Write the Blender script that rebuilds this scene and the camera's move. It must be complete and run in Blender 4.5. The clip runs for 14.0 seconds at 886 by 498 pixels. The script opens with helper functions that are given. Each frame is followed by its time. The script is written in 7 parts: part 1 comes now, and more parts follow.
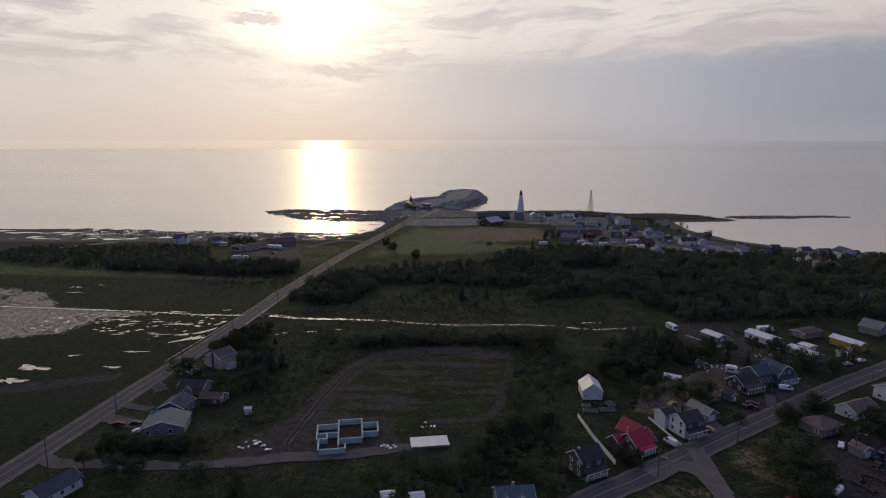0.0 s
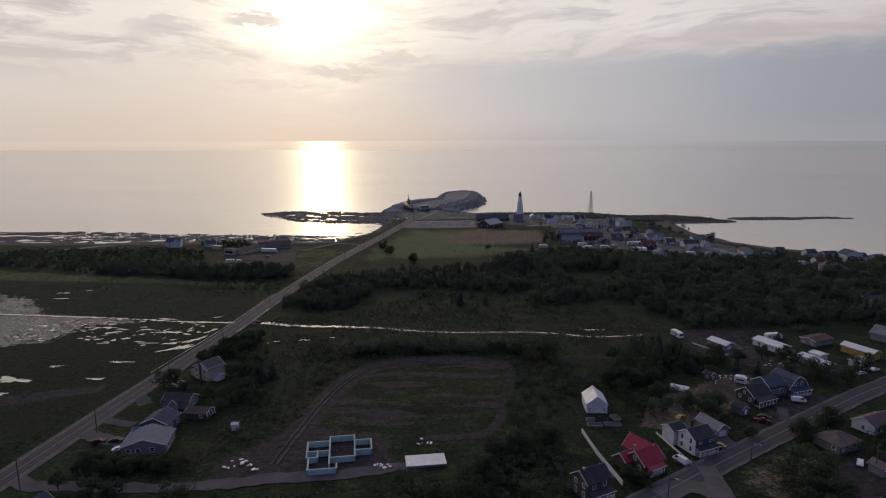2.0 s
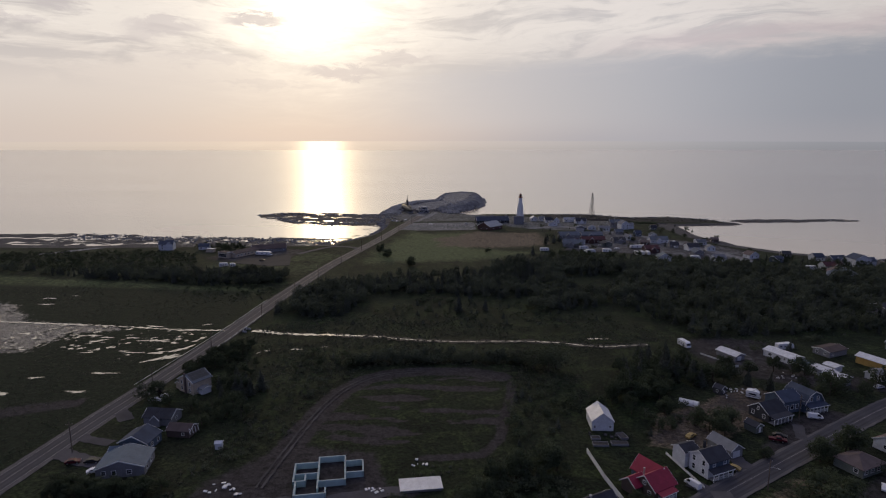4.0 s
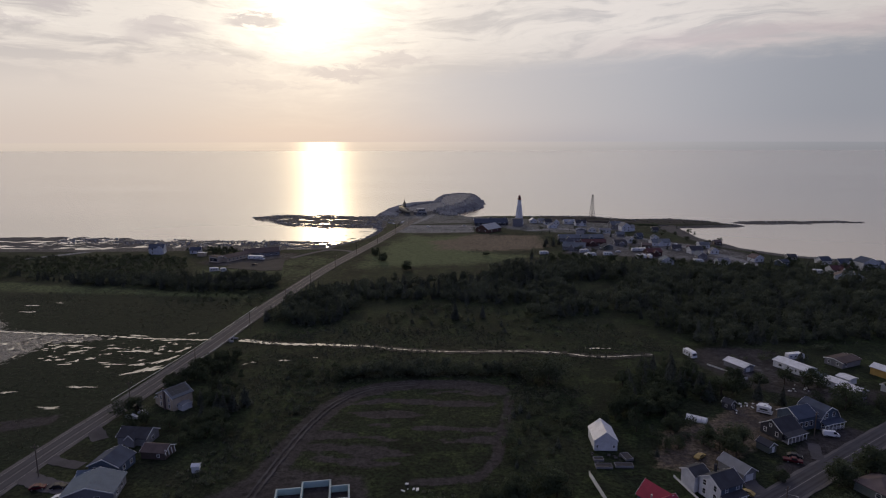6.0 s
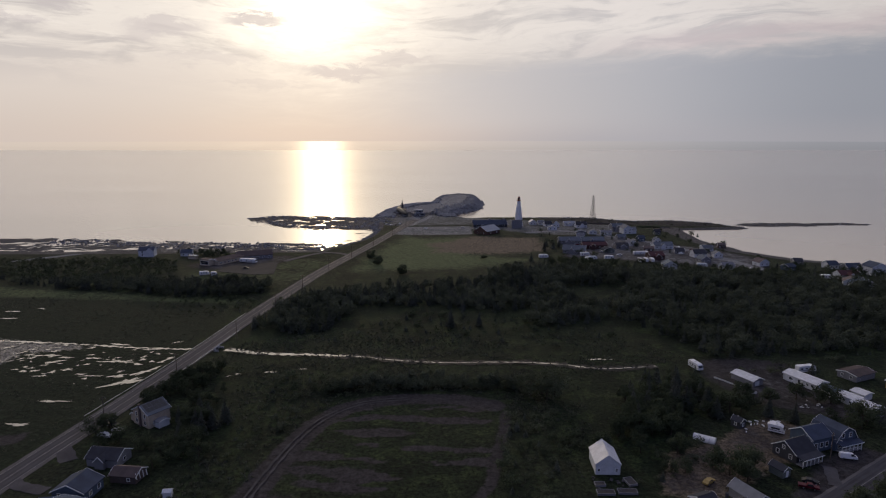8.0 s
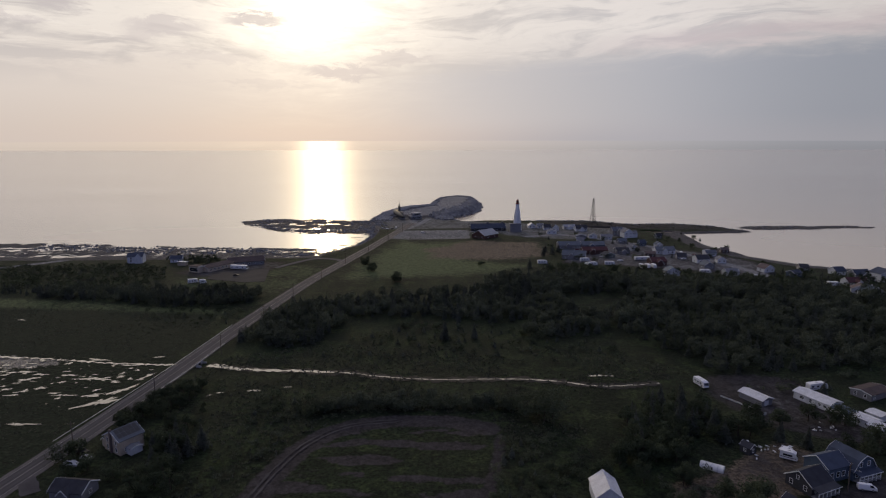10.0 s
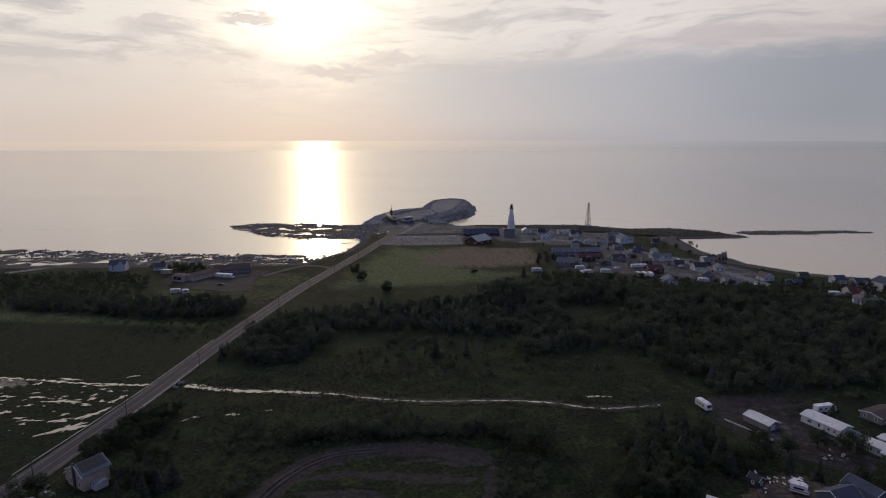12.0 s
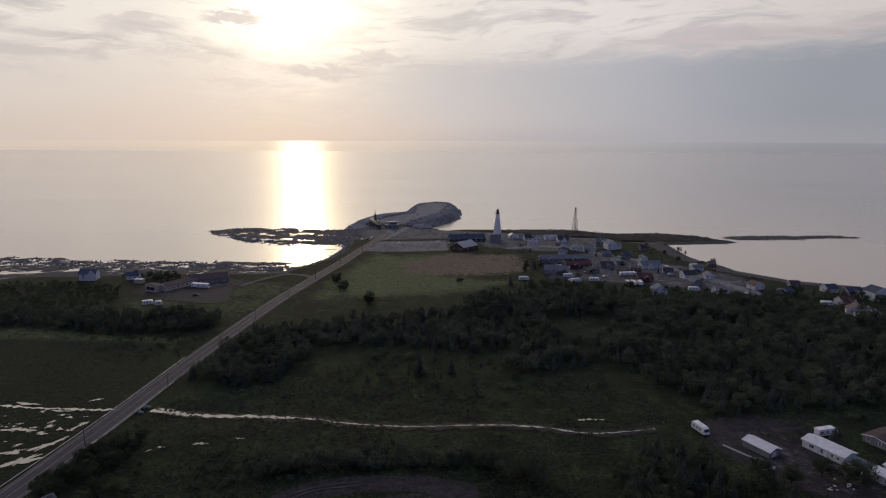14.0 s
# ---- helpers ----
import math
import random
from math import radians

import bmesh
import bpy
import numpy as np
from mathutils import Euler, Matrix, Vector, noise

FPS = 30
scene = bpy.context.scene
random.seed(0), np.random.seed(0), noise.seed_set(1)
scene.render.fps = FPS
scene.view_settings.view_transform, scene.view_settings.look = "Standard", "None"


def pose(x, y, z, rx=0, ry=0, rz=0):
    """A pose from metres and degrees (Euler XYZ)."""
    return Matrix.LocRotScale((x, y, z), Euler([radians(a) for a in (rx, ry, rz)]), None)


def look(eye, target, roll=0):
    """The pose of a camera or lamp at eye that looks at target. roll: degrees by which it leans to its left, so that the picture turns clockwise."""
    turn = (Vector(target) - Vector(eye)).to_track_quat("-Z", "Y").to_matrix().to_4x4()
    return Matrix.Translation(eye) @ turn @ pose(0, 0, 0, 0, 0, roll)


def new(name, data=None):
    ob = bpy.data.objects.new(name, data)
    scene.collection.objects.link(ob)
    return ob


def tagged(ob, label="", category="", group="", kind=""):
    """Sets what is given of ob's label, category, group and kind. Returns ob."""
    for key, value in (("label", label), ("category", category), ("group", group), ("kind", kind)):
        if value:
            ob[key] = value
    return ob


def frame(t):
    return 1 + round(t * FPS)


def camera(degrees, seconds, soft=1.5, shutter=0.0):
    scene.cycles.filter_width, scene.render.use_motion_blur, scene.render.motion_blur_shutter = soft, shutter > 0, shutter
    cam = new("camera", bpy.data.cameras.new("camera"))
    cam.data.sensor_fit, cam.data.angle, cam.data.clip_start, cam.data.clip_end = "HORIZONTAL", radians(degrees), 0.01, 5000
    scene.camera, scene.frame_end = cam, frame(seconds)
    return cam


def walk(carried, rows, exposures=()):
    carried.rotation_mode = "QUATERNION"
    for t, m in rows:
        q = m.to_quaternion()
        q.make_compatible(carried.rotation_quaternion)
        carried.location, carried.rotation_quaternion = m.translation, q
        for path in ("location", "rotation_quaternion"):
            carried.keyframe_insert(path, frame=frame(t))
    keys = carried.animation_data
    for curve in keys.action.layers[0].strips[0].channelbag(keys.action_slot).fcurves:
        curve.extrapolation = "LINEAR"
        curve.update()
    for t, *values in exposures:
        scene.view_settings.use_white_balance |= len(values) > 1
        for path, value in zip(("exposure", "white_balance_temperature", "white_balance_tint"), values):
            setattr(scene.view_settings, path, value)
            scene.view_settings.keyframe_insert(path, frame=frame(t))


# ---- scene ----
cam = camera(72.0, 14.0, soft=1.15)
PATH = [
    (0, (-5.83, 13.89, 96.75), (-6.48, 112.24, 78.65), -0.0),
    (0.5, (-5.41, 16.29, 96.85), (-6.16, 114.64, 78.75), -0.1),
    (1, (-5.37, 18.85, 96.92), (-6.12, 117.20, 78.87), -0.1),
    (1.5, (-5.50, 21.64, 96.92), (-6.00, 119.99, 78.87), -0.1),
    (2, (-5.21, 24.47, 96.99), (-5.66, 122.87, 78.99), -0.1),
    (2.5, (-5.21, 27.31, 97.09), (-5.66, 125.71, 79.14), -0.1),
    (3, (-5.07, 30.32, 97.24), (-5.47, 128.72, 79.29), -0.0),
    (5.5, (-2.76, 46.08, 97.55), (-3.16, 144.48, 79.65), -0.0),
    (6, (-2.14, 49.29, 97.65), (-2.49, 147.69, 79.80), -0.1),
    (6.5, (-1.59, 52.59, 97.76), (-1.94, 150.99, 79.86), -0.0),
    (7, (-1.04, 55.63, 97.95), (-1.39, 153.98, 80.05), -0.0),
    (7.5, (-0.30, 58.97, 98.14), (-0.70, 157.37, 80.19), -0.0),
    (8, (0.53, 62.33, 98.35), (0.13, 160.73, 80.40), -0.0),
    (10.5, (4.27, 79.30, 101.72), (3.82, 177.65, 83.72), -0.1),
    (11, (4.70, 82.76, 102.51), (4.25, 181.16, 84.56), -0.1),
    (11.5, (5.40, 86.29, 103.42), (5.00, 184.64, 85.42), -0.1),
    (12, (5.53, 89.69, 104.47), (6.03, 188.04, 86.47), 0.0),
    (12.5, (5.75, 93.09, 105.53), (8.20, 191.44, 87.48), 0.0),
    (13, (6.28, 96.46, 106.44), (9.03, 194.81, 88.44), 0.1),
    (13.5, (6.60, 100.23, 107.17), (9.35, 198.58, 89.17), 0.2),
    (14, (6.42, 104.33, 107.80), (9.27, 202.68, 89.85), 0.2),
]
walk(cam, [(t, look(eye, aim, roll)) for t, eye, aim, roll in PATH])

# ---------------------------------------------------------------- world, sun, exposure
SUN_AZ, SUN_EL = -11.3, 12.5
SKY_GAIN = 1.0


class Graph:
    """Small helper to chain shader nodes."""

    def __init__(self, tree):
        self.tree, self.nodes, self.links = tree, tree.nodes, tree.links

    def put(self, socket, value):
        if hasattr(value, "links"):
            self.links.new(value, socket)
        elif isinstance(value, (tuple, list)) and len(value) == 3 and socket.type == "RGBA":
            socket.default_value = (*value, 1)
        else:
            socket.default_value = value

    def math(self, op, a, b=0.0, c=0.0, clamp=False):
        n = self.nodes.new("ShaderNodeMath")
        n.operation, n.use_clamp = op, clamp
        for s, v in zip(n.inputs, (a, b, c)):
            self.put(s, v)
        return n.outputs[0]

    def vmath(self, op, a, b=(0, 0, 0)):
        n = self.nodes.new("ShaderNodeVectorMath")
        n.operation = op
        self.put(n.inputs[0], a)
        self.put(n.inputs[1], b)
        return n.outputs[1] if op == "DOT_PRODUCT" else n.outputs[0]

    def mix(self, f, a, b, kind="MIX"):
        n = self.nodes.new("ShaderNodeMix")
        n.data_type, n.blend_type = "RGBA", kind
        self.put(n.inputs[0], f)
        self.put(n.inputs[6], a)
        self.put(n.inputs[7], b)
        return n.outputs[2]

    def ramp(self, v, lo, hi, a=0.0, b=1.0):
        n = self.nodes.new("ShaderNodeMapRange")
        n.interpolation_type = "SMOOTHSTEP"
        for s, w in zip(n.inputs, (v, lo, hi, a, b)):
            self.put(s, w)
        return n.outputs[0]

    def noise(self, vec, scale, detail=4.0, rough=0.55, distort=0.0):
        n = self.nodes.new("ShaderNodeTexNoise")
        self.put(n.inputs["Vector"], vec)
        for k, v in (("Scale", scale), ("Detail", detail), ("Roughness", rough), ("Distortion", distort)):
            n.inputs[k].default_value = v
        return n.outputs[0]

    def combine(self, x, y, z):
        n = self.nodes.new("ShaderNodeCombineXYZ")
        for s, v in zip(n.inputs, (x, y, z)):
            self.put(s, v)
        return n.outputs[0]

    def bell(self, v, width):
        """exp(-(v / width) ** 2)"""
        q = self.math("DIVIDE", v, width)
        return self.math("EXPONENT", self.math("MULTIPLY", self.math("MULTIPLY", q, q), -1.0))


def build_world():
    world = bpy.data.worlds.new("evening_sky")
    scene.world = world
    world.use_nodes = True
    world.node_tree.nodes.clear()
    g = Graph(world.node_tree)
    way = g.nodes.new("ShaderNodeTexCoord").outputs["Generated"]
    sep = g.nodes.new("ShaderNodeSeparateXYZ")
    g.put(sep.inputs[0], way)
    x, y, z = sep.outputs
    deg = 57.29578
    el_true = g.math("MULTIPLY", g.math("ARCSINE", z), deg)
    # the far sea, past the end of the water sheet, is painted as mirrored sky
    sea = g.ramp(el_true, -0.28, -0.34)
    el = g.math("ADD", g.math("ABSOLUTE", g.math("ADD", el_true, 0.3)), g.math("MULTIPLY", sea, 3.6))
    az = g.math("MULTIPLY", g.math("ARCTAN2", x, y), deg)
    da = g.math("SUBTRACT", az, SUN_AZ)
    flat = g.vmath("NORMALIZE", g.combine(x, y, 0.0))
    c = g.vmath("DOT_PRODUCT", flat, (math.sin(radians(SUN_AZ)), math.cos(radians(SUN_AZ)), 0))
    # clear part: peach below the sun, mauve grey to its right, dim blue behind
    right = g.ramp(az, -11.0, 22.0)
    low = g.mix(g.ramp(az, -17.0, 16.0), (0.600, 0.522, 0.482), (0.385, 0.382, 0.425))
    mid = g.mix(right, (0.69, 0.612, 0.565), (0.47, 0.452, 0.470))
    high = g.mix(right, (0.80, 0.730, 0.670), (0.74, 0.685, 0.660))
    sky = g.mix(g.ramp(el, 0.0, 6.0), low, mid)
    sky = g.mix(g.ramp(el, 5.0, 10.0), sky, high)
    # long thin cloud streaks, slightly tilted
    warp = g.noise(g.combine(g.math("MULTIPLY", az, 0.03), g.math("MULTIPLY", el, 0.10), 0.0), 1.6, 3)
    tilt = g.math("SUBTRACT", el, g.math("MULTIPLY", g.math("ABSOLUTE", g.math("ADD", az, 11.0)), 0.055))
    el_w = g.math("ADD", tilt, g.math("MULTIPLY", g.math("SUBTRACT", warp, 0.5), 4.0))
    streak = g.noise(g.combine(g.math("MULTIPLY", az, 0.075), g.math("MULTIPLY", el_w, 0.46), 3.7), 1.5, 8, 0.60, 0.5)
    fine = g.noise(g.combine(g.math("MULTIPLY", az, 0.13), g.math("MULTIPLY", el_w, 0.80), 9.1), 2.0, 7, 0.62, 0.5)
    wisp = g.noise(g.combine(g.math("MULTIPLY", az, 0.30), g.math("MULTIPLY", el_w, 1.10), 5.3), 2.0, 7, 0.65, 0.8)
    calm = g.math("SUBTRACT", 1.0, sea)
    veil = g.math("MULTIPLY", g.math("MULTIPLY", g.ramp(streak, 0.45, 0.62), g.ramp(el, 3.5, 8.0)), calm)
    sky = g.mix(g.math("MULTIPLY", veil, g.ramp(az, -14.0, 12.0, 0.85, 0.60)), sky, g.mix(right, (0.52, 0.475, 0.465), (0.42, 0.410, 0.435)))
    pale = g.math("MULTIPLY", g.ramp(fine, 0.48, 0.70), g.ramp(el, 5.0, 8.5))
    sky = g.mix(g.math("MULTIPLY", pale, g.ramp(az, -14.0, 12.0, 0.50, 0.24)), sky, g.mix(right, (0.90, 0.82, 0.75), (0.80, 0.72, 0.69)))
    haze = g.math("MULTIPLY", g.ramp(wisp, 0.50, 0.72), g.ramp(el, 5.0, 8.0))
    sky = g.mix(g.math("MULTIPLY", haze, 0.14), sky, (0.52, 0.485, 0.480))
    # a smooth grey bank right of the sun, with a soft upper edge
    edge = g.math("ADD", g.math("ADD", el, g.math("MULTIPLY", az, -0.035)), g.math("MULTIPLY", g.math("SUBTRACT", fine, 0.5), 2.6))
    bank = g.math("MULTIPLY", g.ramp(g.math("ADD", edge, g.math("MULTIPLY", g.math("SUBTRACT", streak, 0.5), 2.0)), 7.6, 5.2), g.math("MULTIPLY", g.ramp(az, -13.0, 4.0), g.ramp(el, -0.5, 2.5)))
    sky = g.mix(g.math("MULTIPLY", bank, 0.85), sky, g.mix(g.ramp(az, -5.0, 35.0), (0.535, 0.508, 0.525), (0.322, 0.340, 0.402)))
    blush = g.math("MULTIPLY", g.bell(g.math("SUBTRACT", edge, 7.6), 0.8), g.math("MULTIPLY", g.ramp(az, 8.0, 24.0), calm))
    sky = g.mix(g.math("MULTIPLY", blush, 0.55), sky, (0.60, 0.500, 0.520))
    dim = g.ramp(az, 16.0, 36.0, 1.0, 0.84)
    sky = g.mix(1.0, sky, g.combine(dim, dim, dim), "MULTIPLY")
    # thin bright cloud round and above the sun
    lit = g.math("MULTIPLY", g.ramp(el, 11.5, 17.0), g.ramp(c, 0.66, 0.97))
    sky = g.mix(lit, sky, (1.30, 1.14, 0.95))
    # duller cloud high to the right, out of view, added to darken the bay
    sky = g.mix(g.math("MULTIPLY", g.ramp(el, 12.5, 20.0), g.ramp(az, 12.0, 30.0)), sky, (0.40, 0.395, 0.440))
    # overhead and behind
    sky = g.mix(g.ramp(c, 0.55, -0.3), sky, (0.140, 0.163, 0.315))
    sky = g.mix(g.ramp(el, 25.0, 80.0), sky, (0.245, 0.265, 0.470))
    # the veiled sun
    de = g.math("SUBTRACT", el, SUN_EL)
    wob = g.math("ADD", g.math("MULTIPLY", g.math("SUBTRACT", fine, 0.5), 5.0), g.math("MULTIPLY", g.math("SUBTRACT", wisp, 0.5), 2.5))
    r = g.math("SQRT", g.math("ADD", g.math("POWER", g.math("ABSOLUTE", g.math("MULTIPLY", da, 0.80)), 2.0), g.math("POWER", g.math("ABSOLUTE", de), 2.0)))
    r = g.math("ADD", r, wob)
    glow = g.math("ADD", g.math("MULTIPLY", g.bell(r, 5.0), 0.85), g.math("MULTIPLY", g.bell(r, 8.5), 0.12))
    sky = g.mix(1.0, sky, g.mix(glow, (0, 0, 0), (1.0, 0.89, 0.64)), "ADD")
    # a few dark lens-shaped clouds before it
    shred = g.noise(g.combine(g.math("MULTIPLY", az, 0.45), g.math("MULTIPLY", el, 1.1), 2.2), 1.0, 8, 0.68, 0.6)
    jag = g.math("ADD", g.math("MULTIPLY", g.math("SUBTRACT", shred, 0.5), 3.2), g.math("MULTIPLY", g.math("SUBTRACT", fine, 0.5), 1.0))
    for caz, cel, waz, wel, depth in ((-16.6, 10.2, 2.6, 0.55, 0.75), (-23.8, 9.3, 3.2, 0.70, 0.60), (-25.4, 8.4, 1.6, 0.60, 0.45), (-9.2, 6.1, 3.8, 0.75, 0.70), (-4.6, 7.3, 3.8, 0.60, 0.50), (-31.5, 11.0, 2.6, 0.7, 0.65), (-34.0, 9.2, 2.6, 0.40, 0.45), (-20.0, 7.0, 4.4, 0.55, 0.30), (-16.0, 4.9, 5.0, 0.30, 0.22)):
        q = g.math("MULTIPLY", g.bell(g.math("SUBTRACT", az, caz), waz), g.bell(g.math("ADD", g.math("SUBTRACT", el, cel), jag), wel))
        sky = g.mix(g.math("MULTIPLY", g.ramp(q, 0.10, 0.75), depth), sky, (0.560, 0.500, 0.500))
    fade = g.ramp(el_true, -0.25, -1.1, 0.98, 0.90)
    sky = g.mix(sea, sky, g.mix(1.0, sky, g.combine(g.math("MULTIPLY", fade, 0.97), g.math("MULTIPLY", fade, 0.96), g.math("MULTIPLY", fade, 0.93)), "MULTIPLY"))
    # the sun's glitter on that far sea, painted into the backdrop
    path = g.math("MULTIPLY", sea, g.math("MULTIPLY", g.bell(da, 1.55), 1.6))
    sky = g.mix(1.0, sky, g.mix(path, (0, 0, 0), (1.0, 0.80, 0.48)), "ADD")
    air = g.nodes.new("ShaderNodeTexSky")
    air.sky_type, air.sun_disc = "NISHITA", False
    air.sun_elevation, air.sun_rotation = radians(SUN_EL), radians(SUN_AZ)
    back_air = g.nodes.new("ShaderNodeBackground")
    back_air.inputs["Strength"].default_value = 0.003
    g.put(back_air.inputs["Color"], air.outputs[0])
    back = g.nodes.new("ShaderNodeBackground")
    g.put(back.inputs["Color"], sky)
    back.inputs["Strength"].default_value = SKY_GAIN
    both = g.nodes.new("ShaderNodeAddShader")
    g.put(both.inputs[0], back.outputs[0])
    g.put(both.inputs[1], back_air.outputs[0])
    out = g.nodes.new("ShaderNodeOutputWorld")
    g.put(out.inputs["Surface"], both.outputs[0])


build_world()
sun_way = Vector((math.sin(radians(SUN_AZ)) * math.cos(radians(SUN_EL)), math.cos(radians(SUN_AZ)) * math.cos(radians(SUN_EL)), math.sin(radians(SUN_EL))))
sun = new("sun", bpy.data.lights.new("sun", "SUN"))
sun.data.energy, sun.data.angle, sun.data.color = 0.34, radians(1.2), (1.0, 0.73, 0.40)
sun.matrix_world = look(sun_way * 1000, (0, 0, 0))

# ---------------------------------------------------------------- materials
def material(name):
    m = bpy.data.materials.new(name)
    m.use_nodes = True
    m.node_tree.nodes.clear()
    g = Graph(m.node_tree)
    b = g.nodes.new("ShaderNodeBsdfPrincipled")
    out = g.nodes.new("ShaderNodeOutputMaterial")
    g.links.new(b.outputs[0], out.inputs[0])
    return m, g, b, out


def place(g):
    return g.nodes.new("ShaderNodeNewGeometry").outputs["Position"]


def bump(g, b, height, strength, distance):
    n = g.nodes.new("ShaderNodeBump")
    n.inputs["Strength"].default_value, n.inputs["Distance"].default_value = strength, distance
    g.put(n.inputs["Height"], height)
    g.put(b.inputs["Normal"], n.outputs[0])


def worn(name, colour, rough=0.8, scale=1.0, spread=0.35, metal=0.0, relief=0.02, spec=0.18):
    """A plain material with stains at two scales, a shift from piece to piece and a fine relief."""
    m, g, b, _ = material(name)
    p = g.nodes.new("ShaderNodeTexCoord").outputs["Object"]
    big = g.noise(p, 0.35 * scale, 4)
    small = g.noise(p, 5.0 * scale, 5, 0.65)
    rnd = g.nodes.new("ShaderNodeObjectInfo").outputs["Random"]
    v = g.math("ADD", g.math("MULTIPLY", big, 0.6), g.math("ADD", g.math("MULTIPLY", small, 0.3), g.math("MULTIPLY", rnd, 0.1)))
    dark = tuple(c * (1 - spread) for c in colour)
    lite = tuple(min(1, c * (1 + 0.5 * spread)) for c in colour)
    g.put(b.inputs["Base Color"], g.mix(g.ramp(v, 0.28, 0.68), dark, lite))
    g.put(b.inputs["Roughness"], g.math("ADD", g.math("MULTIPLY", small, 0.2), rough - 0.1, clamp=True))
    b.inputs["Metallic"].default_value = metal
    b.inputs["Specular IOR Level"].default_value = spec
    if relief:
        bump(g, b, small, 0.4, relief)
    return m


def siding(name, colour, board=0.2, vertical=False, rough=0.7, spread=0.18, metal=0.0, spec=0.25):
    """Boards or metal sheets: narrow grooves at the board spacing, over stains."""
    m, g, b, _ = material(name)
    p = g.nodes.new("ShaderNodeTexCoord").outputs["Object"]
    sep = g.nodes.new("ShaderNodeSeparateXYZ")
    g.put(sep.inputs[0], p)
    along = g.math("ADD", sep.outputs[0], sep.outputs[1]) if vertical else sep.outputs[2]
    saw = g.math("FRACT", g.math("DIVIDE", along, board))
    groove = g.ramp(saw, 0.0, 0.12)
    big = g.noise(p, 0.5, 4)
    dark = tuple(c * (1 - spread) for c in colour)
    base = g.mix(g.ramp(big, 0.3, 0.7), dark, colour)
    g.put(b.inputs["Base Color"], g.mix(groove, tuple(c * 0.55 for c in colour), base))
    b.inputs["Roughness"].default_value, b.inputs["Metallic"].default_value = rough, metal
    b.inputs["Specular IOR Level"].default_value = spec
    bump(g, b, groove, 0.5, 0.02)
    return m


def ground_material():
    m, g, b, _ = material("meadow_and_soil")
    p = place(g)

    def attr(name):
        n = g.nodes.new("ShaderNodeAttribute")
        n.attribute_name = name
        return n.outputs["Fac"]

    far = g.noise(p, 0.012, 5, 0.6)
    big = g.noise(p, 0.05, 6, 0.62)
    med = g.noise(p, 0.30, 5, 0.65)
    fine = g.noise(p, 2.2, 4, 0.7)
    tuft = g.noise(p, 0.75, 5, 0.75)

    def mask(name, wild=1.0):
        v = g.math("ADD", attr(name), g.math("MULTIPLY", g.math("SUBTRACT", g.math("ADD", g.math("MULTIPLY", big, 0.5), g.math("MULTIPLY", med, 0.5)), 0.5), wild))
        return g.ramp(v, 0.35, 0.65)

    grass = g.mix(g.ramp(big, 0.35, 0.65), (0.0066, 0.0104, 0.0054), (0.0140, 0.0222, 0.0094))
    herb = g.noise(p, 0.11, 5, 0.7, 0.4)
    grass = g.mix(g.math("MULTIPLY", g.ramp(herb, 0.48, 0.64), 0.65), grass, (0.0310, 0.0460, 0.0160))
    grass = g.mix(g.math("MULTIPLY", g.ramp(far, 0.42, 0.66), 0.40), grass, (0.0230, 0.0260, 0.0150))
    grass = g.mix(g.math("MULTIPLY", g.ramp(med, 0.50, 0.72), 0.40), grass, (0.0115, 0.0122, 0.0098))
    # green fields; far off this pale grass colour also stands in for haze
    col = g.mix(mask("lush_haze", 0.8), grass, g.mix(g.ramp(med, 0.3, 0.7), (0.052, 0.070, 0.031), (0.096, 0.118, 0.054)))
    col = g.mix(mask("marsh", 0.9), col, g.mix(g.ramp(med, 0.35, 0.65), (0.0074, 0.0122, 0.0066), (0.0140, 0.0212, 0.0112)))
    col = g.mix(mask("dry", 1.3), col, g.mix(g.ramp(med, 0.3, 0.7), (0.090, 0.072, 0.052), (0.140, 0.112, 0.080)))
    col = g.mix(mask("soil", 0.9), col, g.mix(g.ramp(med, 0.3, 0.7), (0.024, 0.0215, 0.0220), (0.047, 0.0430, 0.0440)))
    col = g.mix(mask("gravel", 0.7), col, g.mix(g.ramp(med, 0.3, 0.7), (0.120, 0.123, 0.128), (0.205, 0.208, 0.212)))
    rock = mask("rock", 0.7)
    col = g.mix(rock, col, g.mix(g.ramp(fine, 0.35, 0.65), (0.035, 0.034, 0.036), (0.095, 0.090, 0.088)))
    mud = g.ramp(g.math("ADD", attr("mud"), g.math("MULTIPLY", g.math("SUBTRACT", g.math("ADD", g.math("MULTIPLY", med, 0.6), g.math("MULTIPLY", tuft, 0.4)), 0.5), 2.2)), 0.42, 0.58)
    col = g.mix(mud, col, (0.105, 0.098, 0.094))
    soil = mask("soil", 0.9)
    speck = g.math("MULTIPLY", g.ramp(fine, 0.25, 0.75, 0.70, 1.25), g.ramp(tuft, 0.34, 0.66, 0.34, 1.85))
    col = g.mix(g.math("SUBTRACT", 1.0, g.math("MULTIPLY", g.math("MAXIMUM", soil, mask("lush_haze", 0.8)), 0.55)), col, g.mix(1.0, col, g.combine(speck, speck, speck), "MULTIPLY"))
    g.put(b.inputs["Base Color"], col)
    rill = g.noise(g.vmath("MULTIPLY", p, (0.55, 1.0, 1.0)), 1.7, 6, 0.70, 0.4)
    wet = g.math("MULTIPLY", mud, g.ramp(g.math("ADD", g.math("MULTIPLY", rill, 0.75), g.math("MULTIPLY", med, 0.25)), 0.43, 0.57))
    rough = g.math("SUBTRACT", 0.95, g.math("MULTIPLY", wet, 0.83))
    g.put(b.inputs["Roughness"], rough)
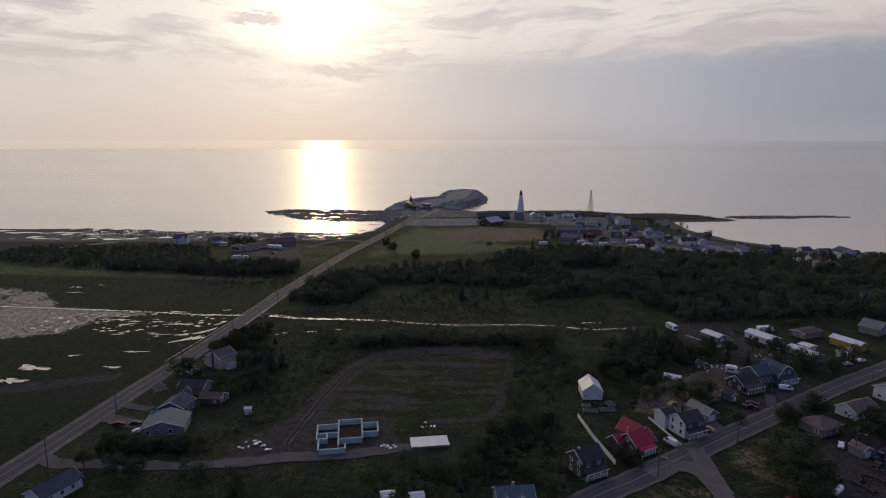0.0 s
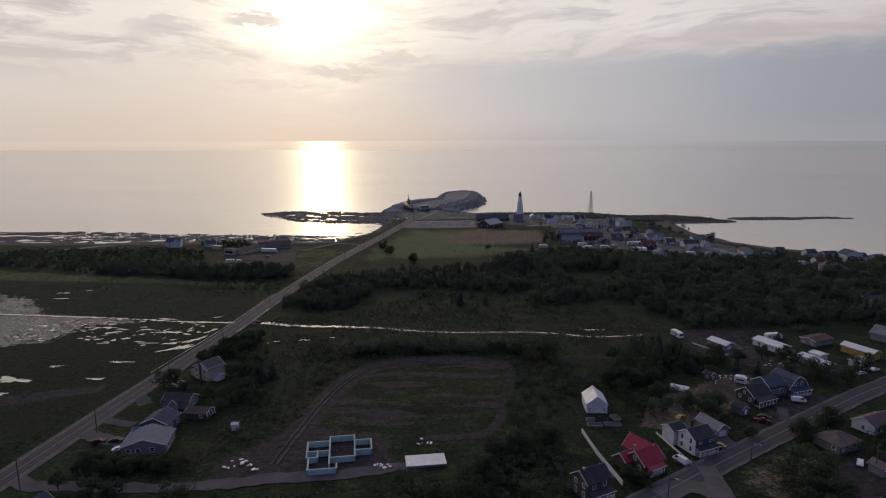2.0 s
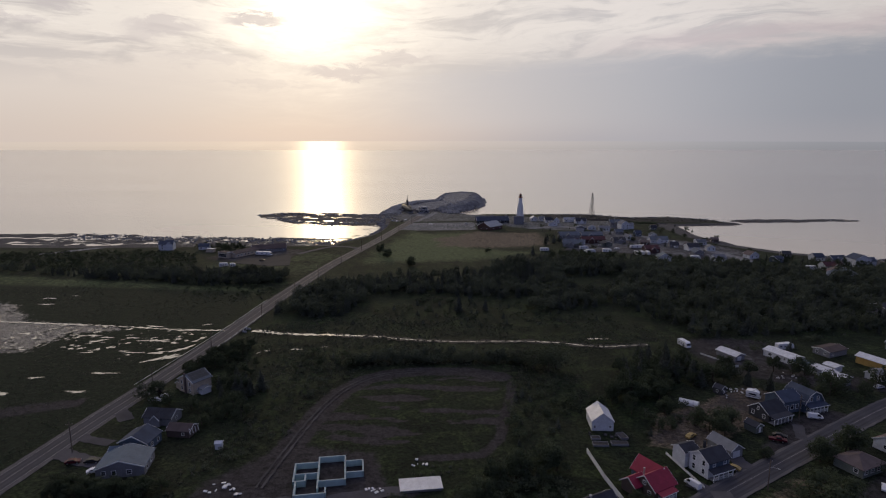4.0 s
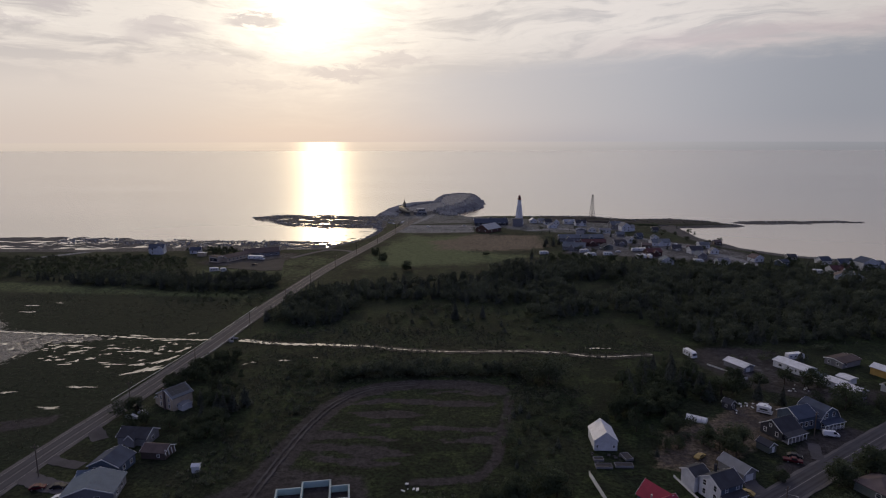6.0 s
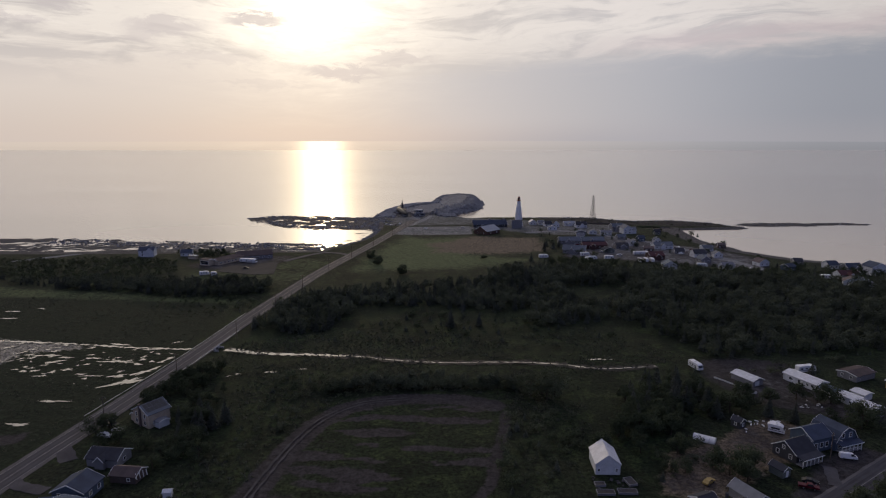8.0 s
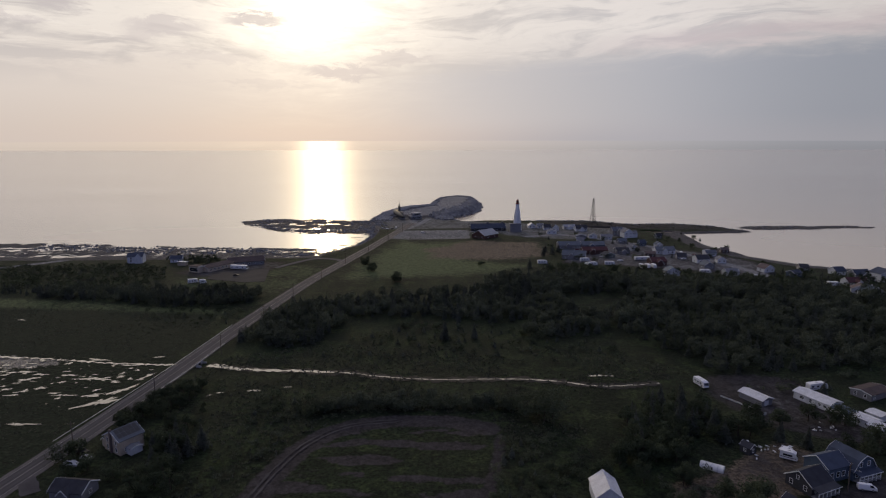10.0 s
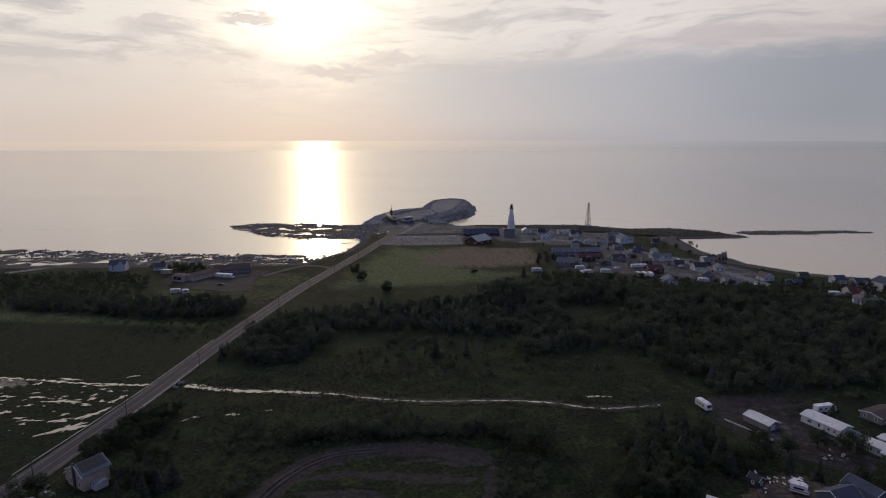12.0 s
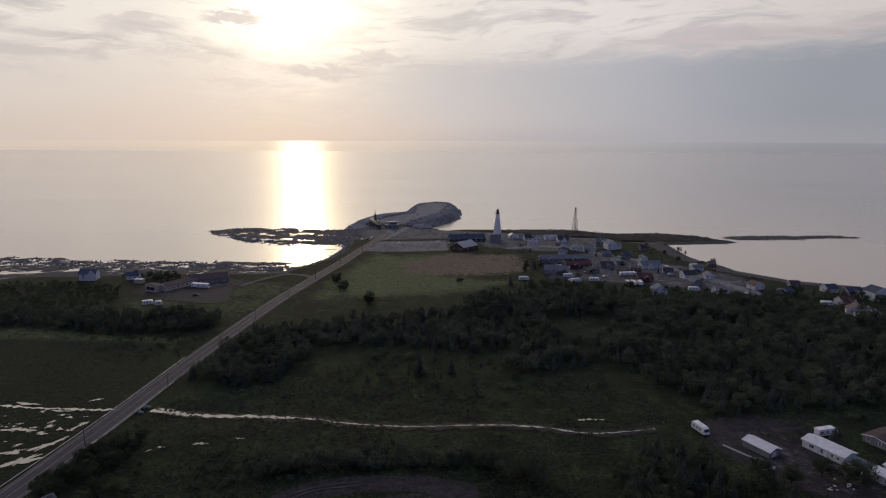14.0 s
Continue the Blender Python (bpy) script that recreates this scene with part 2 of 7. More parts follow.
    g.put(b.inputs["Specular IOR Level"], g.math("ADD", 0.12, g.math("MULTIPLY", wet, 0.7)))
    h = g.math("ADD", g.math("MULTIPLY", med, 0.6), g.math("ADD", g.math("MULTIPLY", tuft, 0.5), g.math("MULTIPLY", fine, 0.2)))
    bump(g, b, g.math("MULTIPLY", h, g.math("SUBTRACT", 1.0, wet)), 0.7, 0.9)
    return m


def water_material(name, rough, wave, colour, chop=0.0, coat=1.0, tint=(1.0, 1.0, 1.0)):
    m, g, b, out = material(name)
    p = place(g)
    g.put(b.inputs["Base Color"], colour)
    patch = g.noise(g.vmath("MULTIPLY", p, (0.0012, 0.0035, 0.0)), 1.0, 2, 0.5)
    g.put(b.inputs["Roughness"], g.math("ADD", rough, g.math("MULTIPLY", g.math("SUBTRACT", patch, 0.5), rough * 0.10)))
    b.inputs["IOR"].default_value = 1.5
    g.put(b.inputs["Specular Tint"], tint)
    b.inputs["Coat Weight"].default_value, b.inputs["Coat Roughness"].default_value, b.inputs["Coat IOR"].default_value = coat, rough, 1.5
    if wave:
        ripple = g.noise(g.vmath("MULTIPLY", p, (0.5, 1.1, 0.0)), 1.0, 4, 0.65)
        bump(g, b, ripple, 0.5, wave)
    if chop:
        # the wind-ruffled share of the surface
        ruffled = g.nodes.new("ShaderNodeBsdfPrincipled")
        g.put(ruffled.inputs["Base Color"], colour)
        g.put(ruffled.inputs["Specular Tint"], tint)
        ruffled.inputs["IOR"].default_value, ruffled.inputs["Roughness"].default_value = 1.5, chop
        both = g.nodes.new("ShaderNodeMixShader")
        g.put(both.inputs[0], g.ramp(patch, 0.3, 0.7, 0.29, 0.33))
        g.links.new(b.outputs[0], both.inputs[1])
        g.links.new(ruffled.outputs[0], both.inputs[2])
        g.links.new(both.outputs[0], out.inputs[0])
    return m


def leaf_material(name, dark, lite, sheer=0.34):
    m, g, b, out = material(name)
    geo = g.nodes.new("ShaderNodeNewGeometry")
    info = g.nodes.new("ShaderNodeObjectInfo")
    big = g.noise(geo.outputs["Position"], 0.032, 3)
    clump = g.noise(geo.outputs["Position"], 0.16, 2)
    v = g.math("ADD", g.math("MULTIPLY", geo.outputs["Random Per Island"], 0.26), g.math("ADD", g.math("ADD", g.math("MULTIPLY", g.ramp(big, 0.38, 0.62), 0.36), g.math("MULTIPLY", g.ramp(clump, 0.42, 0.68), 0.22)), g.math("MULTIPLY", info.outputs["Random"], 0.20)))
    col = g.mix(v, dark, lite)
    g.put(b.inputs["Base Color"], col)
    b.inputs["Roughness"].default_value = 0.9
    b.inputs["Specular IOR Level"].default_value = 0.06
    t = g.nodes.new("ShaderNodeBsdfTranslucent")
    g.put(t.inputs[0], col)
    mix = g.nodes.new("ShaderNodeMixShader")
    mix.inputs[0].default_value = sheer
    g.links.new(b.outputs[0], mix.inputs[1])
    g.links.new(t.outputs[0], mix.inputs[2])
    g.links.new(mix.outputs[0], out.inputs[0])
    return m


GROUND = ground_material()
SEA = water_material("calm_sea", 0.158, 0.0, (0.215, 0.150, 0.112), 0.32, 1.0, (1.0, 0.88, 0.76))
POOL = water_material("still_water", 0.08, 0.01, (0.115, 0.110, 0.108), coat=0.35)
ASPHALT = worn("old_asphalt", (0.060, 0.058, 0.066), 0.85, 0.4, 0.22, relief=0.01)
TYREWEAR = worn("tyre_worn_asphalt", (0.044, 0.043, 0.050), 0.8, 0.3, 0.35, relief=0.01)
LOTDARK = worn("patched_dark_asphalt", (0.030, 0.030, 0.034), 0.9, 0.3, 0.4, relief=0.02)
SHOULDER = worn("gravel_shoulder", (0.100, 0.095, 0.094), 0.95, 0.6, 0.35, relief=0.03)
MUD_AND_SHADE = worn("creek_mud_and_pipe_shade", (0.020, 0.019, 0.018), 0.8, 0.5, 0.5, relief=0.05)
TRACKDIRT = worn("rutted_earth", (0.070, 0.066, 0.068), 0.95, 0.4, 0.5, relief=0.05)
DIRT = worn("dirt_road", (0.076, 0.072, 0.077), 0.95, 0.4, 0.4, relief=0.04)
PAINT = worn("road_paint", (0.24, 0.23, 0.22), 0.6, 1.0, 0.3, relief=0)
WHITE = siding("white_clapboard", (0.66, 0.67, 0.68), 0.2)
CREAM = siding("tan_clapboard", (0.50, 0.42, 0.32), 0.2)
BLACK = siding("charcoal_clapboard", (0.055, 0.056, 0.062), 0.2)
BROWN = siding("brown_clapboard", (0.095, 0.072, 0.062), 0.2)
BLUE = siding("slate_blue_clapboard", (0.085, 0.115, 0.155), 0.2)
GREY = siding("grey_clapboard", (0.22, 0.22, 0.23), 0.2)
GREEN = siding("grey_green_clapboard", (0.16, 0.18, 0.16), 0.2)
REDWALL = siding("barn_red_boards", (0.090, 0.050, 0.044), 0.25, True)
YELLOW = siding("yellow_sheet", (0.40, 0.26, 0.08), 0.25, True)
TRIM = worn("white_trim_paint", (0.78, 0.78, 0.76), 0.5, 1.0, 0.1, relief=0)
R_DARK = worn("charcoal_shingle", (0.044, 0.046, 0.055), 0.9, 1.0, 0.35)
R_BLUE = worn("blue_grey_shingle", (0.052, 0.065, 0.095), 0.85, 1.0, 0.3)
R_GREY = worn("grey_shingle", (0.17, 0.175, 0.185), 0.9, 1.0, 0.3)
R_BROWN = worn("brown_shingle", (0.125, 0.098, 0.092), 0.9, 1.0, 0.3)
R_RED = siding("crimson_metal_roof", (0.28, 0.024, 0.052), 0.4, True, 0.6)
R_WHITE = siding("white_metal_roof", (0.62, 0.63, 0.65), 0.4, True, 0.45)
R_PALE = siding("pale_blue_metal_roof", (0.082, 0.115, 0.155), 0.4, True, 0.7)
R_ZINC = siding("zinc_grey_metal_roof", (0.30, 0.32, 0.34), 0.6, True, 0.6)
R_SLATE = worn("slate_grey_shingle", (0.115, 0.130, 0.150), 0.9, 1.0, 0.3)
R_UMBER = worn("dark_umber_shingle", (0.082, 0.064, 0.062), 0.9, 1.0, 0.3)
R_MAROON = worn("maroon_shingle", (0.080, 0.036, 0.040), 0.85, 1.0, 0.3)
R_RUST = worn("faded_red_roof", (0.115, 0.072, 0.070), 0.85, 1.0, 0.4)
FOAM = worn("pale_green_foam_form", (0.36, 0.48, 0.47), 0.7, 1.0, 0.2)
CONCRETE = worn("concrete", (0.36, 0.355, 0.345), 0.9, 1.0, 0.3)
STONE = worn("grey_armour_stone", (0.225, 0.227, 0.226), 0.95, 0.4, 0.5, relief=0.1)
POLE = worn("weathered_pole", (0.13, 0.105, 0.085), 0.9, 1.0, 0.3)
STEEL = worn("galvanised_steel", (0.42, 0.43, 0.44), 0.45, 1.0, 0.2, metal=0.7)
DARKMETAL = worn("dark_steel", (0.045, 0.047, 0.052), 0.5, 1.0, 0.3)
RUBBER = worn("tyre_rubber", (0.02, 0.02, 0.021), 0.9, 1.0, 0.2, relief=0)
BARK = worn("bark", (0.075, 0.060, 0.048), 0.95, 2.0, 0.4)
PLASTIC = worn("white_plastic_sheet", (0.70, 0.70, 0.68), 0.5, 1.0, 0.2)
LANTERN = worn("dark_red_lantern_paint", (0.16, 0.035, 0.030), 0.5, 1.0, 0.2)
LEAF = leaf_material("broad_leaves", (0.0280, 0.0380, 0.0240), (0.0960, 0.1160, 0.0680))
WILLOW = leaf_material("willow_leaves", (0.0430, 0.0540, 0.0330), (0.1200, 0.1360, 0.0880))
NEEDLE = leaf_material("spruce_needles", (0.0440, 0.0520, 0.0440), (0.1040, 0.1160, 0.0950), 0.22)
# paler than LEAF: the distant woods' haze is mixed into this leaf colour
WOODLEAF = leaf_material("hazed_wood_leaves", (0.0470, 0.0560, 0.0400), (0.1160, 0.1330, 0.0930))
REED = leaf_material("rank_grass", (0.0600, 0.0690, 0.0520), (0.1480, 0.1480, 0.1130))


def glass_material():
    m, g, b, _ = material("window_glass")
    g.put(b.inputs["Base Color"], (0.025, 0.028, 0.032))
    b.inputs["Roughness"].default_value = 0.06
    b.inputs["Specular IOR Level"].default_value = 0.6
    return m


def car_paint(name, colour):
    m, g, b, _ = material(name)
    g.put(b.inputs["Base Color"], colour)
    b.inputs["Roughness"].default_value = 0.5
    b.inputs["Specular IOR Level"].default_value = 0.2
    b.inputs["Coat Weight"].default_value = 0.05
    b.inputs["Coat Roughness"].default_value = 0.08
    return m


GLASS = glass_material()

# ---------------------------------------------------------------- mesh helpers
def sheet(name, verts, faces, mat, parent=None, smooth=False):
    me = bpy.data.meshes.new(name)
    me.from_pydata(verts, [], faces)
    me.materials.append(mat)
    if smooth:
        me.polygons.foreach_set("use_smooth", [True] * len(me.polygons))
    me.update()
    ob = new(name, me)
    ob.parent = parent
    return ob


def part(name, bm, mat, parent, label=""):
    me = bpy.data.meshes.new(name)
    bm.to_mesh(me)
    bm.free()
    me.materials.append(mat)
    ob = new(name, me)
    ob.parent = parent
    if label:
        tagged(ob, label)
    return ob


def box(bm, x0, y0, z0, x1, y1, z1, bevel=0.0):
    made = bmesh.ops.create_cube(bm, size=1.0)["verts"]
    for v in made:
        v.co = Vector((x0 + (v.co.x + 0.5) * (x1 - x0), y0 + (v.co.y + 0.5) * (y1 - y0), z0 + (v.co.z + 0.5) * (z1 - z0)))
    if bevel:
        edges = list({e for v in made for e in v.link_edges})
        bmesh.ops.bevel(bm, geom=edges, offset=bevel, segments=2, affect="EDGES")
    return bm


def boxed(x0, y0, z0, x1, y1, z1, bevel=0.0):
    return box(bmesh.new(), x0, y0, z0, x1, y1, z1, bevel)


def tube(bm, a, b, ra, rb, sides=8):
    a, b = Vector(a), Vector(b)
    m = Matrix.Translation((a + b) / 2) @ (b - a).to_track_quat("Z", "Y").to_matrix().to_4x4()
    bmesh.ops.create_cone(bm, cap_ends=True, segments=sides, radius1=ra, radius2=rb, depth=(b - a).length, matrix=m)
    return bm


def prism(profile, y0, y1, swap=False):
    """A closed profile (across, up) drawn out from y0 to y1; swap: drawn along x."""
    bm = bmesh.new()
    ends = []
    for y in (y0, y1):
        ends.append([bm.verts.new((y, s, z) if swap else (s, y, z)) for s, z in profile])
    n = len(profile)
    for i in range(n):
        j = (i + 1) % n
        bm.faces.new((ends[0][i], ends[0][j], ends[1][j], ends[1][i]))
    bm.faces.new(ends[0][::-1])
    bm.faces.new(ends[1])
    bmesh.ops.recalc_face_normals(bm, faces=bm.faces)
    return bm


def empty(name, m, label, category, group=""):
    ob = new(name)
    ob.empty_display_size = 0.5
    ob.matrix_basis = m
    return tagged(ob, label, category, group)


# ---------------------------------------------------------------- plan helpers
# The plan is drawn in paces of 1.16 m; sizes of things are in metres.
PACE = 1.16


def metres(points):
    return [(x * PACE, y * PACE) for x, y in points]


def sd(poly, X, Y):
    """Signed distance to a closed outline, positive inside."""
    best = np.full(X.shape, 1e9)
    inside = np.zeros(X.shape, bool)
    for (ax, ay), (bx, by) in zip(poly, poly[1:] + poly[:1]):
        dx, dy = bx - ax, by - ay
        t = np.clip(((X - ax) * dx + (Y - ay) * dy) / (dx * dx + dy * dy + 1e-9), 0, 1)
        best = np.minimum(best, np.hypot(X - ax - t * dx, Y - ay - t * dy))
        if ay != by:
            cross = (ay > Y) != (by > Y)
            inside ^= cross & (X < ax + (Y - ay) * dx / dy)
    return np.where(inside, best, -best)


def step(v, lo, hi):
    t = np.clip((v - lo) / (hi - lo), 0, 1)
    return t * t * (3 - 2 * t)


def wavy(X, Y, scale, seed):
    """Cheap smooth value noise in [-1, 1]."""
    out = np.zeros(X.shape)
    rs = np.random.RandomState(seed)
    amp, total = 1.0, 0.0
    for k in range(4):
        table = rs.rand(64, 64) * 2 - 1
        u, v = X / scale, Y / scale
        i, j = np.floor(u).astype(int), np.floor(v).astype(int)
        fu, fv = u - i, v - j
        fu, fv = fu * fu * (3 - 2 * fu), fv * fv * (3 - 2 * fv)
        a, b = table[i % 64, j % 64], table[(i + 1) % 64, j % 64]
        c, d = table[i % 64, (j + 1) % 64], table[(i + 1) % 64, (j + 1) % 64]
        out += amp * (a * (1 - fu) * (1 - fv) + b * fu * (1 - fv) + c * (1 - fu) * fv + d * fu * fv)
        total += amp
        amp *= 0.55
        scale /= 2.1
    return out / total * 1.6


def smooth_line(points, pace=3.0):
    """Catmull-Rom line through the points, at an even pace."""
    p = [Vector((*q, 0)) for q in metres(points)]
    p = [2 * p[0] - p[1]] + p + [2 * p[-1] - p[-2]]
    out = []
    for a, b, c, d in zip(p, p[1:], p[2:], p[3:]):
        n = max(2, int((c - b).length / pace))
        for k in range(n):
            t = k / n
            out.append(0.5 * ((2 * b) + (c - a) * t + (2 * a - 5 * b + 4 * c - d) * t * t + (3 * b - a - 3 * c + d) * t ** 3))
    out.append(p[-2])
    return out


def ribbon(line, width, z, offset=0.0, thick=0.0, ragged=0.0, seed=1):
    """Vertices and faces of a strip along a line; with thickness it has side faces."""
    rs = random.Random(seed)
    verts, faces = [], []
    n = len(line)
    for i, q in enumerate(line):
        d = (line[min(i + 1, n - 1)] - line[max(i - 1, 0)]).normalized()
        side = Vector((d.y, -d.x, 0))
        w = width / 2
        for s in (-1, 1):
            e = q + side * (offset + s * (w + ragged * rs.uniform(-1, 1)))
            verts.append((e.x, e.y, z))
    for i in range(n - 1):
        faces.append((2 * i, 2 * i + 1, 2 * i + 3, 2 * i + 2))
    if thick:
        k = len(verts)
        verts += [(x, y, w - thick) for x, y, w in verts]
        for i in range(n - 1):
            faces.append((2 * i, 2 * i + 2, k + 2 * i + 2, k + 2 * i))
            faces.append((2 * i + 1, k + 2 * i + 1, k + 2 * i + 3, 2 * i + 3))
    return verts, faces

# ---------------------------------------------------------------- ground and sea
LAND = [(-3000, 600), (-700, 545), (-287, 508), (-236, 520), (-166, 523), (-136, 519), (-118, 511.5), (-96, 515), (-83, 534), (-71, 559), (-65, 583), (-63, 609), (-69, 650), (-72, 700),
        (-76, 750), (-68, 791), (-54, 821), (-38, 843), (-20, 861), (-18, 911), (-9, 968), (20, 999), (45, 983), (50, 946), (40, 821), (23, 776), (10, 741), (7, 724), (27, 708), (51, 716), (92, 712),
        (150, 712), (190, 685), (235, 685), (269, 671), (291, 638), (252, 632), (222, 627), (216, 590), (217, 559), (229, 515), (252, 483), (298, 458), (420, 425), (3000, 380), (3000, -3000), (-3000, -3000)]
PIER = [(-70, 760), (-60, 791), (-48, 821), (-33, 840), (-16, 858), (-14, 911), (-6, 962), (20, 992), (41, 979), (46, 946), (37, 825), (20, 780), (4, 744), (-20, 735), (-50, 740)]
SHELF = [(-3000, 640), (-331, 574), (-284, 569), (-236, 559), (-148, 554), (-110, 551), (-84, 548), (-90, 505), (-290, 495), (-3000, 560)]
REEF = [(-217, 710), (-202, 725), (-174, 730), (-132, 726), (-101, 718), (-66, 720), (-58, 620), (-82, 629), (-101, 623), (-122, 629), (-157, 647), (-184, 667), (-205, 691)]
ISLE = [(285, 660), (308, 678), (342, 681), (384, 684), (413, 677), (440, 669), (422, 657), (379, 650), (353, 644), (323, 647), (299, 652)]
BAR = [(222, 634), (252, 633), (304, 633), (300, 628), (250, 627)]
LAGOON = [(188, 642), (216, 636), (211, 627), (190, 635)]
LAGOON_W = metres([(140, 667), (170, 660), (186, 650), (170, 652), (140, 660)])
BAYFLAT = metres([(-150, 645), (-120, 640), (-62, 612), (-68, 560), (-92, 538), (-118, 545), (-128, 575)])
SPIT = metres([(92, 712), (150, 712), (190, 685), (235, 685), (269, 671), (291, 640), (230, 640), (180, 652), (110, 672)])
MARSH = [(-420, 330), (-300, 380), (-110, 360), (-104, 290), (-112, 215), (-122, 160), (-140, 90), (-420, 90)]
MUD = [(-330, 352), (-258, 346), (-243, 343), (-222, 331), (-204, 314), (-200, 304), (-180, 302), (-144, 296), (-150, 289), (-168, 286), (-168, 264), (-180, 257), (-193, 256), (-330, 250)]
OVAL = [(-41, 206), (-34, 227), (-21, 243), (10, 240), (17, 225), (13, 200), (6, 184), (-20, 186), (-40, 193)]
WORKS = [(-66, 155), (-64, 170), (-57, 178), (-48, 190), (-22, 184), (-18, 168), (-20, 163), (-39, 158)]
HAYFIELD = [(-18, 540), (23, 588), (84, 578), (86, 515), (60, 496), (24, 492), (-12, 500)]
LUSH = [(-64, 480), (-40, 600), (-14, 575), (26, 590), (30, 500), (80, 480), (20, 440), (-70, 425)]
PARKING = [(-42, 640), (28, 646), (27, 590), (-28, 584), (-48, 590)]
APRON = [(-62, 640), (-72, 700), (-66, 760), (0, 750), (8, 722), (60, 700), (180, 660), (180, 600), (110, 580), (60, 600), (28, 648)]
RIPRAP_E = metres([(10, 712), (-12, 722), (-11, 757), (8, 787), (33, 845), (42, 905), (47, 940), (52, 940), (44, 821), (26, 770)])
RIPRAP_W = metres([(-60, 700), (-74, 745), (-68, 791), (-38, 843), (-18, 860), (-16, 838), (-34, 800), (-50, 770), (-52, 720)])
CAMP = [(84, 486), (100, 560), (146, 588), (168, 552), (200, 530), (225, 490), (220, 452), (204, 438), (165, 458), (134, 472)]
YARDS = [(60, 208), (78, 216), (99, 231), (108, 224), (96, 205), (66, 186), (52, 188)]
LOT = [(98, 268), (114, 276), (128, 272), (123, 258), (140, 232), (150, 222), (118, 228), (100, 244)]
FRONTS = [(84, 190), (104, 208), (118, 212), (124, 206), (98, 188), (80, 178)]
MOTEL = [(-178, 455), (-150, 495), (-108, 492), (-112, 462), (-124, 444), (-158, 440)]
DEPOT = [(86, 160), (97, 168), (110, 178), (125, 170), (118, 140), (84, 134)]
PATHS = [[(-40, 630), (28, 632)], [(-34, 650), (-20, 700), (-16, 720)], [(-300, 470), (-262, 505), (-235, 512), (-190, 514)], [(77, 602), (104, 616), (125, 602), (162, 563), (181, 530), (198, 484), (208, 446)], [(-30, 690), (-34, 740), (-10, 800), (0, 900), (15, 960)]]
LAND, PIER, SHELF, REEF, ISLE, BAR, LAGOON, MARSH, MUD, OVAL, WORKS = map(metres, (LAND, PIER, SHELF, REEF, ISLE, BAR, LAGOON, MARSH, MUD, OVAL, WORKS))
HAYFIELD, LUSH, PARKING, APRON, CAMP, YARDS, LOT, FRONTS, MOTEL, DEPOT = map(metres, (HAYFIELD, LUSH, PARKING, APRON, CAMP, YARDS, LOT, FRONTS, MOTEL, DEPOT))
PATHS = [metres(p) for p in PATHS]
SEA_Z = -1.7


def draw_in(points):
    """The quay's outer end, drawn in towards the land."""
    out = []
    for x, y in points:
        k = 1 - 0.055 * min(1.0, max(0.0, (y / PACE - 735) / 150))
        out.append((x * k - 5 * (1 - k), y * k + 14 * (1 - k)))
    return out


LAND, PIER, RIPRAP_E, RIPRAP_W, PATHS[-1] = map(draw_in, (LAND, PIER, RIPRAP_E, RIPRAP_W, PATHS[-1]))


def spaced(*runs):
    """Grid lines: runs of (start, pace), closed by an end."""
    out = []
    for (a, pace), (b, _) in zip(runs, runs[1:]):
        out += list(np.arange(a, b - pace * 0.5, pace))
    return np.array(out + [runs[-1][0]])


def ground_height(X, Y):
    land = sd(LAND, X, Y) + wavy(X, Y, 22, 5) * 2.5
    z = -4.0 + 4.0 * step(land, -16, 7)
    coastal, reef = sd(SHELF, X, Y), sd(REEF, X, Y)
    shelf = np.maximum(coastal, reef) + wavy(X, Y, 30, 6) * 6
    crag = -1.60 + 0.06 * step(coastal, -5, 15) + 0.20 * step(reef + wavy(X, Y, 40, 31) * 10, -4, 12) + wavy(X * 0.5, Y, 6, 7) * 0.60 + wavy(X, Y, 50, 17) * 0.16
    z = np.maximum(z, np.where(shelf > 0, crag, crag - 3 * step(-shelf, 0, 10)))
    bay = step(sd(BAYFLAT, X, Y), -6, 10)
    z = np.maximum(z, -4.0 + bay * (2.06 + wavy(X * 0.5, Y, 8, 27) * 0.45 + wavy(X, Y, 3.2, 28) * 0.25))
    isle = np.maximum(sd(ISLE, X, Y) + wavy(X * 0.4, Y, 16, 8) * 10 - 4, sd(BAR, X, Y) + wavy(X * 0.5, Y, 10, 18) * 3)
    z = np.maximum(z, -4.0 + 2.55 * step(isle, -7, 4) + 0.35 * step(isle, 4, 12) + wavy(X * 0.5, Y, 12, 38) * 0.35 * step(isle, -3, 6))
    z = z + (1.6 + 4.4 * step(Y, 720 * PACE, 800 * PACE)) * step(sd(PIER, X, Y), -7, 4)
    z = z - 4.0 * np.maximum(step(sd(LAGOON, X, Y), -3, 2), step(sd(LAGOON_W, X, Y), -3, 1.5))
    spit = step(sd(SPIT, X, Y), -4, 14)
    z = z + spit * (0.3 + wavy(X, Y, 25, 9) * 0.8 + wavy(X, Y, 7, 19) * 0.35)
    flat = step(sd(LAND, X, Y), 10, 40)
    return z + flat * (wavy(X, Y, 60, 10) * 0.10 - 0.12)


xs = spaced((-4900, 400), (-900, 60), (-460, 7), (-330, 2.6), (-150, 1.6), (170, 3.0), (330, 6.0), (480, 60), (900, 400), (4900, 0))
ys = spaced((-2000, 300), (-200, 40), (80, 4), (128, 1.6), (310, 2.6), (740, 4.5), (1020, 60), (1400, 400), (4900, 0))
X, Y = np.meshgrid(xs * PACE, ys * PACE)
Z = ground_height(X, Y)
nx, ny = len(xs), len(ys)
idx = np.arange(nx * ny).reshape(ny, nx)
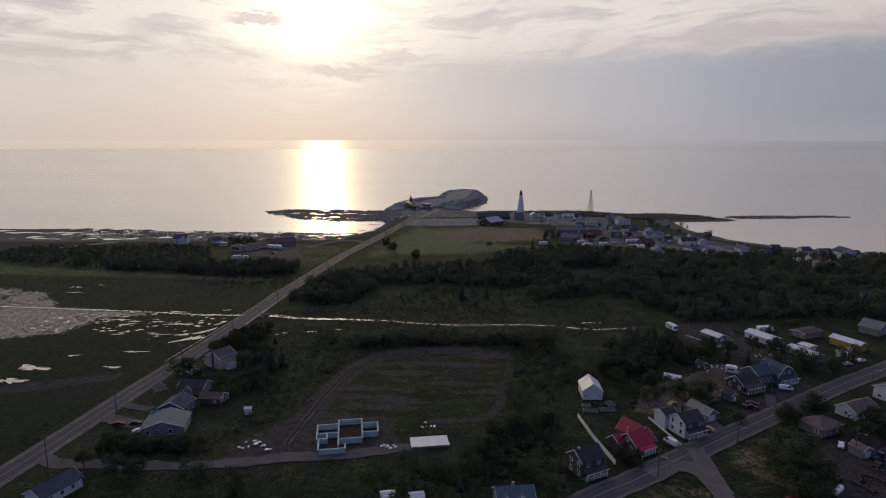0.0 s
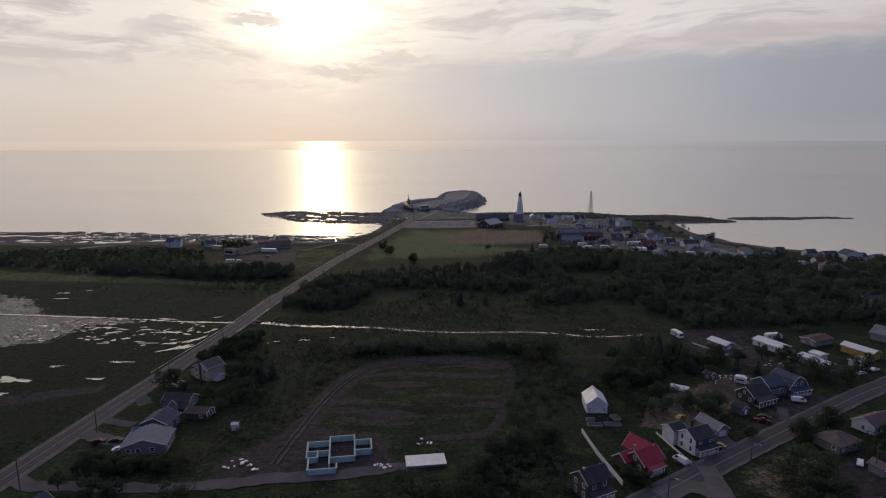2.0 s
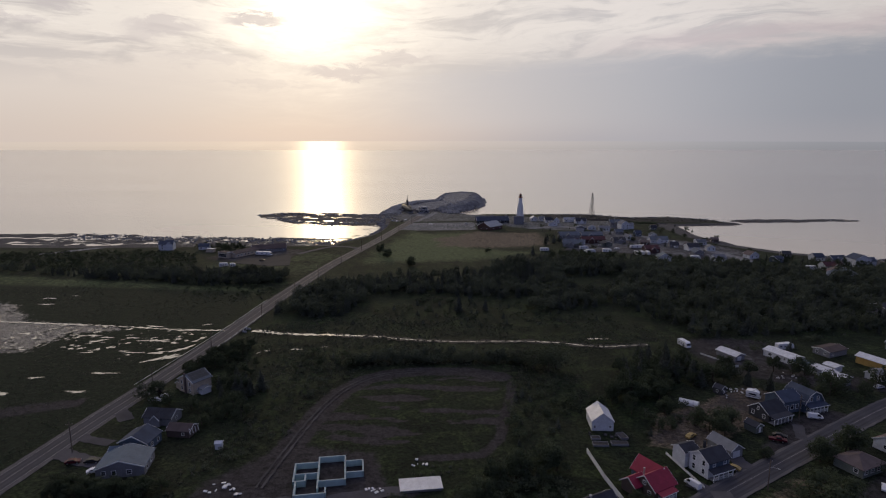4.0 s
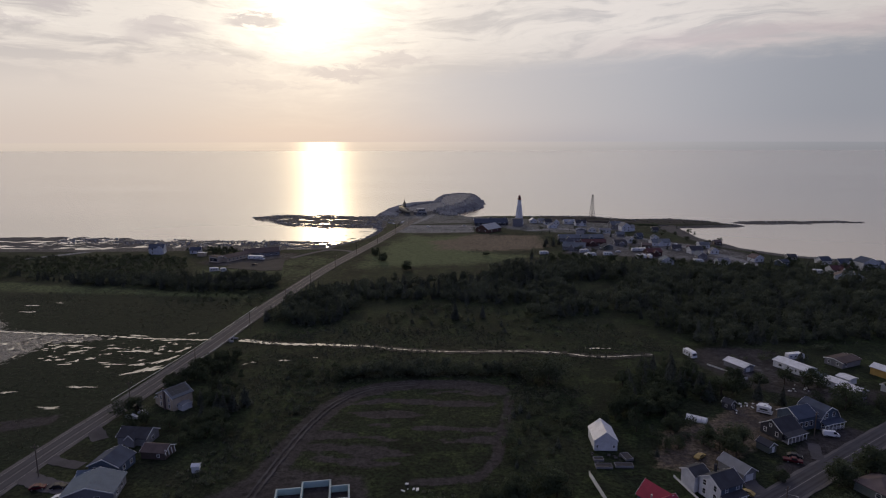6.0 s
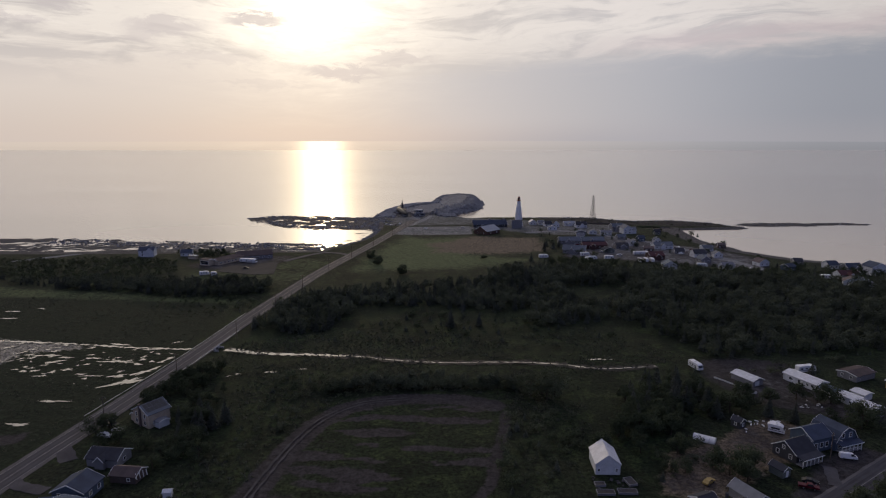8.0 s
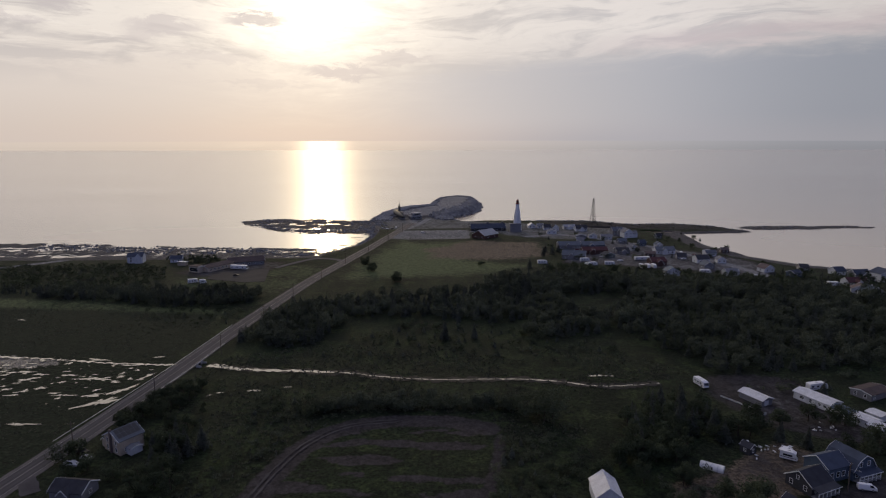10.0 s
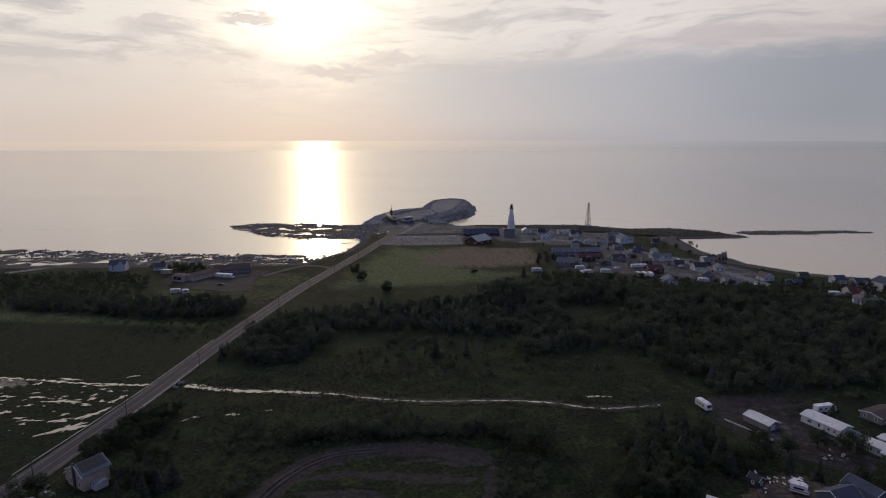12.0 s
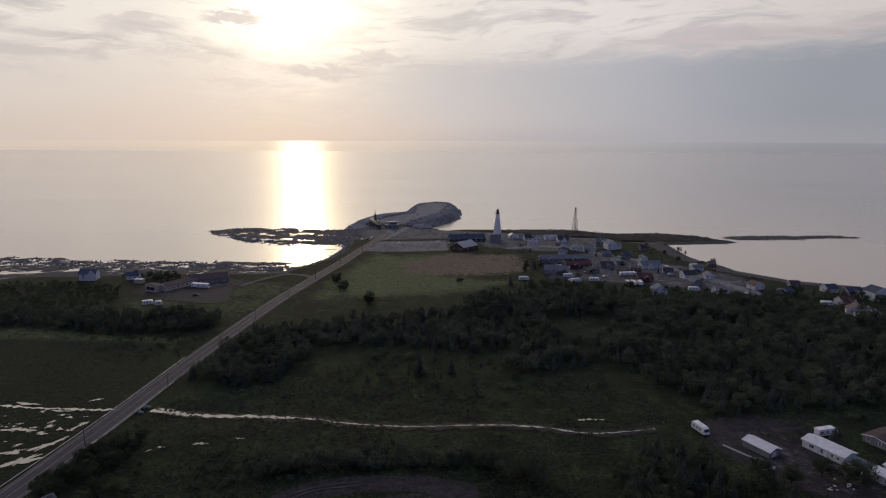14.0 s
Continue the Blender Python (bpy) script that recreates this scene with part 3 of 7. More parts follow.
quads = np.stack([idx[:-1, :-1], idx[:-1, 1:], idx[1:, 1:], idx[1:, :-1]], -1).reshape(-1, 4)
me = bpy.data.meshes.new("ground")
me.from_pydata(np.stack([X.ravel(), Y.ravel(), Z.ravel()], -1).tolist(), [], quads.tolist())
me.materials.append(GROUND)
me.polygons.foreach_set("use_smooth", np.ones(len(quads), bool))


def zone(name, values):
    a = me.attributes.new(name, "FLOAT", "POINT")
    a.data.foreach_set("value", np.clip(values, 0, 1).ravel().astype(np.float32))


def blob(poly, soft):
    return step(sd(poly, X, Y), -soft, soft)


def along(points, width, soft):
    best = np.full(X.shape, 1e9)
    for (ax, ay), (bx, by) in zip(points, points[1:]):
        t = np.clip(((X - ax) * (bx - ax) + (Y - ay) * (by - ay)) / ((bx - ax) ** 2 + (by - ay) ** 2), 0, 1)
        best = np.minimum(best, np.hypot(X - ax - t * (bx - ax), Y - ay - t * (by - ay)))
    return 1 - step(best, width - soft, width + soft)


coast = sd(LAND, X, Y)
oval = blob(OVAL, 3)
beds = oval * np.clip(0.06 + 0.72 * step(np.sin(Y * 0.72 + wavy(X, Y, 40, 12) * 2.4 + 0.4) * 0.7 + wavy(X * 0.35, Y, 9, 13) * 1.3, 0.0, 1.0) + 0.30 * step(wavy(X, Y, 30, 15), 0.15, 0.6), 0, 1)
rim = step(sd(OVAL, X, Y), -7, -1) * (1 - step(sd(OVAL, X, Y), 0, 4))
# the last two outlines paint haze over the far western meadows
zone("lush_haze", np.maximum.reduce([blob(LUSH, 34) * 0.66, blob(metres([(-64, 300), (-40, 348), (30, 340), (60, 322), (84, 300), (20, 288)]), 14) * 0.12, oval * 0.28, blob(metres([(-420, 316), (-260, 352), (-104, 318), (-100, 372), (-230, 396), (-420, 440)]), 16) * 0.52, blob(metres([(-96, 392), (-84, 392), (-66, 480), (-100, 490), (-180, 440), (-160, 408)]), 18) * 0.46]))
zone("marsh", blob(MARSH, 20))
zone("dry", np.maximum.reduce([blob(HAYFIELD, 22) * 0.66, blob(SPIT, 10) * 0.46, blob(YARDS, 6) * 0.8, blob(metres([(68, 163), (86, 176), (93, 177), (84, 142), (66, 143)]), 5) * 0.47, blob(metres([(38, 142), (46, 151), (54, 154), (60, 148), (61, 130), (30, 130)]), 5) * 0.47]))
loop = metres([(-50, 161), (-49, 170), (-47.5, 182), (-45.8, 194), (-43, 210), (-38.5, 225), (-32, 235), (-24, 240.5), (-12, 243), (4, 243), (16, 238)])
zone("soil", np.maximum.reduce([blob(CAMP, 10) * 0.70, blob(SPIT, 10) * 0.62, blob(APRON, 14) * 0.45, beds, rim * 0.30, along(metres([(19.5, 232), (18, 222), (15, 209), (11.7, 192), (6, 183), (-10, 181)]), 2.4, 1.8) * 0.72, along(metres([(-107, 157), (-92, 156.5), (-76, 156), (-60, 157.5), (-47, 160.5), (-34, 161.5), (-20, 165), (-12, 166)]), 3.6, 2.2) * 0.66, along(loop, 5.0, 3.0) * 0.85, blob(WORKS, 7) * 0.85, blob(YARDS, 4) * 0.5, blob(metres([(-168, 196), (-140, 203), (-119, 213), (-121, 220), (-145, 212), (-168, 205)]), 4) * 0.75, blob(FRONTS, 5) * 0.7, blob(metres([(92, 262), (98, 281), (116, 283), (134, 276), (132, 258), (147, 236), (152, 222), (118, 228), (100, 240)]), 5) * 0.64, blob(MOTEL, 6) * 0.62, blob(DEPOT, 5) * 0.62]))
zone("gravel", np.maximum.reduce([blob(PARKING, 5) * 0.56, blob(APRON, 14) * 0.50, blob(CAMP, 10) * 0.47, blob(LOT, 6) * 0.38, blob(MOTEL, 8) * 0.40, blob(PIER, 6) * 0.95, blob(DEPOT, 6) * 0.22] + [along(p, 3.5, 1.5) for p in PATHS]))
zone("rock", np.maximum.reduce([along(metres([(212, 628), (214, 590), (215, 559), (226, 515), (250, 483), (298, 458), (420, 425)]), 15, 6) * 0.8, 1 - step(coast, -1, 9), blob(SHELF, 6), blob(REEF, 6), blob(BAYFLAT, 6), blob(ISLE, 8), along(PIER + PIER[:1], 5, 2), blob(RIPRAP_E, 4), blob(RIPRAP_W, 4)]))
zone("mud", blob(MUD, 9) * (0.72 + 0.4 * wavy(X, Y, 26, 14)))
ground = tagged(new("ground", me), "dark rough meadow, marsh and soil with rocky shore", "ground", kind="structure")

verts, faces = [], []
sx, sy = spaced((-4900, 700), (-700, 100), (700, 700), (4900, 0)), spaced((400, 60), (1200, 400), (5600, 0))
for b in sy:
    verts += [(float(a), float(b), SEA_Z) for a in sx]
for j in range(len(sy) - 1):
    for i in range(len(sx) - 1):
        k = j * len(sx) + i
        faces.append((k, k + 1, k + 1 + len(sx), k + len(sx)))
tagged(sheet("water_sea", verts, faces, SEA), "calm grey sea mirroring the evening sky", "sea", kind="structure")


def puddle(cx, cy, rx, ry, turn=0.0, seed=1, z=0.05, name="water_pool"):
    """A shallow pool with an uneven shore."""
    rs = random.Random(seed)
    cx, cy, rx, ry = cx * PACE, cy * PACE, rx * PACE, ry * PACE
    n = 44
    ph = [rs.uniform(0, 6.28) for _ in range(4)]
    verts = [(cx, cy, z)]
    for i in range(n):
        a = 2 * math.pi * i / n
        r = 0.85 + 0.28 * math.sin(2 * a + ph[0]) + 0.24 * math.sin(3 * a + ph[1]) + 0.22 * math.sin(5 * a + ph[2]) + 0.20 * math.sin(9 * a + ph[3]) + rs.uniform(-0.12, 0.12)
        u, v = rx * r * math.cos(a), ry * r * math.sin(a)
        c, s = math.cos(radians(turn)), math.sin(radians(turn))
        verts.append((cx + u * c - v * s, cy + u * s + v * c, z))
    faces = [(0, 1 + i, 1 + (i + 1) % n) for i in range(n)]
    return tagged(sheet(name, verts, faces, POOL), "shallow marsh pool with an uneven muddy edge", "pool", kind="structure")


ROAD_POOLS = [(-112.5, 256.5, 5.5, 2.4, 45), (-110.5, 266, 4.5, 1.6, 55), (-118, 262, 3.5, 1.2, 30), (-107.5, 279, 3.4, 0.8, 60), (-126, 276.5, 5, 1.3, 4), (-137, 280, 2.6, 1.0, 0), (-140, 268, 2.2, 1.0, 0), (-128, 262, 3.2, 0.7, 3), (-120, 290, 4, 0.5, -3), (-112.5, 299, 2, 0.7, 15)]
MARSH_POOLS = [(-157, 223, 6, 2.4, 0), (-158, 211, 6, 2.6, 0), (-150, 236, 2.2, 0.8, 0), (-128, 224, 4, 0.8, 0), (-128, 240.5, 6, 0.6, -4), (-150, 276, 3, 1.3, 20), (-146, 262, 2.4, 0.7, 0), (-157, 283, 5, 0.9, 0), (-135, 296, 5, 0.8, -5)]
FAR_POOLS = [(-208, 333, 3, 1.2, 0), (-214, 345, 3.2, 1.2, 0), (-203, 350, 2, 0.8, 0)]
EAST_POOLS = [(60, 279.6, 5, 0.75, -6), (-75, 264, 1.3, 0.5, 10), (-64, 266, 2.0, 0.8, 10), (-53, 269, 1.5, 0.35, 10), (-78, 262, 1.0, 0.3, 40), (-84, 290, 2.6, 1.2, -20)]
for k, spec in enumerate(ROAD_POOLS + MARSH_POOLS + FAR_POOLS + EAST_POOLS):
    puddle(*spec, seed=40 + k)
rs = random.Random(7)
for k in range(105):
    a, b = -108 - 82 * rs.random() ** 0.8, rs.gauss(278, 10)
    w = rs.uniform(0.3, 1.0) ** 1.6 * 1.6
    puddle(a, b, w, w * rs.uniform(0.35, 0.8), rs.uniform(-15, 40), 200 + k)

for k in range(130):
    puddle(rs.uniform(-330, -100), rs.uniform(506, 542), rs.uniform(0.7, 3.0), rs.uniform(0.3, 0.9), rs.uniform(-12, 12), 400 + k, 0.03)

creek_line = smooth_line([(-89, 290), (-80, 287.5), (-74, 286), (-62, 284.6), (-52, 284.4), (-42, 283), (-31, 281.8), (-23, 279.2), (-8, 276.5), (5, 275.8), (20, 276.3), (33, 276), (44, 274.2), (51, 271.7), (59, 270), (68, 270.6), (80, 272.5)], 1.5)
v, f = ribbon(creek_line, 5.0, 0.03, ragged=1.4, seed=23)
tagged(sheet("creek_bank", v, f, MUD_AND_SHADE), "dark muddy banks of the creek", "creek bank", kind="structure")
v, f = ribbon(creek_line[:38], 2.0, 0.055, ragged=0.8, seed=24)
tagged(sheet("water_creek", v, f, POOL), "wider tidal reach of the creek below the road", "creek", kind="structure")
v, f = ribbon(creek_line, 0.62, 0.06, ragged=0.45, seed=3)
tagged(sheet("water_creek", v, f, POOL), "narrow winding tidal creek through the meadow", "creek", kind="structure")
v, f = ribbon(smooth_line([(-96.5, 291), (-106, 290.5), (-118, 291.5), (-134, 293), (-150, 296), (-175, 299), (-210, 303), (-300, 312)], 1.2), 1.3, 0.06, ragged=0.8, seed=4)
tagged(sheet("water_creek", v, f, POOL), "narrow tidal creek opening onto the mud flat", "creek", kind="structure")

# ---------------------------------------------------------------- roads
MAIN = smooth_line([(-140, 20), (-128, 90), (-116.5, 150), (-109.5, 202), (-105, 232), (-99, 280), (-93, 340), (-86, 394), (-79, 440), (-69, 489), (-57, 548), (-44, 620), (-31, 690)])
v, f = ribbon(MAIN, 10.0, 0.05, thick=0.15, ragged=0.15)
tagged(sheet("road_shoulder", v, f, SHOULDER), "gravel shoulders of the straight coast road", "shoulder", kind="structure")
v, f = ribbon(MAIN, 7.4, 0.09, thick=0.06)
tagged(sheet("road", v, f, ASPHALT), "worn two-lane asphalt road running to the point", "road", kind="structure")
for off in (-3.35, 3.35):
    v, f = ribbon(MAIN, 0.16, 0.095, off)
    tagged(sheet("road_marking", v, f, PAINT), "faded white edge line", "road marking", kind="structure")
v, f = ribbon(MAIN, 0.15, 0.095)
tagged(sheet("road_marking", v, f, PAINT), "faded centre line", "road marking", kind="structure")
for off in (-2.55, -0.95, 0.95, 2.55):
    v, f = ribbon(MAIN, 0.55, 0.0925, off, ragged=0.10, seed=31)
    tagged(sheet("road_wear", v, f, TYREWEAR), "dark tyre-worn strip along the lane", "road wear", kind="structure")
SIDE = smooth_line([(-70, 492), (-78, 500), (-92, 502), (-105, 484), (-112, 470)])
v, f = ribbon(SIDE, 5.0, 0.075, thick=0.1, ragged=0.2)
tagged(sheet("road_motel", v, f, DIRT), "gravel drive to the low motel", "drive", kind="structure")
lot = metres([(-148, 458), (-116, 469), (-108, 430), (-120, 428), (-147, 437)])
sheet_v = [(x, y, 0.06) for x, y in lot] + [(x, y, -0.2) for x, y in lot]
tagged(sheet("pavement_lot", sheet_v, [(4, 3, 2, 1, 0)] + [(i, (i + 1) % 5, 5 + (i + 1) % 5, 5 + i) for i in range(5)], LOTDARK), "dark asphalt parking lot before the motel", "parking lot", kind="structure")
LOWER = smooth_line([(-113, 161), (-107, 157), (-92, 156.5), (-76, 156), (-60, 157.5), (-47, 160.5), (-34, 161.5), (-20, 165), (-14, 166)])
v, f = ribbon(LOWER, 5.2, 0.045, thick=0.1, ragged=0.7)
tagged(sheet("road_gravel", v, f, DIRT), "pale gravel road past the building site", "gravel road", kind="structure")
TRACK = smooth_line([(-49.3, 167), (-49, 170), (-47.5, 182), (-45.8, 194), (-43, 210), (-38.5, 225), (-32, 235), (-24, 240.5), (-12, 243)], 2.0)
for off, wide, seed in ((-0.95, 0.75, 8), (0.95, 0.75, 10)):
    v, f = ribbon(TRACK, wide, 0.045, off, ragged=0.22, seed=seed)
    tagged(sheet("road_track", v, f, TRACKDIRT), "uneven wheel rut of the dirt track round the old field", "track", kind="structure")
VILLAGE = smooth_line([(-40, 95), (0, 122), (30, 143), (42, 150.5), (60, 163), (78.5, 175.5), (101, 190.5), (130, 209.5), (156, 225), (220, 264), (300, 310)])
v, f = ribbon(VILLAGE, 8.8, 0.05, thick=0.15, ragged=0.25)
tagged(sheet("road_shoulder", v, f, SHOULDER), "gravel edge of the village street", "shoulder", kind="structure")
v, f = ribbon(VILLAGE, 6.8, 0.09, thick=0.06)
tagged(sheet("road_village", v, f, ASPHALT), "grey asphalt village street", "road", kind="structure")
v, f = ribbon(VILLAGE, 0.13, 0.096)
tagged(sheet("road_marking", v, f, PAINT), "faded centre line of the street", "road marking", kind="structure")
v, f = ribbon(smooth_line([(46, 153), (54, 157), (59.5, 153.5), (60.6, 144)], 1.5), 6.5, 0.093, thick=0.1, ragged=0.2)
tagged(sheet("road_branch", v, f, SHOULDER), "flared gravel corner where the side street joins", "road", kind="structure")
for off in (-2.3, -0.85, 0.85, 2.3):
    v, f = ribbon(VILLAGE, 0.6, 0.0925, off, ragged=0.12, seed=32)
    tagged(sheet("road_wear", v, f, TYREWEAR), "dark tyre-worn strip along the street", "road wear", kind="structure")
BRANCH = smooth_line([(62.5, 166), (61.8, 156), (60.6, 146), (59.6, 134), (58, 110)])
v, f = ribbon(BRANCH, 5.6, 0.098, thick=0.1, ragged=0.15)
tagged(sheet("road_branch", v, f, SHOULDER), "gravel side street joining the village street", "road", kind="structure")
for pts, w in (([(-100, 203), (-104, 208), (-108, 212)], 5), ([(-92, 178), (-100, 180), (-109, 184)], 6), ([(-97, 189), (-104, 191), (-108, 193)], 4), ([(57, 170), (62, 163)], 5), ([(73, 186), (74, 176)], 5), ([(101, 201), (97, 192)], 3.6)):
    v, f = ribbon(smooth_line(pts, 1.5), w, 0.062, thick=0.08, ragged=0.3)
    tagged(sheet("pavement_drive", v, f, DIRT), "gravel house drive", "drive", kind="structure")

def culvert(x, y, turn):
    top = empty("culvert", pose(x * PACE, y * PACE, 0, 0, 0, turn), "dark concrete culvert headwall under the coast road", "culvert")
    bm = boxed(-2.6, -0.25, -0.3, -1.0, 0.25, 1.1, 0.04)
    box(bm, 1.0, -0.25, -0.3, 2.6, 0.25, 1.1)
    box(bm, -2.6, -0.25, 1.1, 2.6, 0.25, 1.5)
    part("headwall", bm, CONCRETE, top)
    for s in (-1, 1):
        part("wing_wall", boxed(s * 2.5 - 0.15, -2.2, -0.3, s * 2.5 + 0.15, -0.25, 0.7), CONCRETE, top)
    # solid dark box, coloured as the shade inside the pipe
    part("pipe_mouth", boxed(-1.0, 0.0, -0.2, 1.0, 0.2, 1.1), MUD_AND_SHADE, top, "dark box standing in for the shaded culvert opening")


culvert(-92.6, 290.2, 84)

# ---------------------------------------------------------------- trees
def broadleaf_crown(rs, high, wide, leaves, size):
    """Leaf sprays gathered in uneven lobes."""
    lobes = []
    for k in range(11):
        a, h = rs.uniform(0, 2 * np.pi), rs.uniform(0.30, 0.95)
        r = wide * 0.33 * np.sqrt(max(0.05, 1 - ((h - 0.55) / 0.5) ** 2)) * rs.uniform(0.5, 1.25)
        lobes.append((r * np.cos(a), r * np.sin(a), h * high, wide * rs.uniform(0.14, 0.26)))
    lobes = np.array(lobes)
    pick = rs.randint(0, len(lobes), leaves)
    n = rs.normal(size=(leaves, 3))
    n /= np.linalg.norm(n, axis=1)[:, None]
    n[:, 2] = n[:, 2] * 0.85 + 0.15
    centre = lobes[pick, :3] + n * lobes[pick, 3:4] * rs.uniform(0.55, 1.12, (leaves, 1))
    return leaf_sprays(rs, centre, n, size)


def spruce_crown(rs, high, wide, leaves, size):
    """Drooping sprays round a spire, in whorls."""
    h = rs.uniform(0.06, 1.0, leaves) ** 1.15
    h = np.round(h * 14) / 14 + rs.normal(0, 0.012, leaves)
    a = rs.uniform(0, 2 * np.pi, leaves)
    r = wide * 0.5 * (1.02 - h) * rs.uniform(0.25, 1.1, leaves)
    centre = np.stack([r * np.cos(a), r * np.sin(a), np.clip(h, 0.03, 1.02) * high], -1)
    n = np.stack([np.cos(a) * 0.5, np.sin(a) * 0.5, np.full(leaves, 0.9)], -1) + rs.normal(0, 0.25, (leaves, 3))
    return leaf_sprays(rs, centre, n, size * np.clip(1.25 - h, 0.35, 1)[:, None])


def leaf_sprays(rs, centre, n, size):
    n = n + rs.normal(0, 0.45, n.shape)
    n /= np.linalg.norm(n, axis=1)[:, None]
    u = np.cross(n, rs.normal(size=n.shape))
    u /= np.linalg.norm(u, axis=1)[:, None]
    w = np.cross(n, u)
    s = size * rs.uniform(0.6, 1.3, (len(n), 1))
    t = s * rs.uniform(0.45, 0.85, (len(n), 1))
    corners = np.stack([centre - u * s, centre + u * s * 0.6 - w * t + n * s * 0.15, centre + u * s * 0.6 + w * t - n * s * 0.1], 1)
    return corners.reshape(-1, 3)


def spray_mesh(name, corners, mat, sides=3):
    m = bpy.data.meshes.new(name)
    k = len(corners)
    m.vertices.add(k)
    m.vertices.foreach_set("co", corners.astype(np.float32).ravel())
    m.loops.add(k)
    m.loops.foreach_set("vertex_index", np.arange(k, dtype=np.int32))
    m.polygons.add(k // sides)
    m.polygons.foreach_set("loop_start", np.arange(0, k, sides, dtype=np.int32))
    m.materials.append(mat)
    m.update()
    m.validate()
    return m


def trunk_mesh(seed, high, spread, spruce=False):
    rs = random.Random(seed)
    bm = bmesh.new()
    tube(bm, (0, 0, -0.2), (0, 0, high * 0.5), 0.032 * high, 0.018 * high, 7)
    tube(bm, (0, 0, high * 0.48), (0.02 * high, 0, high * (0.97 if spruce else 0.82)), 0.018 * high, 0.004 * high, 6)
    for k in range(4 if spruce else 7):
        a, h = rs.uniform(0, 6.28), rs.uniform(0.25, 0.6) * high
        out = spread * rs.uniform(0.25, 0.42)
        tube(bm, (0, 0, h), (out * math.cos(a), out * math.sin(a), h + (0.02 if spruce else rs.uniform(0.15, 0.3)) * high), 0.011 * high, 0.003 * high, 5)
    m = bpy.data.meshes.new("trunk")
    bm.to_mesh(m)
    bm.free()
    m.materials.append(BARK)
    return m


KINDS = {}
CROWNS = {"leafy": [], "willow": [], "spruce": []}
for kind, count in (("leafy", 4), ("willow", 3), ("spruce", 4)):
    KINDS[kind] = []
    for k in range(count):
        rng = np.random.RandomState(100 + k + 10 * len(kind))
        if kind == "spruce":
            crown = spruce_crown(rng, 1.0, 0.40 + 0.10 * k / 3, 1000, 0.044)
            wide = 0.5
        elif kind == "leafy":
            crown = broadleaf_crown(rng, 1.0, 0.80 + 0.10 * k, 1500, 0.035)
            wide = 0.8
        else:
            crown = broadleaf_crown(rng, 1.0, 1.05 + 0.15 * k, 1200, 0.038)
            wide = 1.0
        CROWNS[kind].append(crown)
        KINDS[kind].append((spray_mesh("crown", crown, {"leafy": LEAF, "willow": WILLOW, "spruce": NEEDLE}[kind]), trunk_mesh(k, 1.0, wide, kind == "spruce")))

TREE_WORDS = {"leafy": "leafy broad-crowned tree in dark summer green", "willow": "bushy grey-green willow shrub", "spruce": "dark pointed spruce tree"}


def tree(kind, x, y, high, wide=1.0, seed=0):
    rs = random.Random(seed)
    crown, trunk = rs.choice(KINDS[kind])
    high = high * PACE
    top = empty("spruce_tree" if kind == "spruce" else "willow_bush" if kind == "willow" else "tree", pose(x * PACE, y * PACE, -0.12 - (0.09 * high if kind == "leafy" else 0), rs.uniform(-3, 3), rs.uniform(-3, 3), rs.uniform(0, 360)) @ Matrix.Diagonal((high * wide, high * wide, high, 1)), TREE_WORDS[kind], "bush" if kind == "willow" else "tree", "trees and bushes")
    for nm, data in (("trunk", trunk), ("crown", crown)):
        new(nm, data).parent = top
    return top


def fill(poly, pace, seed):
    """Uneven points inside an outline."""
    rs = random.Random(seed)
    x0, x1 = min(p[0] for p in poly), max(p[0] for p in poly)
    y0, y1 = min(p[1] for p in poly), max(p[1] for p in poly)
    pts = []
    y = y0
    while y < y1:
        x = x0
        while x < x1:
            pts.append((x + rs.uniform(-0.6, 0.6) * pace, y + rs.uniform(-0.6, 0.6) * pace))
            x += pace
        y += pace
    inside = sd(poly, np.array([p[0] for p in pts]), np.array([p[1] for p in pts]))
    return [p for p, d in zip(pts, inside) if d > 0]


def woodland(name, stands, label):
    """Far trees that nobody could count, joined: stands of (outline, pace, low, high, share of spruce, share of willow)."""
    rs = np.random.RandomState(5)
    sets = {"leafy": [], "willow": [], "spruce": []}
    for poly, pace, lo, hi, spruce, willow in stands:
        for x, y in fill(poly, pace, int(abs(poly[0][0]) * 10)):
            k = rs.rand()
            kind = "spruce" if k < spruce else "willow" if k < spruce + willow else "leafy"
            high = PACE * rs.uniform(lo, hi) * (0.65 if kind == "willow" else 1.0)
            crown = CROWNS[kind][rs.randint(len(CROWNS[kind]))]
            full = high > 4.2
            keep = rs.rand(len(crown) // 3) < (0.42 if full else 0.24)
            q = crown.reshape(-1, 3, 3)[keep].reshape(-1, 3)
            a = rs.uniform(0, 6.28)
            c, s = np.cos(a) * high, np.sin(a) * high
            w = rs.uniform(0.9, 1.25) if full else rs.uniform(1.2, 1.9)
            mid = q.reshape(-1, 3, 3).mean(1).repeat(3, 0)
            q = mid + (q - mid) * (1.38 if full else 1.7)
            x, y = x * PACE, y * PACE
            sets[kind].append(np.stack([x + w * (q[:, 0] * c - q[:, 1] * s), y + w * (q[:, 0] * s + q[:, 1] * c), q[:, 2] * high - 0.3], -1))
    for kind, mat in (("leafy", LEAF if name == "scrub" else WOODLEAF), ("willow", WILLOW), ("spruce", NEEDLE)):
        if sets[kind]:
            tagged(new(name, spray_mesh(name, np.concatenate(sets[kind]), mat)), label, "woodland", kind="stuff")


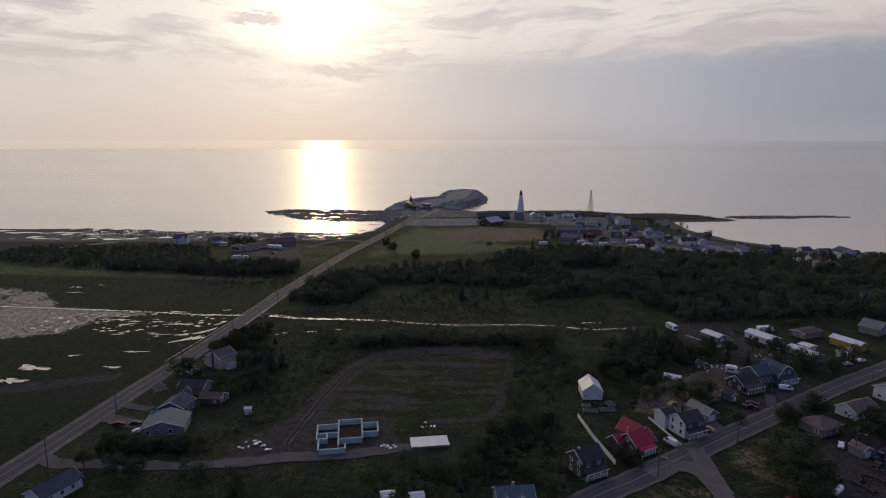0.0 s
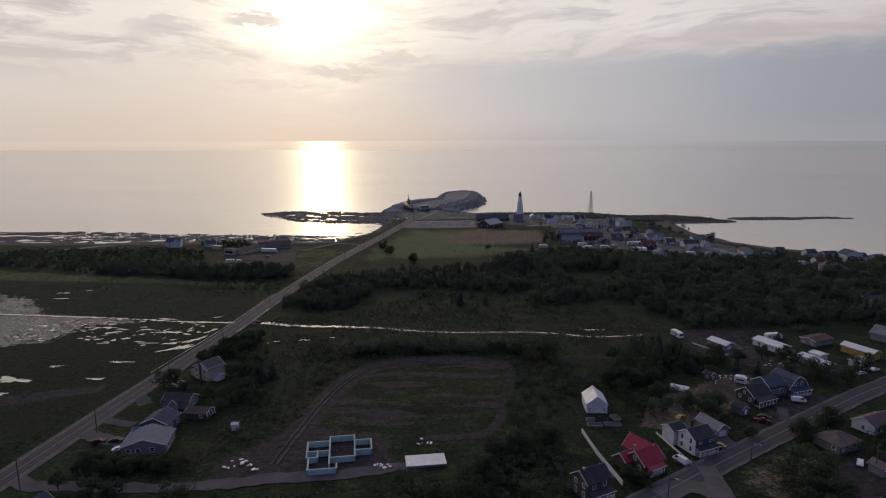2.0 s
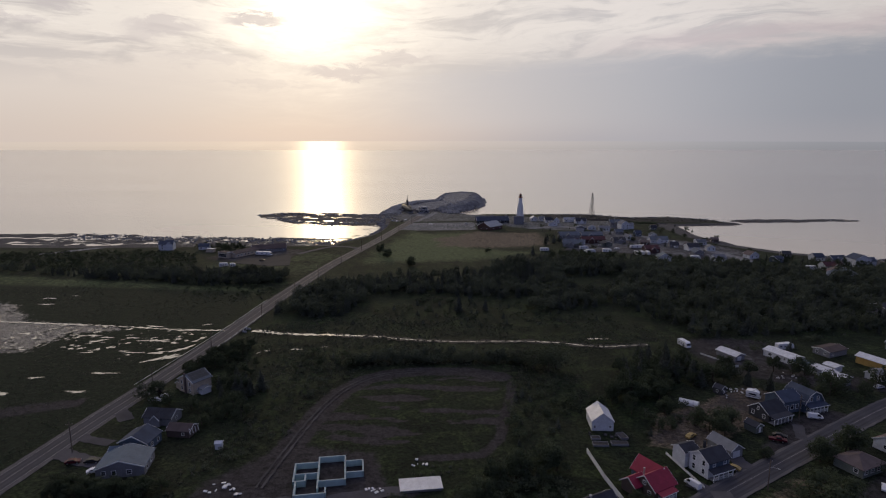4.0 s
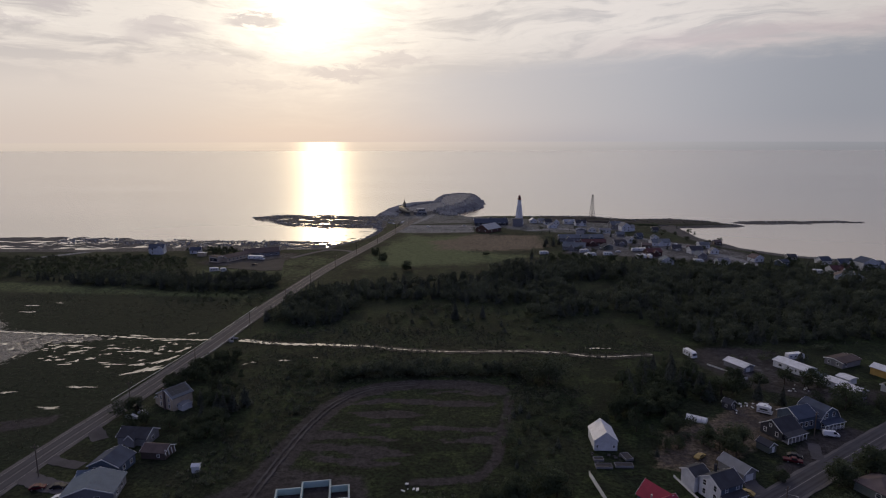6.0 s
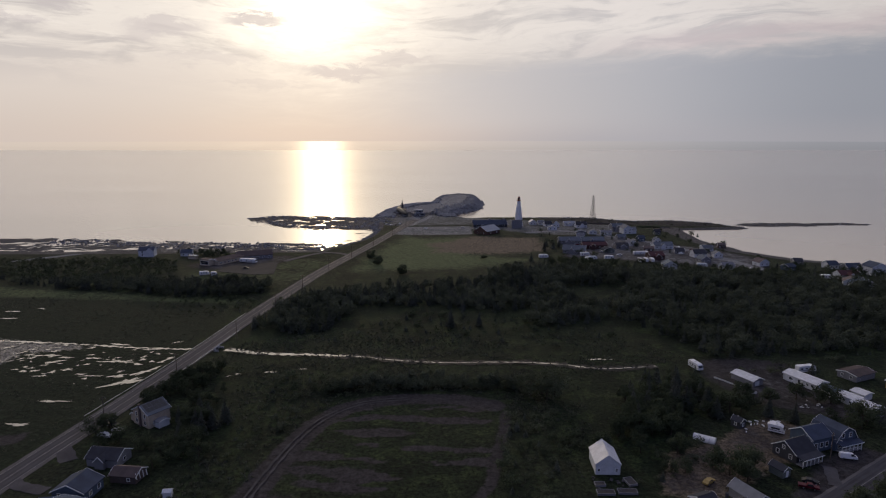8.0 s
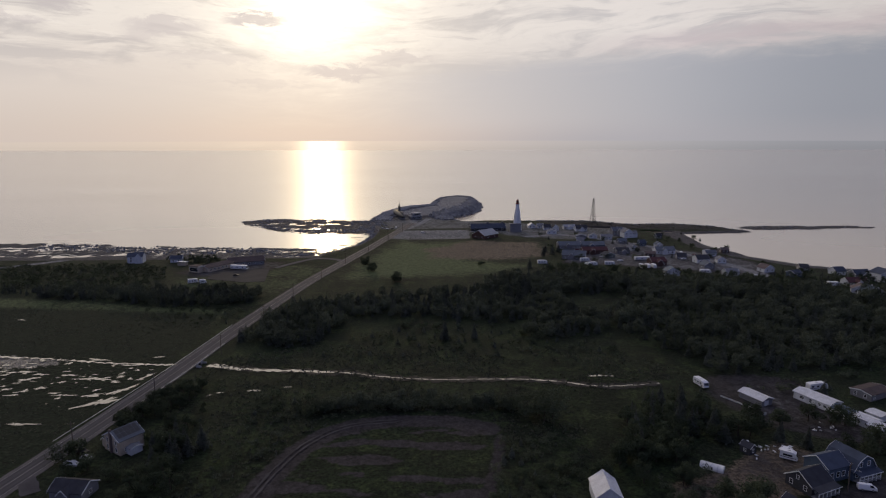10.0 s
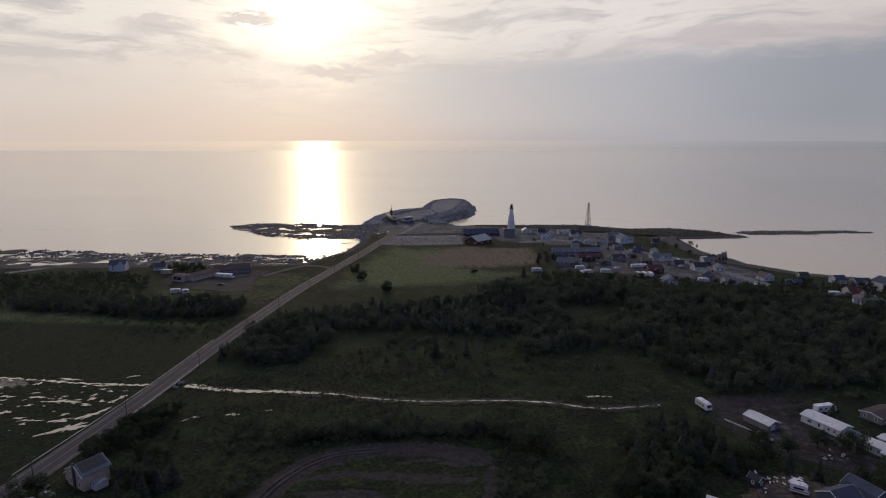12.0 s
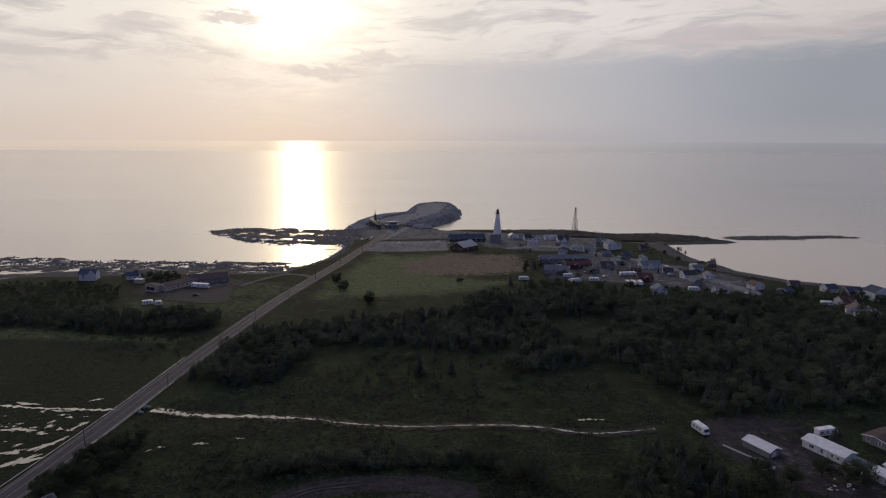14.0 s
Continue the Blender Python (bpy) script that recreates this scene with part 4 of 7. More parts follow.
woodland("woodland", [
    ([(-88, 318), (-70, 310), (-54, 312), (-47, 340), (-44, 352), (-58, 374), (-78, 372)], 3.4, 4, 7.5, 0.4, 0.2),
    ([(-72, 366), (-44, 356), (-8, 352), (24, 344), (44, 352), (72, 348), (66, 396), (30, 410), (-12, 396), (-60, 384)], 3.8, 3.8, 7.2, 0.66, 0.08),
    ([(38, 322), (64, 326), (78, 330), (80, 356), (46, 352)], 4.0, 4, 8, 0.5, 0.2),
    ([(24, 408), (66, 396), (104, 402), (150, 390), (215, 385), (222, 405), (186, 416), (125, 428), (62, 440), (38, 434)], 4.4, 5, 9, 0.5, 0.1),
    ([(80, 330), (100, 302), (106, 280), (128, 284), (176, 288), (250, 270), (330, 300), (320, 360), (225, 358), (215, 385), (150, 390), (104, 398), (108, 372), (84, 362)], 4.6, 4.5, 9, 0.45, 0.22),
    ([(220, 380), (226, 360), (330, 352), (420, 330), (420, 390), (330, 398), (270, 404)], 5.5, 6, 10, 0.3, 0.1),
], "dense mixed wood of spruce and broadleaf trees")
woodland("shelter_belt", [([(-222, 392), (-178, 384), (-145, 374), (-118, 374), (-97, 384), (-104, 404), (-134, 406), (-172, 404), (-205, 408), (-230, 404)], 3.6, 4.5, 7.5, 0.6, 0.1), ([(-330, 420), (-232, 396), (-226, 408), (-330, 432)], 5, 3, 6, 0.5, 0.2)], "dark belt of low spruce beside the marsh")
woodland("scrub", [
    ([(-18, 160), (-4, 162), (10, 175), (27, 172), (23, 140), (14, 150), (4, 150), (-2, 132), (-30, 126), (-30, 142)], 3.6, 2.2, 5.0, 0.1, 0.5),
    ([(17, 228), (45, 246), (44, 224), (35, 202), (24, 186), (15, 186)], 5.0, 1.5, 4.0, 0.1, 0.6),
    ([(-60, 240), (-20, 246), (-14, 252), (-60, 262)], 3.6, 1.5, 3.2, 0.1, 0.7),
    ([(-40, 316), (-8, 308), (40, 304), (76, 306), (60, 322), (30, 340), (-20, 345)], 5.2, 1.2, 3.4, 0.3, 0.5),
    ([(60, 440), (100, 430), (180, 420), (226, 412), (214, 432), (170, 446), (120, 458), (70, 468)], 5.5, 3, 6, 0.2, 0.3),
    ([(-65, 144), (-30, 140), (-20, 130), (-90, 130)], 4.2, 1.5, 3.5, 0.1, 0.6),
    ([(-330, 432), (-232, 412), (-180, 412), (-172, 440), (-190, 474), (-232, 480), (-330, 470)], 3.4, 1.2, 3.0, 0.15, 0.4),
    ([(-200, 500), (-165, 497), (-152, 486), (-166, 476), (-180, 488), (-200, 494)], 4.0, 3.5, 5.5, 0.3, 0.2),
    ([(-150, 372), (-100, 372), (-96, 340), (-150, 345)], 5.0, 0.9, 2.6, 0.1, 0.5),
    ([(210, 470), (222, 452), (260, 440), (300, 425), (330, 400), (240, 410), (226, 430)], 5.5, 3, 6, 0.2, 0.3),
], "tangled scrub of willow and young trees")
woodland("hedge", [([(-38, 247), (-24, 250), (0, 251), (28, 249), (29, 254), (0, 257), (-26, 256), (-40, 253)], 1.9, 3.4, 5.6, 0.05, 0.75)], "tall unclipped willow hedge along the field")


def tussocks(name, outline, pace, lo, hi, mat, label, seed):
    """Rank grass: clumps of leaning blades, uncounted."""
    rs = np.random.RandomState(seed)
    pts = np.array(fill(outline, pace, seed)) * PACE
    pts = pts[wavy(pts[:, 0], pts[:, 1], 18, seed) + rs.normal(0, 0.3, len(pts)) > -0.1]
    pts = pts[(sd(OVAL, pts[:, 0], pts[:, 1]) < -9) & (sd(WORKS, pts[:, 0], pts[:, 1]) < -4)]
    n = 7
    at = np.repeat(pts, n, 0) + rs.normal(0, 0.35, (len(pts) * n, 2))
    high = np.repeat(rs.uniform(lo, hi, len(pts)), n) * rs.uniform(0.6, 1.2, len(at))
    a = rs.uniform(0, 6.28, len(at))
    side = np.stack([np.cos(a), np.sin(a), np.zeros(len(a))], -1) * (high * rs.uniform(0.25, 0.5, len(at)))[:, None]
    foot = np.stack([at[:, 0], at[:, 1], np.full(len(at), -0.15)], -1)
    lean = np.stack([rs.normal(0, 0.35, len(at)) * high, rs.normal(0, 0.35, len(at)) * high, high], -1)
    quads = np.stack([foot - side, foot + side, foot + lean + side * 0.6, foot + lean - side * 0.6], 1).reshape(-1, 3)
    tagged(new(name, spray_mesh(name, quads, mat, 4)), label, "grass", kind="stuff")


tussocks("rank_grass", [(-72, 150), (-70, 200), (-92, 270), (-84, 300), (-40, 316), (80, 304), (96, 280), (50, 262), (40, 200), (24, 184), (-16, 168), (-40, 148)], 1.5, 0.25, 0.65, REED, "rank uncut meadow grass in clumps", 61)
tussocks("marsh_grass", [(-119, 170), (-114, 225), (-108, 290), (-104, 350), (-200, 380), (-260, 360), (-160, 300), (-165, 200), (-135, 140)], 2.2, 0.2, 0.45, REED, "coarse salt-marsh grass in clumps", 62)
woodland("young_scrub", [
    ([(-60, 200), (-50, 214), (-44, 236), (-58, 240), (-60, 222)], 4.5, 1.0, 2.4, 0.1, 0.5),
    ([(-84, 262), (-60, 266), (-20, 262), (30, 262), (52, 262), (50, 268), (-20, 270), (-80, 276)], 6.0, 0.8, 2.0, 0.1, 0.6),
    ([(-70, 300), (-20, 296), (60, 290), (92, 290), (80, 304), (-10, 310), (-60, 316)], 7.0, 1.0, 2.6, 0.2, 0.5),
    ([(44, 188), (52, 204), (62, 214), (76, 214), (60, 196)], 4.0, 1.2, 3.0, 0.1, 0.4),
    ([(96, 268), (128, 276), (180, 290), (140, 268), (126, 262)], 6.0, 1.5, 4.0, 0.2, 0.4),
    ([(-70, 172), (-58, 176), (-50, 200), (-60, 204), (-70, 198)], 3.6, 0.7, 2.0, 0.0, 0.6),
    ([(24, 186), (36, 198), (36, 214), (26, 230), (16, 226)], 4.5, 0.8, 2.4, 0.05, 0.7),
    ([(110, 674), (150, 668), (186, 654), (230, 642), (286, 642), (266, 668), (232, 682), (188, 682), (150, 708), (100, 706)], 5.0, 0.6, 1.8, 0.1, 0.5),
    ([(-126, 150), (-117, 202), (-122, 202), (-134, 150)], 5.0, 0.8, 1.6, 0.0, 0.8),
], "young shrubs scattered through rough grass")

k = 0
for kind, lo, hi, pts in (
    ("leafy", 4, 7, fill([(56, 246), (75, 260), (88, 256), (92, 244), (84, 234), (66, 229), (53, 232)], 6.6, 31)),
    ("spruce", 5, 9, fill([(56, 246), (74, 260), (90, 254), (88, 236), (60, 228)], 5.6, 51)),
    ("leafy", 5, 8, fill([(88, 234), (98, 246), (108, 240), (98, 230)], 7.0, 32)),
    ("leafy", 3.5, 6, fill([(-80, 216), (-84, 238), (-78, 246), (-71, 232), (-66, 214), (-72, 204)], 6.0, 33)),
    ("spruce", 5, 8.5, [(-80, 226), (-76, 217), (-73, 221), (-70, 217), (-68.5, 222), (-71, 226), (-75, 230), (-78, 236), (-72, 212), (-66, 226)]),
    ("leafy", 3.5, 5.5, fill([(-96, 233), (-90, 238), (-80, 258), (-84, 274), (-92, 264), (-99, 246)], 3.6, 34)),
    ("leafy", 3.5, 6, fill([(60, 206), (70, 212), (80, 219), (84, 212), (72, 202), (58, 196)], 5.0, 52)),
    ("leafy", 3, 4.5, fill([(-98, 162), (-74, 162), (-72, 168), (-98, 167)], 2.1, 35)),
    ("leafy", 5, 7, [(-98, 155), (-94, 208), (-99, 222), (-88, 151), (-82, 150), (-67, 149.5), (-56, 143), (-74, 224), (-101, 218), (-92, 214), (-70, 210), (-66, 205)]),
    ("leafy", 6, 9, [(104, 183.5), (106, 185), (82, 154), (84, 158), (80, 149), (87, 166), (89, 161), (86, 152), (124, 223), (127, 225), (125.5, 240), (116, 243), (146, 231), (118, 177), (109, 170), (122, 172), (121, 181), (113, 222)]),
    ("spruce", 6, 9, [(80, 528), (76, 512), (90, 528), (84, 520), (2.5, 320), (16, 323), (60, 470), (3, 322), (100, 230), (132, 262)]),
    ("leafy", 6, 7, [(-26.5, 430), (-45, 459), (-52.5, 479)]),
    ("leafy", 3, 4, [(-27.8, 429.5), (-25.2, 429.8), (-46.3, 458.6), (-43.8, 459.2), (-53.8, 478.7), (-51, 479), (-26.4, 428.6), (-45, 457.8), (-52.4, 478), (27, 478), (29, 478.5)]),
    ("leafy", 5, 7.5, fill([(54.7, 231.7), (72, 251), (76, 235), (70, 219), (57, 216), (50, 217)], 4.4, 71)),
    ("leafy", 5, 7.5, fill([(82, 232), (90, 236), (92, 229), (84, 226)], 6.0, 72)),
    ("leafy", 4.5, 7, fill([(71.6, 213), (80, 217), (84.5, 201), (76, 190), (68.5, 201)], 4.2, 73)),
    ("spruce", 6, 8, [(105.8, 226.3), (60, 236), (66, 241), (84, 230), (58, 224)]),
    ("willow", 6, 9, [(33, 247), (37, 245), (34, 243), (29, 246)]),
    ("leafy", 5, 6.5, [(97, 182), (95, 180)]),
    ("leafy", 2.6, 3.2, [(81, 181.5), (82.4, 182.4)]),
    ("leafy", 3.5, 5.5, fill([(-80, 196), (-72, 198), (-66, 214), (-76, 222), (-84, 210)], 5.6, 76)),
    ("leafy", 2, 3.5, fill([(-84, 234), (-78, 226), (-72, 244), (-76, 254)], 5.0, 77)),
    ("leafy", 3.5, 5, [(42.4, 158.6), (44.0, 157.4), (41.0, 161)]),
    ("leafy", 4, 7, fill([(47, 190), (56, 206), (52, 222), (44, 214), (40, 206)], 6, 36)),
    ("leafy", 5, 8, fill([(80, 136), (84, 142), (82, 150), (78, 150)], 4, 37)),
    ("leafy", 4, 6, fill([(112, 172), (126, 182), (132, 178), (120, 164)], 5, 38)),
    ("leafy", 4, 7, [(121.5, 240.5), (138, 225), (133, 219)]),
    ("leafy", 5, 8, fill([(2, 158), (20, 170), (30, 176), (26, 182), (10, 176)], 5, 41)),
):
    for x, y in pts:
        k += 1
        if 69.5 < x < 80.5 and 202 < y < 219.5 or 36 < x < 51 and 184 < y < 207:
            continue
        tree(kind, x, y, random.Random(k).uniform(lo, hi), random.Random(k + 1).uniform(1.0, 1.4), k)

# ---------------------------------------------------------------- houses
WINDOWS = {}


def window_on(parent, side, u, z, w, h, L, D, trim=TRIM):
    """A window with a trim surround and a pane, on one wall of a house. side: f, b, l or r."""
    key = (w, h, trim.name)
    if key not in WINDOWS:
        t = 0.13
        bm = bmesh.new()
        box(bm, -w / 2 - t, -0.06, -t, -w / 2, 0.02, h + t)
        box(bm, w / 2, -0.06, -t, w / 2 + t, 0.02, h + t)
        box(bm, -w / 2, -0.06, h, w / 2, 0.02, h + t)
        box(bm, -w / 2, -0.09, -t, w / 2, 0.02, 0)
        box(bm, -w / 2, -0.045, h * 0.5 - 0.03, w / 2, 0.0, h * 0.5 + 0.03)
        a = bpy.data.meshes.new("window")
        bm.to_mesh(a)
        bm.free()
        a.materials.append(trim)
        bm = boxed(-w / 2, -0.02, 0, w / 2, 0.01, h)
        b = bpy.data.meshes.new("pane")
        bm.to_mesh(b)
        bm.free()
        b.materials.append(GLASS)
        WINDOWS[key] = (a, b)
    at = {"f": pose(u, 0, z), "b": pose(u, D, z, 0, 0, 180), "l": pose(0, u, z, 0, 0, -90), "r": pose(L, u, z, 0, 0, 90)}[side]
    win = new("window", WINDOWS[key][0])
    win.parent, win.matrix_basis = parent, at
    pane = new("pane", WINDOWS[key][1])
    pane.parent = win
    return win


def door_on(parent, side, u, w, h, L, D, mat=TRIM, label="", name="door", z=0.1):
    bm = bmesh.new()
    box(bm, -w / 2, -0.05, 0, w / 2, 0.02, h)
    for k in range(1, 4):
        box(bm, -w / 2 + 0.08, -0.065, h * k / 4 - 0.02, w / 2 - 0.08, -0.045, h * k / 4 + 0.02)
    ob = part(name, bm, mat, parent, label)
    ob.matrix_basis = {"f": pose(u, 0, z), "b": pose(u, D, z, 0, 0, 180), "l": pose(0, u, z, 0, 0, -90), "r": pose(L, u, z, 0, 0, 90)}[side]
    return ob


def roof_line(kind, span, wall, rise):
    if kind == "gambrel":
        return [(0, wall), (span * 0.2, wall + rise * 0.66), (span * 0.5, wall + rise), (span * 0.8, wall + rise * 0.66), (span, wall)]
    if kind == "flat":
        return [(0, wall + rise), (span, wall)]
    return [(0, wall), (span * 0.5, wall + rise), (span, wall)]


def add_block(top, L, D, wall, rise, wall_mat, roof_mat, ridge="x", kind="gable", over=0.4, x0=0.0, y0=0.0, trim=TRIM):
    """Walls and roof of one block of a house; its front is at y0, its left wall at x0."""
    span, length = (D, L) if ridge == "x" else (L, D)
    if kind == "hip":
        body = boxed(x0, y0, 0, x0 + L, y0 + D, wall)
        part("wall", body, wall_mat, top)
        bm = bmesh.new()
        o = over
        e = [bm.verts.new(p) for p in ((x0 - o, y0 - o, wall), (x0 + L + o, y0 - o, wall), (x0 + L + o, y0 + D + o, wall), (x0 - o, y0 + D + o, wall))]
        lo = [bm.verts.new((v.co.x, v.co.y, wall - 0.18)) for v in e]
        inset = min(L, D) / 2
        if ridge == "x":
            r = [bm.verts.new((x0 + inset, y0 + D / 2, wall + rise)), bm.verts.new((x0 + max(L - inset, inset + 0.3), y0 + D / 2, wall + rise))]
            sides = ((e[0], e[1], r[1], r[0]), (e[2], e[3], r[0], r[1]), (e[1], e[2], r[1]), (e[3], e[0], r[0]))
        else:
            r = [bm.verts.new((x0 + L / 2, y0 + inset, wall + rise)), bm.verts.new((x0 + L / 2, y0 + max(D - inset, inset + 0.3), wall + rise))]
            sides = ((e[3], e[0], r[0], r[1]), (e[1], e[2], r[1], r[0]), (e[0], e[1], r[0]), (e[2], e[3], r[1]))
        for s in sides:
            bm.faces.new(s)
        for i in range(4):
            bm.faces.new((e[i], lo[i], lo[(i + 1) % 4], e[(i + 1) % 4]))
        bm.faces.new(lo)
        bmesh.ops.recalc_face_normals(bm, faces=bm.faces)
        part("roof", bm, roof_mat, top)
        return
    line = roof_line(kind, span, wall, rise)
    s0, l0 = (y0, x0) if ridge == "x" else (x0, y0)
    swap = ridge == "x"
    shape = [(s0, 0)] + [(s0 + a, b - 0.03) for a, b in line] + [(s0 + span, 0)]
    part("wall", prism(shape, l0, l0 + length, swap), wall_mat, top)
    (a0, b0), (a1, b1) = line[0], line[1]
    slope = (b1 - b0) / (a1 - a0)
    eave = [(s0 - over, b0 - slope * over)]
    (c0, d0), (c1, d1) = line[-1], line[-2]
    back = (d1 - d0) / (c1 - c0)
    far = [(s0 + span + over, d0 + back * over)]
    upper = eave + [(s0 + a, b) for a, b in line[1:-1]] + far
    if kind == "flat":
        upper = eave + far
    t = 0.16
    outline = [(a, b + t) for a, b in upper] + [(a, b - 0.02) for a, b in upper[::-1]]
    part("roof", prism(outline, l0 - over, l0 + length + over, swap), roof_mat, top)
    # barge boards on both gables
    for end in (l0 - over - 0.05, l0 + length + over):
        board = [(a, b + t + 0.02) for a, b in upper] + [(a, b - 0.12) for a, b in upper[::-1]]
        part("barge_board", prism(board, end, end + 0.05, swap), trim, top)


def porch(top, x0, x1, depth, high, roof_mat, posts=4, y0=0.0, rail=True):
    """An open porch before the front wall: deck, posts, rail and lean-to roof."""
    part("porch_deck", boxed(x0, y0 - depth, 0.25, x1, y0 - 0.01, 0.45), GREY, top)
    outline = [(y0 - 0.02, high + 0.75), (y0 - 0.02, high + 0.60), (y0 - depth - 0.3, high), (y0 - depth - 0.3, high + 0.14)]
    part("porch_roof", prism(outline, x0 - 0.25, x1 + 0.25, True), roof_mat, top)
    part("porch_fascia", boxed(x0 - 0.27, y0 - depth - 0.34, high - 0.08, x1 + 0.27, y0 - depth - 0.30, high + 0.16), TRIM, top)
    for k in range(posts):
        x = x0 + 0.15 + (x1 - x0 - 0.3) * k / (posts - 1)
        part("porch_post", boxed(x - 0.09, y0 - depth + 0.05, 0.0, x + 0.09, y0 - depth + 0.23, high + 0.1), TRIM, top)
    if rail:
        part("porch_rail", boxed(x0 + 0.2, y0 - depth + 0.1, 1.25, x1 - 0.2, y0 - depth + 0.18, 1.35), TRIM, top)
        bm = bmesh.new()
        n = int((x1 - x0) / 0.45)
        for k in range(n):
            x = x0 + 0.3 + (x1 - x0 - 0.6) * k / max(1, n - 1)
            box(bm, x - 0.035, y0 - depth + 0.11, 0.45, x + 0.035, y0 - depth + 0.17, 1.25)
        part("porch_balusters", bm, TRIM, top)


def chimney(top, x, y, z0, z1, mat=CONCRETE, w=0.6):
    bm = boxed(x - w / 2, y - w / 2, z0, x + w / 2, y + w / 2, z1)
    box(bm, x - w / 2 - 0.06, y - w / 2 - 0.06, z1, x + w / 2 + 0.06, y + w / 2 + 0.06, z1 + 0.12)
    part("chimney", bm, mat, top)


def house(name, x, y, turn, L, D, wall, rise, wall_mat, roof_mat, label, ridge="x", kind="gable", wins=(), category="house", group="", over=0.4, base=0.0):
    top = empty(name, pose(x * PACE, y * PACE, base - 0.12, 0, 0, turn), label, category, group)
    add_block(top, L, D, wall + 0.12, rise, wall_mat, roof_mat, ridge, kind, over)
    for side, u, z, w, h in wins:
        window_on(top, side, u, z, w, h, L, D)
    return top


# --- the village street
h = house("barn", 38.9, 197.2, -2, 7.3, 9.5, 3.4, 2.8, WHITE, R_WHITE, "small white gabled barn with a metal roof", "y", wins=(("f", 1.0, 1.1, 0.6, 0.8), ("f", 6.2, 1.1, 0.6, 0.8), ("l", 6.5, 1.3, 0.6, 0.6)), category="barn", over=0.25)
h = house("house", 28.4, 150.2, 28, 8.2, 6.6, 5.3, 2.4, BROWN, R_DARK, "dark two-storey house with white-trimmed windows and front porch", wins=(("f", 2.2, 3.5, 0.9, 1.3), ("f", 6.0, 3.5, 0.9, 1.3), ("l", 1.6, 3.6, 0.9, 1.2), ("l", 4.9, 3.6, 0.9, 1.2), ("l", 1.6, 1.0, 0.9, 1.3), ("l", 4.9, 1.0, 0.9, 1.3), ("f", 5.8, 1.0, 0.9, 1.3)))
porch(h, 0.2, 8.0, 2.0, 2.4, R_DARK)
door_on(h, "f", 2.4, 0.95, 2.1, 8.2, 6.6)
chimney(h, 1.2, 3.2, 6.5, 8.3)
h = house("house", 45.3, 161.6, 31, 8.4, 7.6, 3.1, 2.9, BROWN, R_RED, "dark house with a bright crimson metal roof and porch", wins=(("l", 3.8, 3.5, 0.9, 1.0), ("l", 2.0, 1.1, 0.9, 1.2), ("l", 6.5, 1.1, 0.9, 1.2), ("f", 2.0, 1.0, 1.0, 1.3), ("f", 7.2, 1.0, 1.0, 1.3)))
add_block(h, 6.2, 8.4, 3.1, 3.1, BLUE, R_RED, "y", x0=4.4, y0=3.9)
add_block(h, 4.8, 5.0, 2.8, 1.9, BROWN, R_RED, "x", x0=-2.6, y0=4.6)
porch(h, 0.6, 6.6, 1.9, 2.3, R_RED, 5)
door_on(h, "f", 4.6, 0.95, 2.1, 9.4, 8.6)
g2 = door_on(h, "r", 10.0, 2.4, 2.2, 10.6, 7.6, WHITE, "white sectional garage door", "garage_door")
chimney(h, 3.0, 6.6, 3.6, 6.0, STEEL, 0.35)
h = house("house", 61.8, 171.4, 24, 8.2, 7.2, 5.0, 2.2, WHITE, R_DARK, "white two-storey clapboard house with a dark roof and porch", wins=(("l", 1.8, 3.5, 1.0, 1.5), ("l", 5.4, 3.5, 1.0, 1.5), ("l", 1.8, 0.9, 1.0, 1.5), ("l", 5.4, 0.9, 1.0, 1.5), ("f", 2.2, 3.6, 0.9, 1.3), ("f", 6.4, 3.6, 0.9, 1.3), ("f", 6.4, 1.0, 1.0, 1.3)))
part("slate_front", boxed(0.25, -0.035, 3.2, 7.95, -0.005, 5.0), BLUE, h, "dark slate-blue upper front")
add_block(h, 5.2, 5.0, 5.0, 1.2, WHITE, R_DARK, "x", x0=-1.2, y0=7.7)
porch(h, 0.2, 8.0, 2.0, 2.5, R_DARK, 5)
door_on(h, "f", 3.6, 0.95, 2.1, 8.6, 7.6)
chimney(h, 4.4, 6.0, 6.2, 8.2, R_DARK)
h = house("garage", 72.0, 181.2, 24, 5.0, 9.0, 2.7, 1.7, GREY, R_GREY, "grey gabled garage with a white door", "y", wins=(("l", 3.0, 1.1, 0.8, 0.8),), category="garage")
door_on(h, "f", 2.4, 3.0, 2.2, 4.8, 9, WHITE, "white sectional garage door", "garage_door")
h = house("house", 93.0, 202.2, 24, 8.8, 8.2, 3.0, 2.8, BLACK, R_DARK, "black bungalow with white-posted wraparound porch", wins=(("l", 4.5, 3.3, 0.7, 1.0), ("l", 2.0, 1.0, 0.9, 1.3), ("l", 6.4, 1.0, 0.9, 1.3), ("f", 2.0, 1.0, 1.1, 1.3), ("f", 6.8, 1.0, 1.1, 1.3)))
porch(h, -0.2, 8.8, 2.4, 2.4, R_DARK, 6, rail=False)
door_on(h, "f", 4.6, 0.95, 2.1, 9.6, 9)
h = house("shed", 85.8, 195.4, 26, 3.4, 4.6, 2.2, 1.1, GREEN, R_DARK, "small dark garden shed with a white door", "y", category="shed", over=0.25)
door_on(h, "f", 1.9, 1.1, 1.9, 3.4, 4.6)
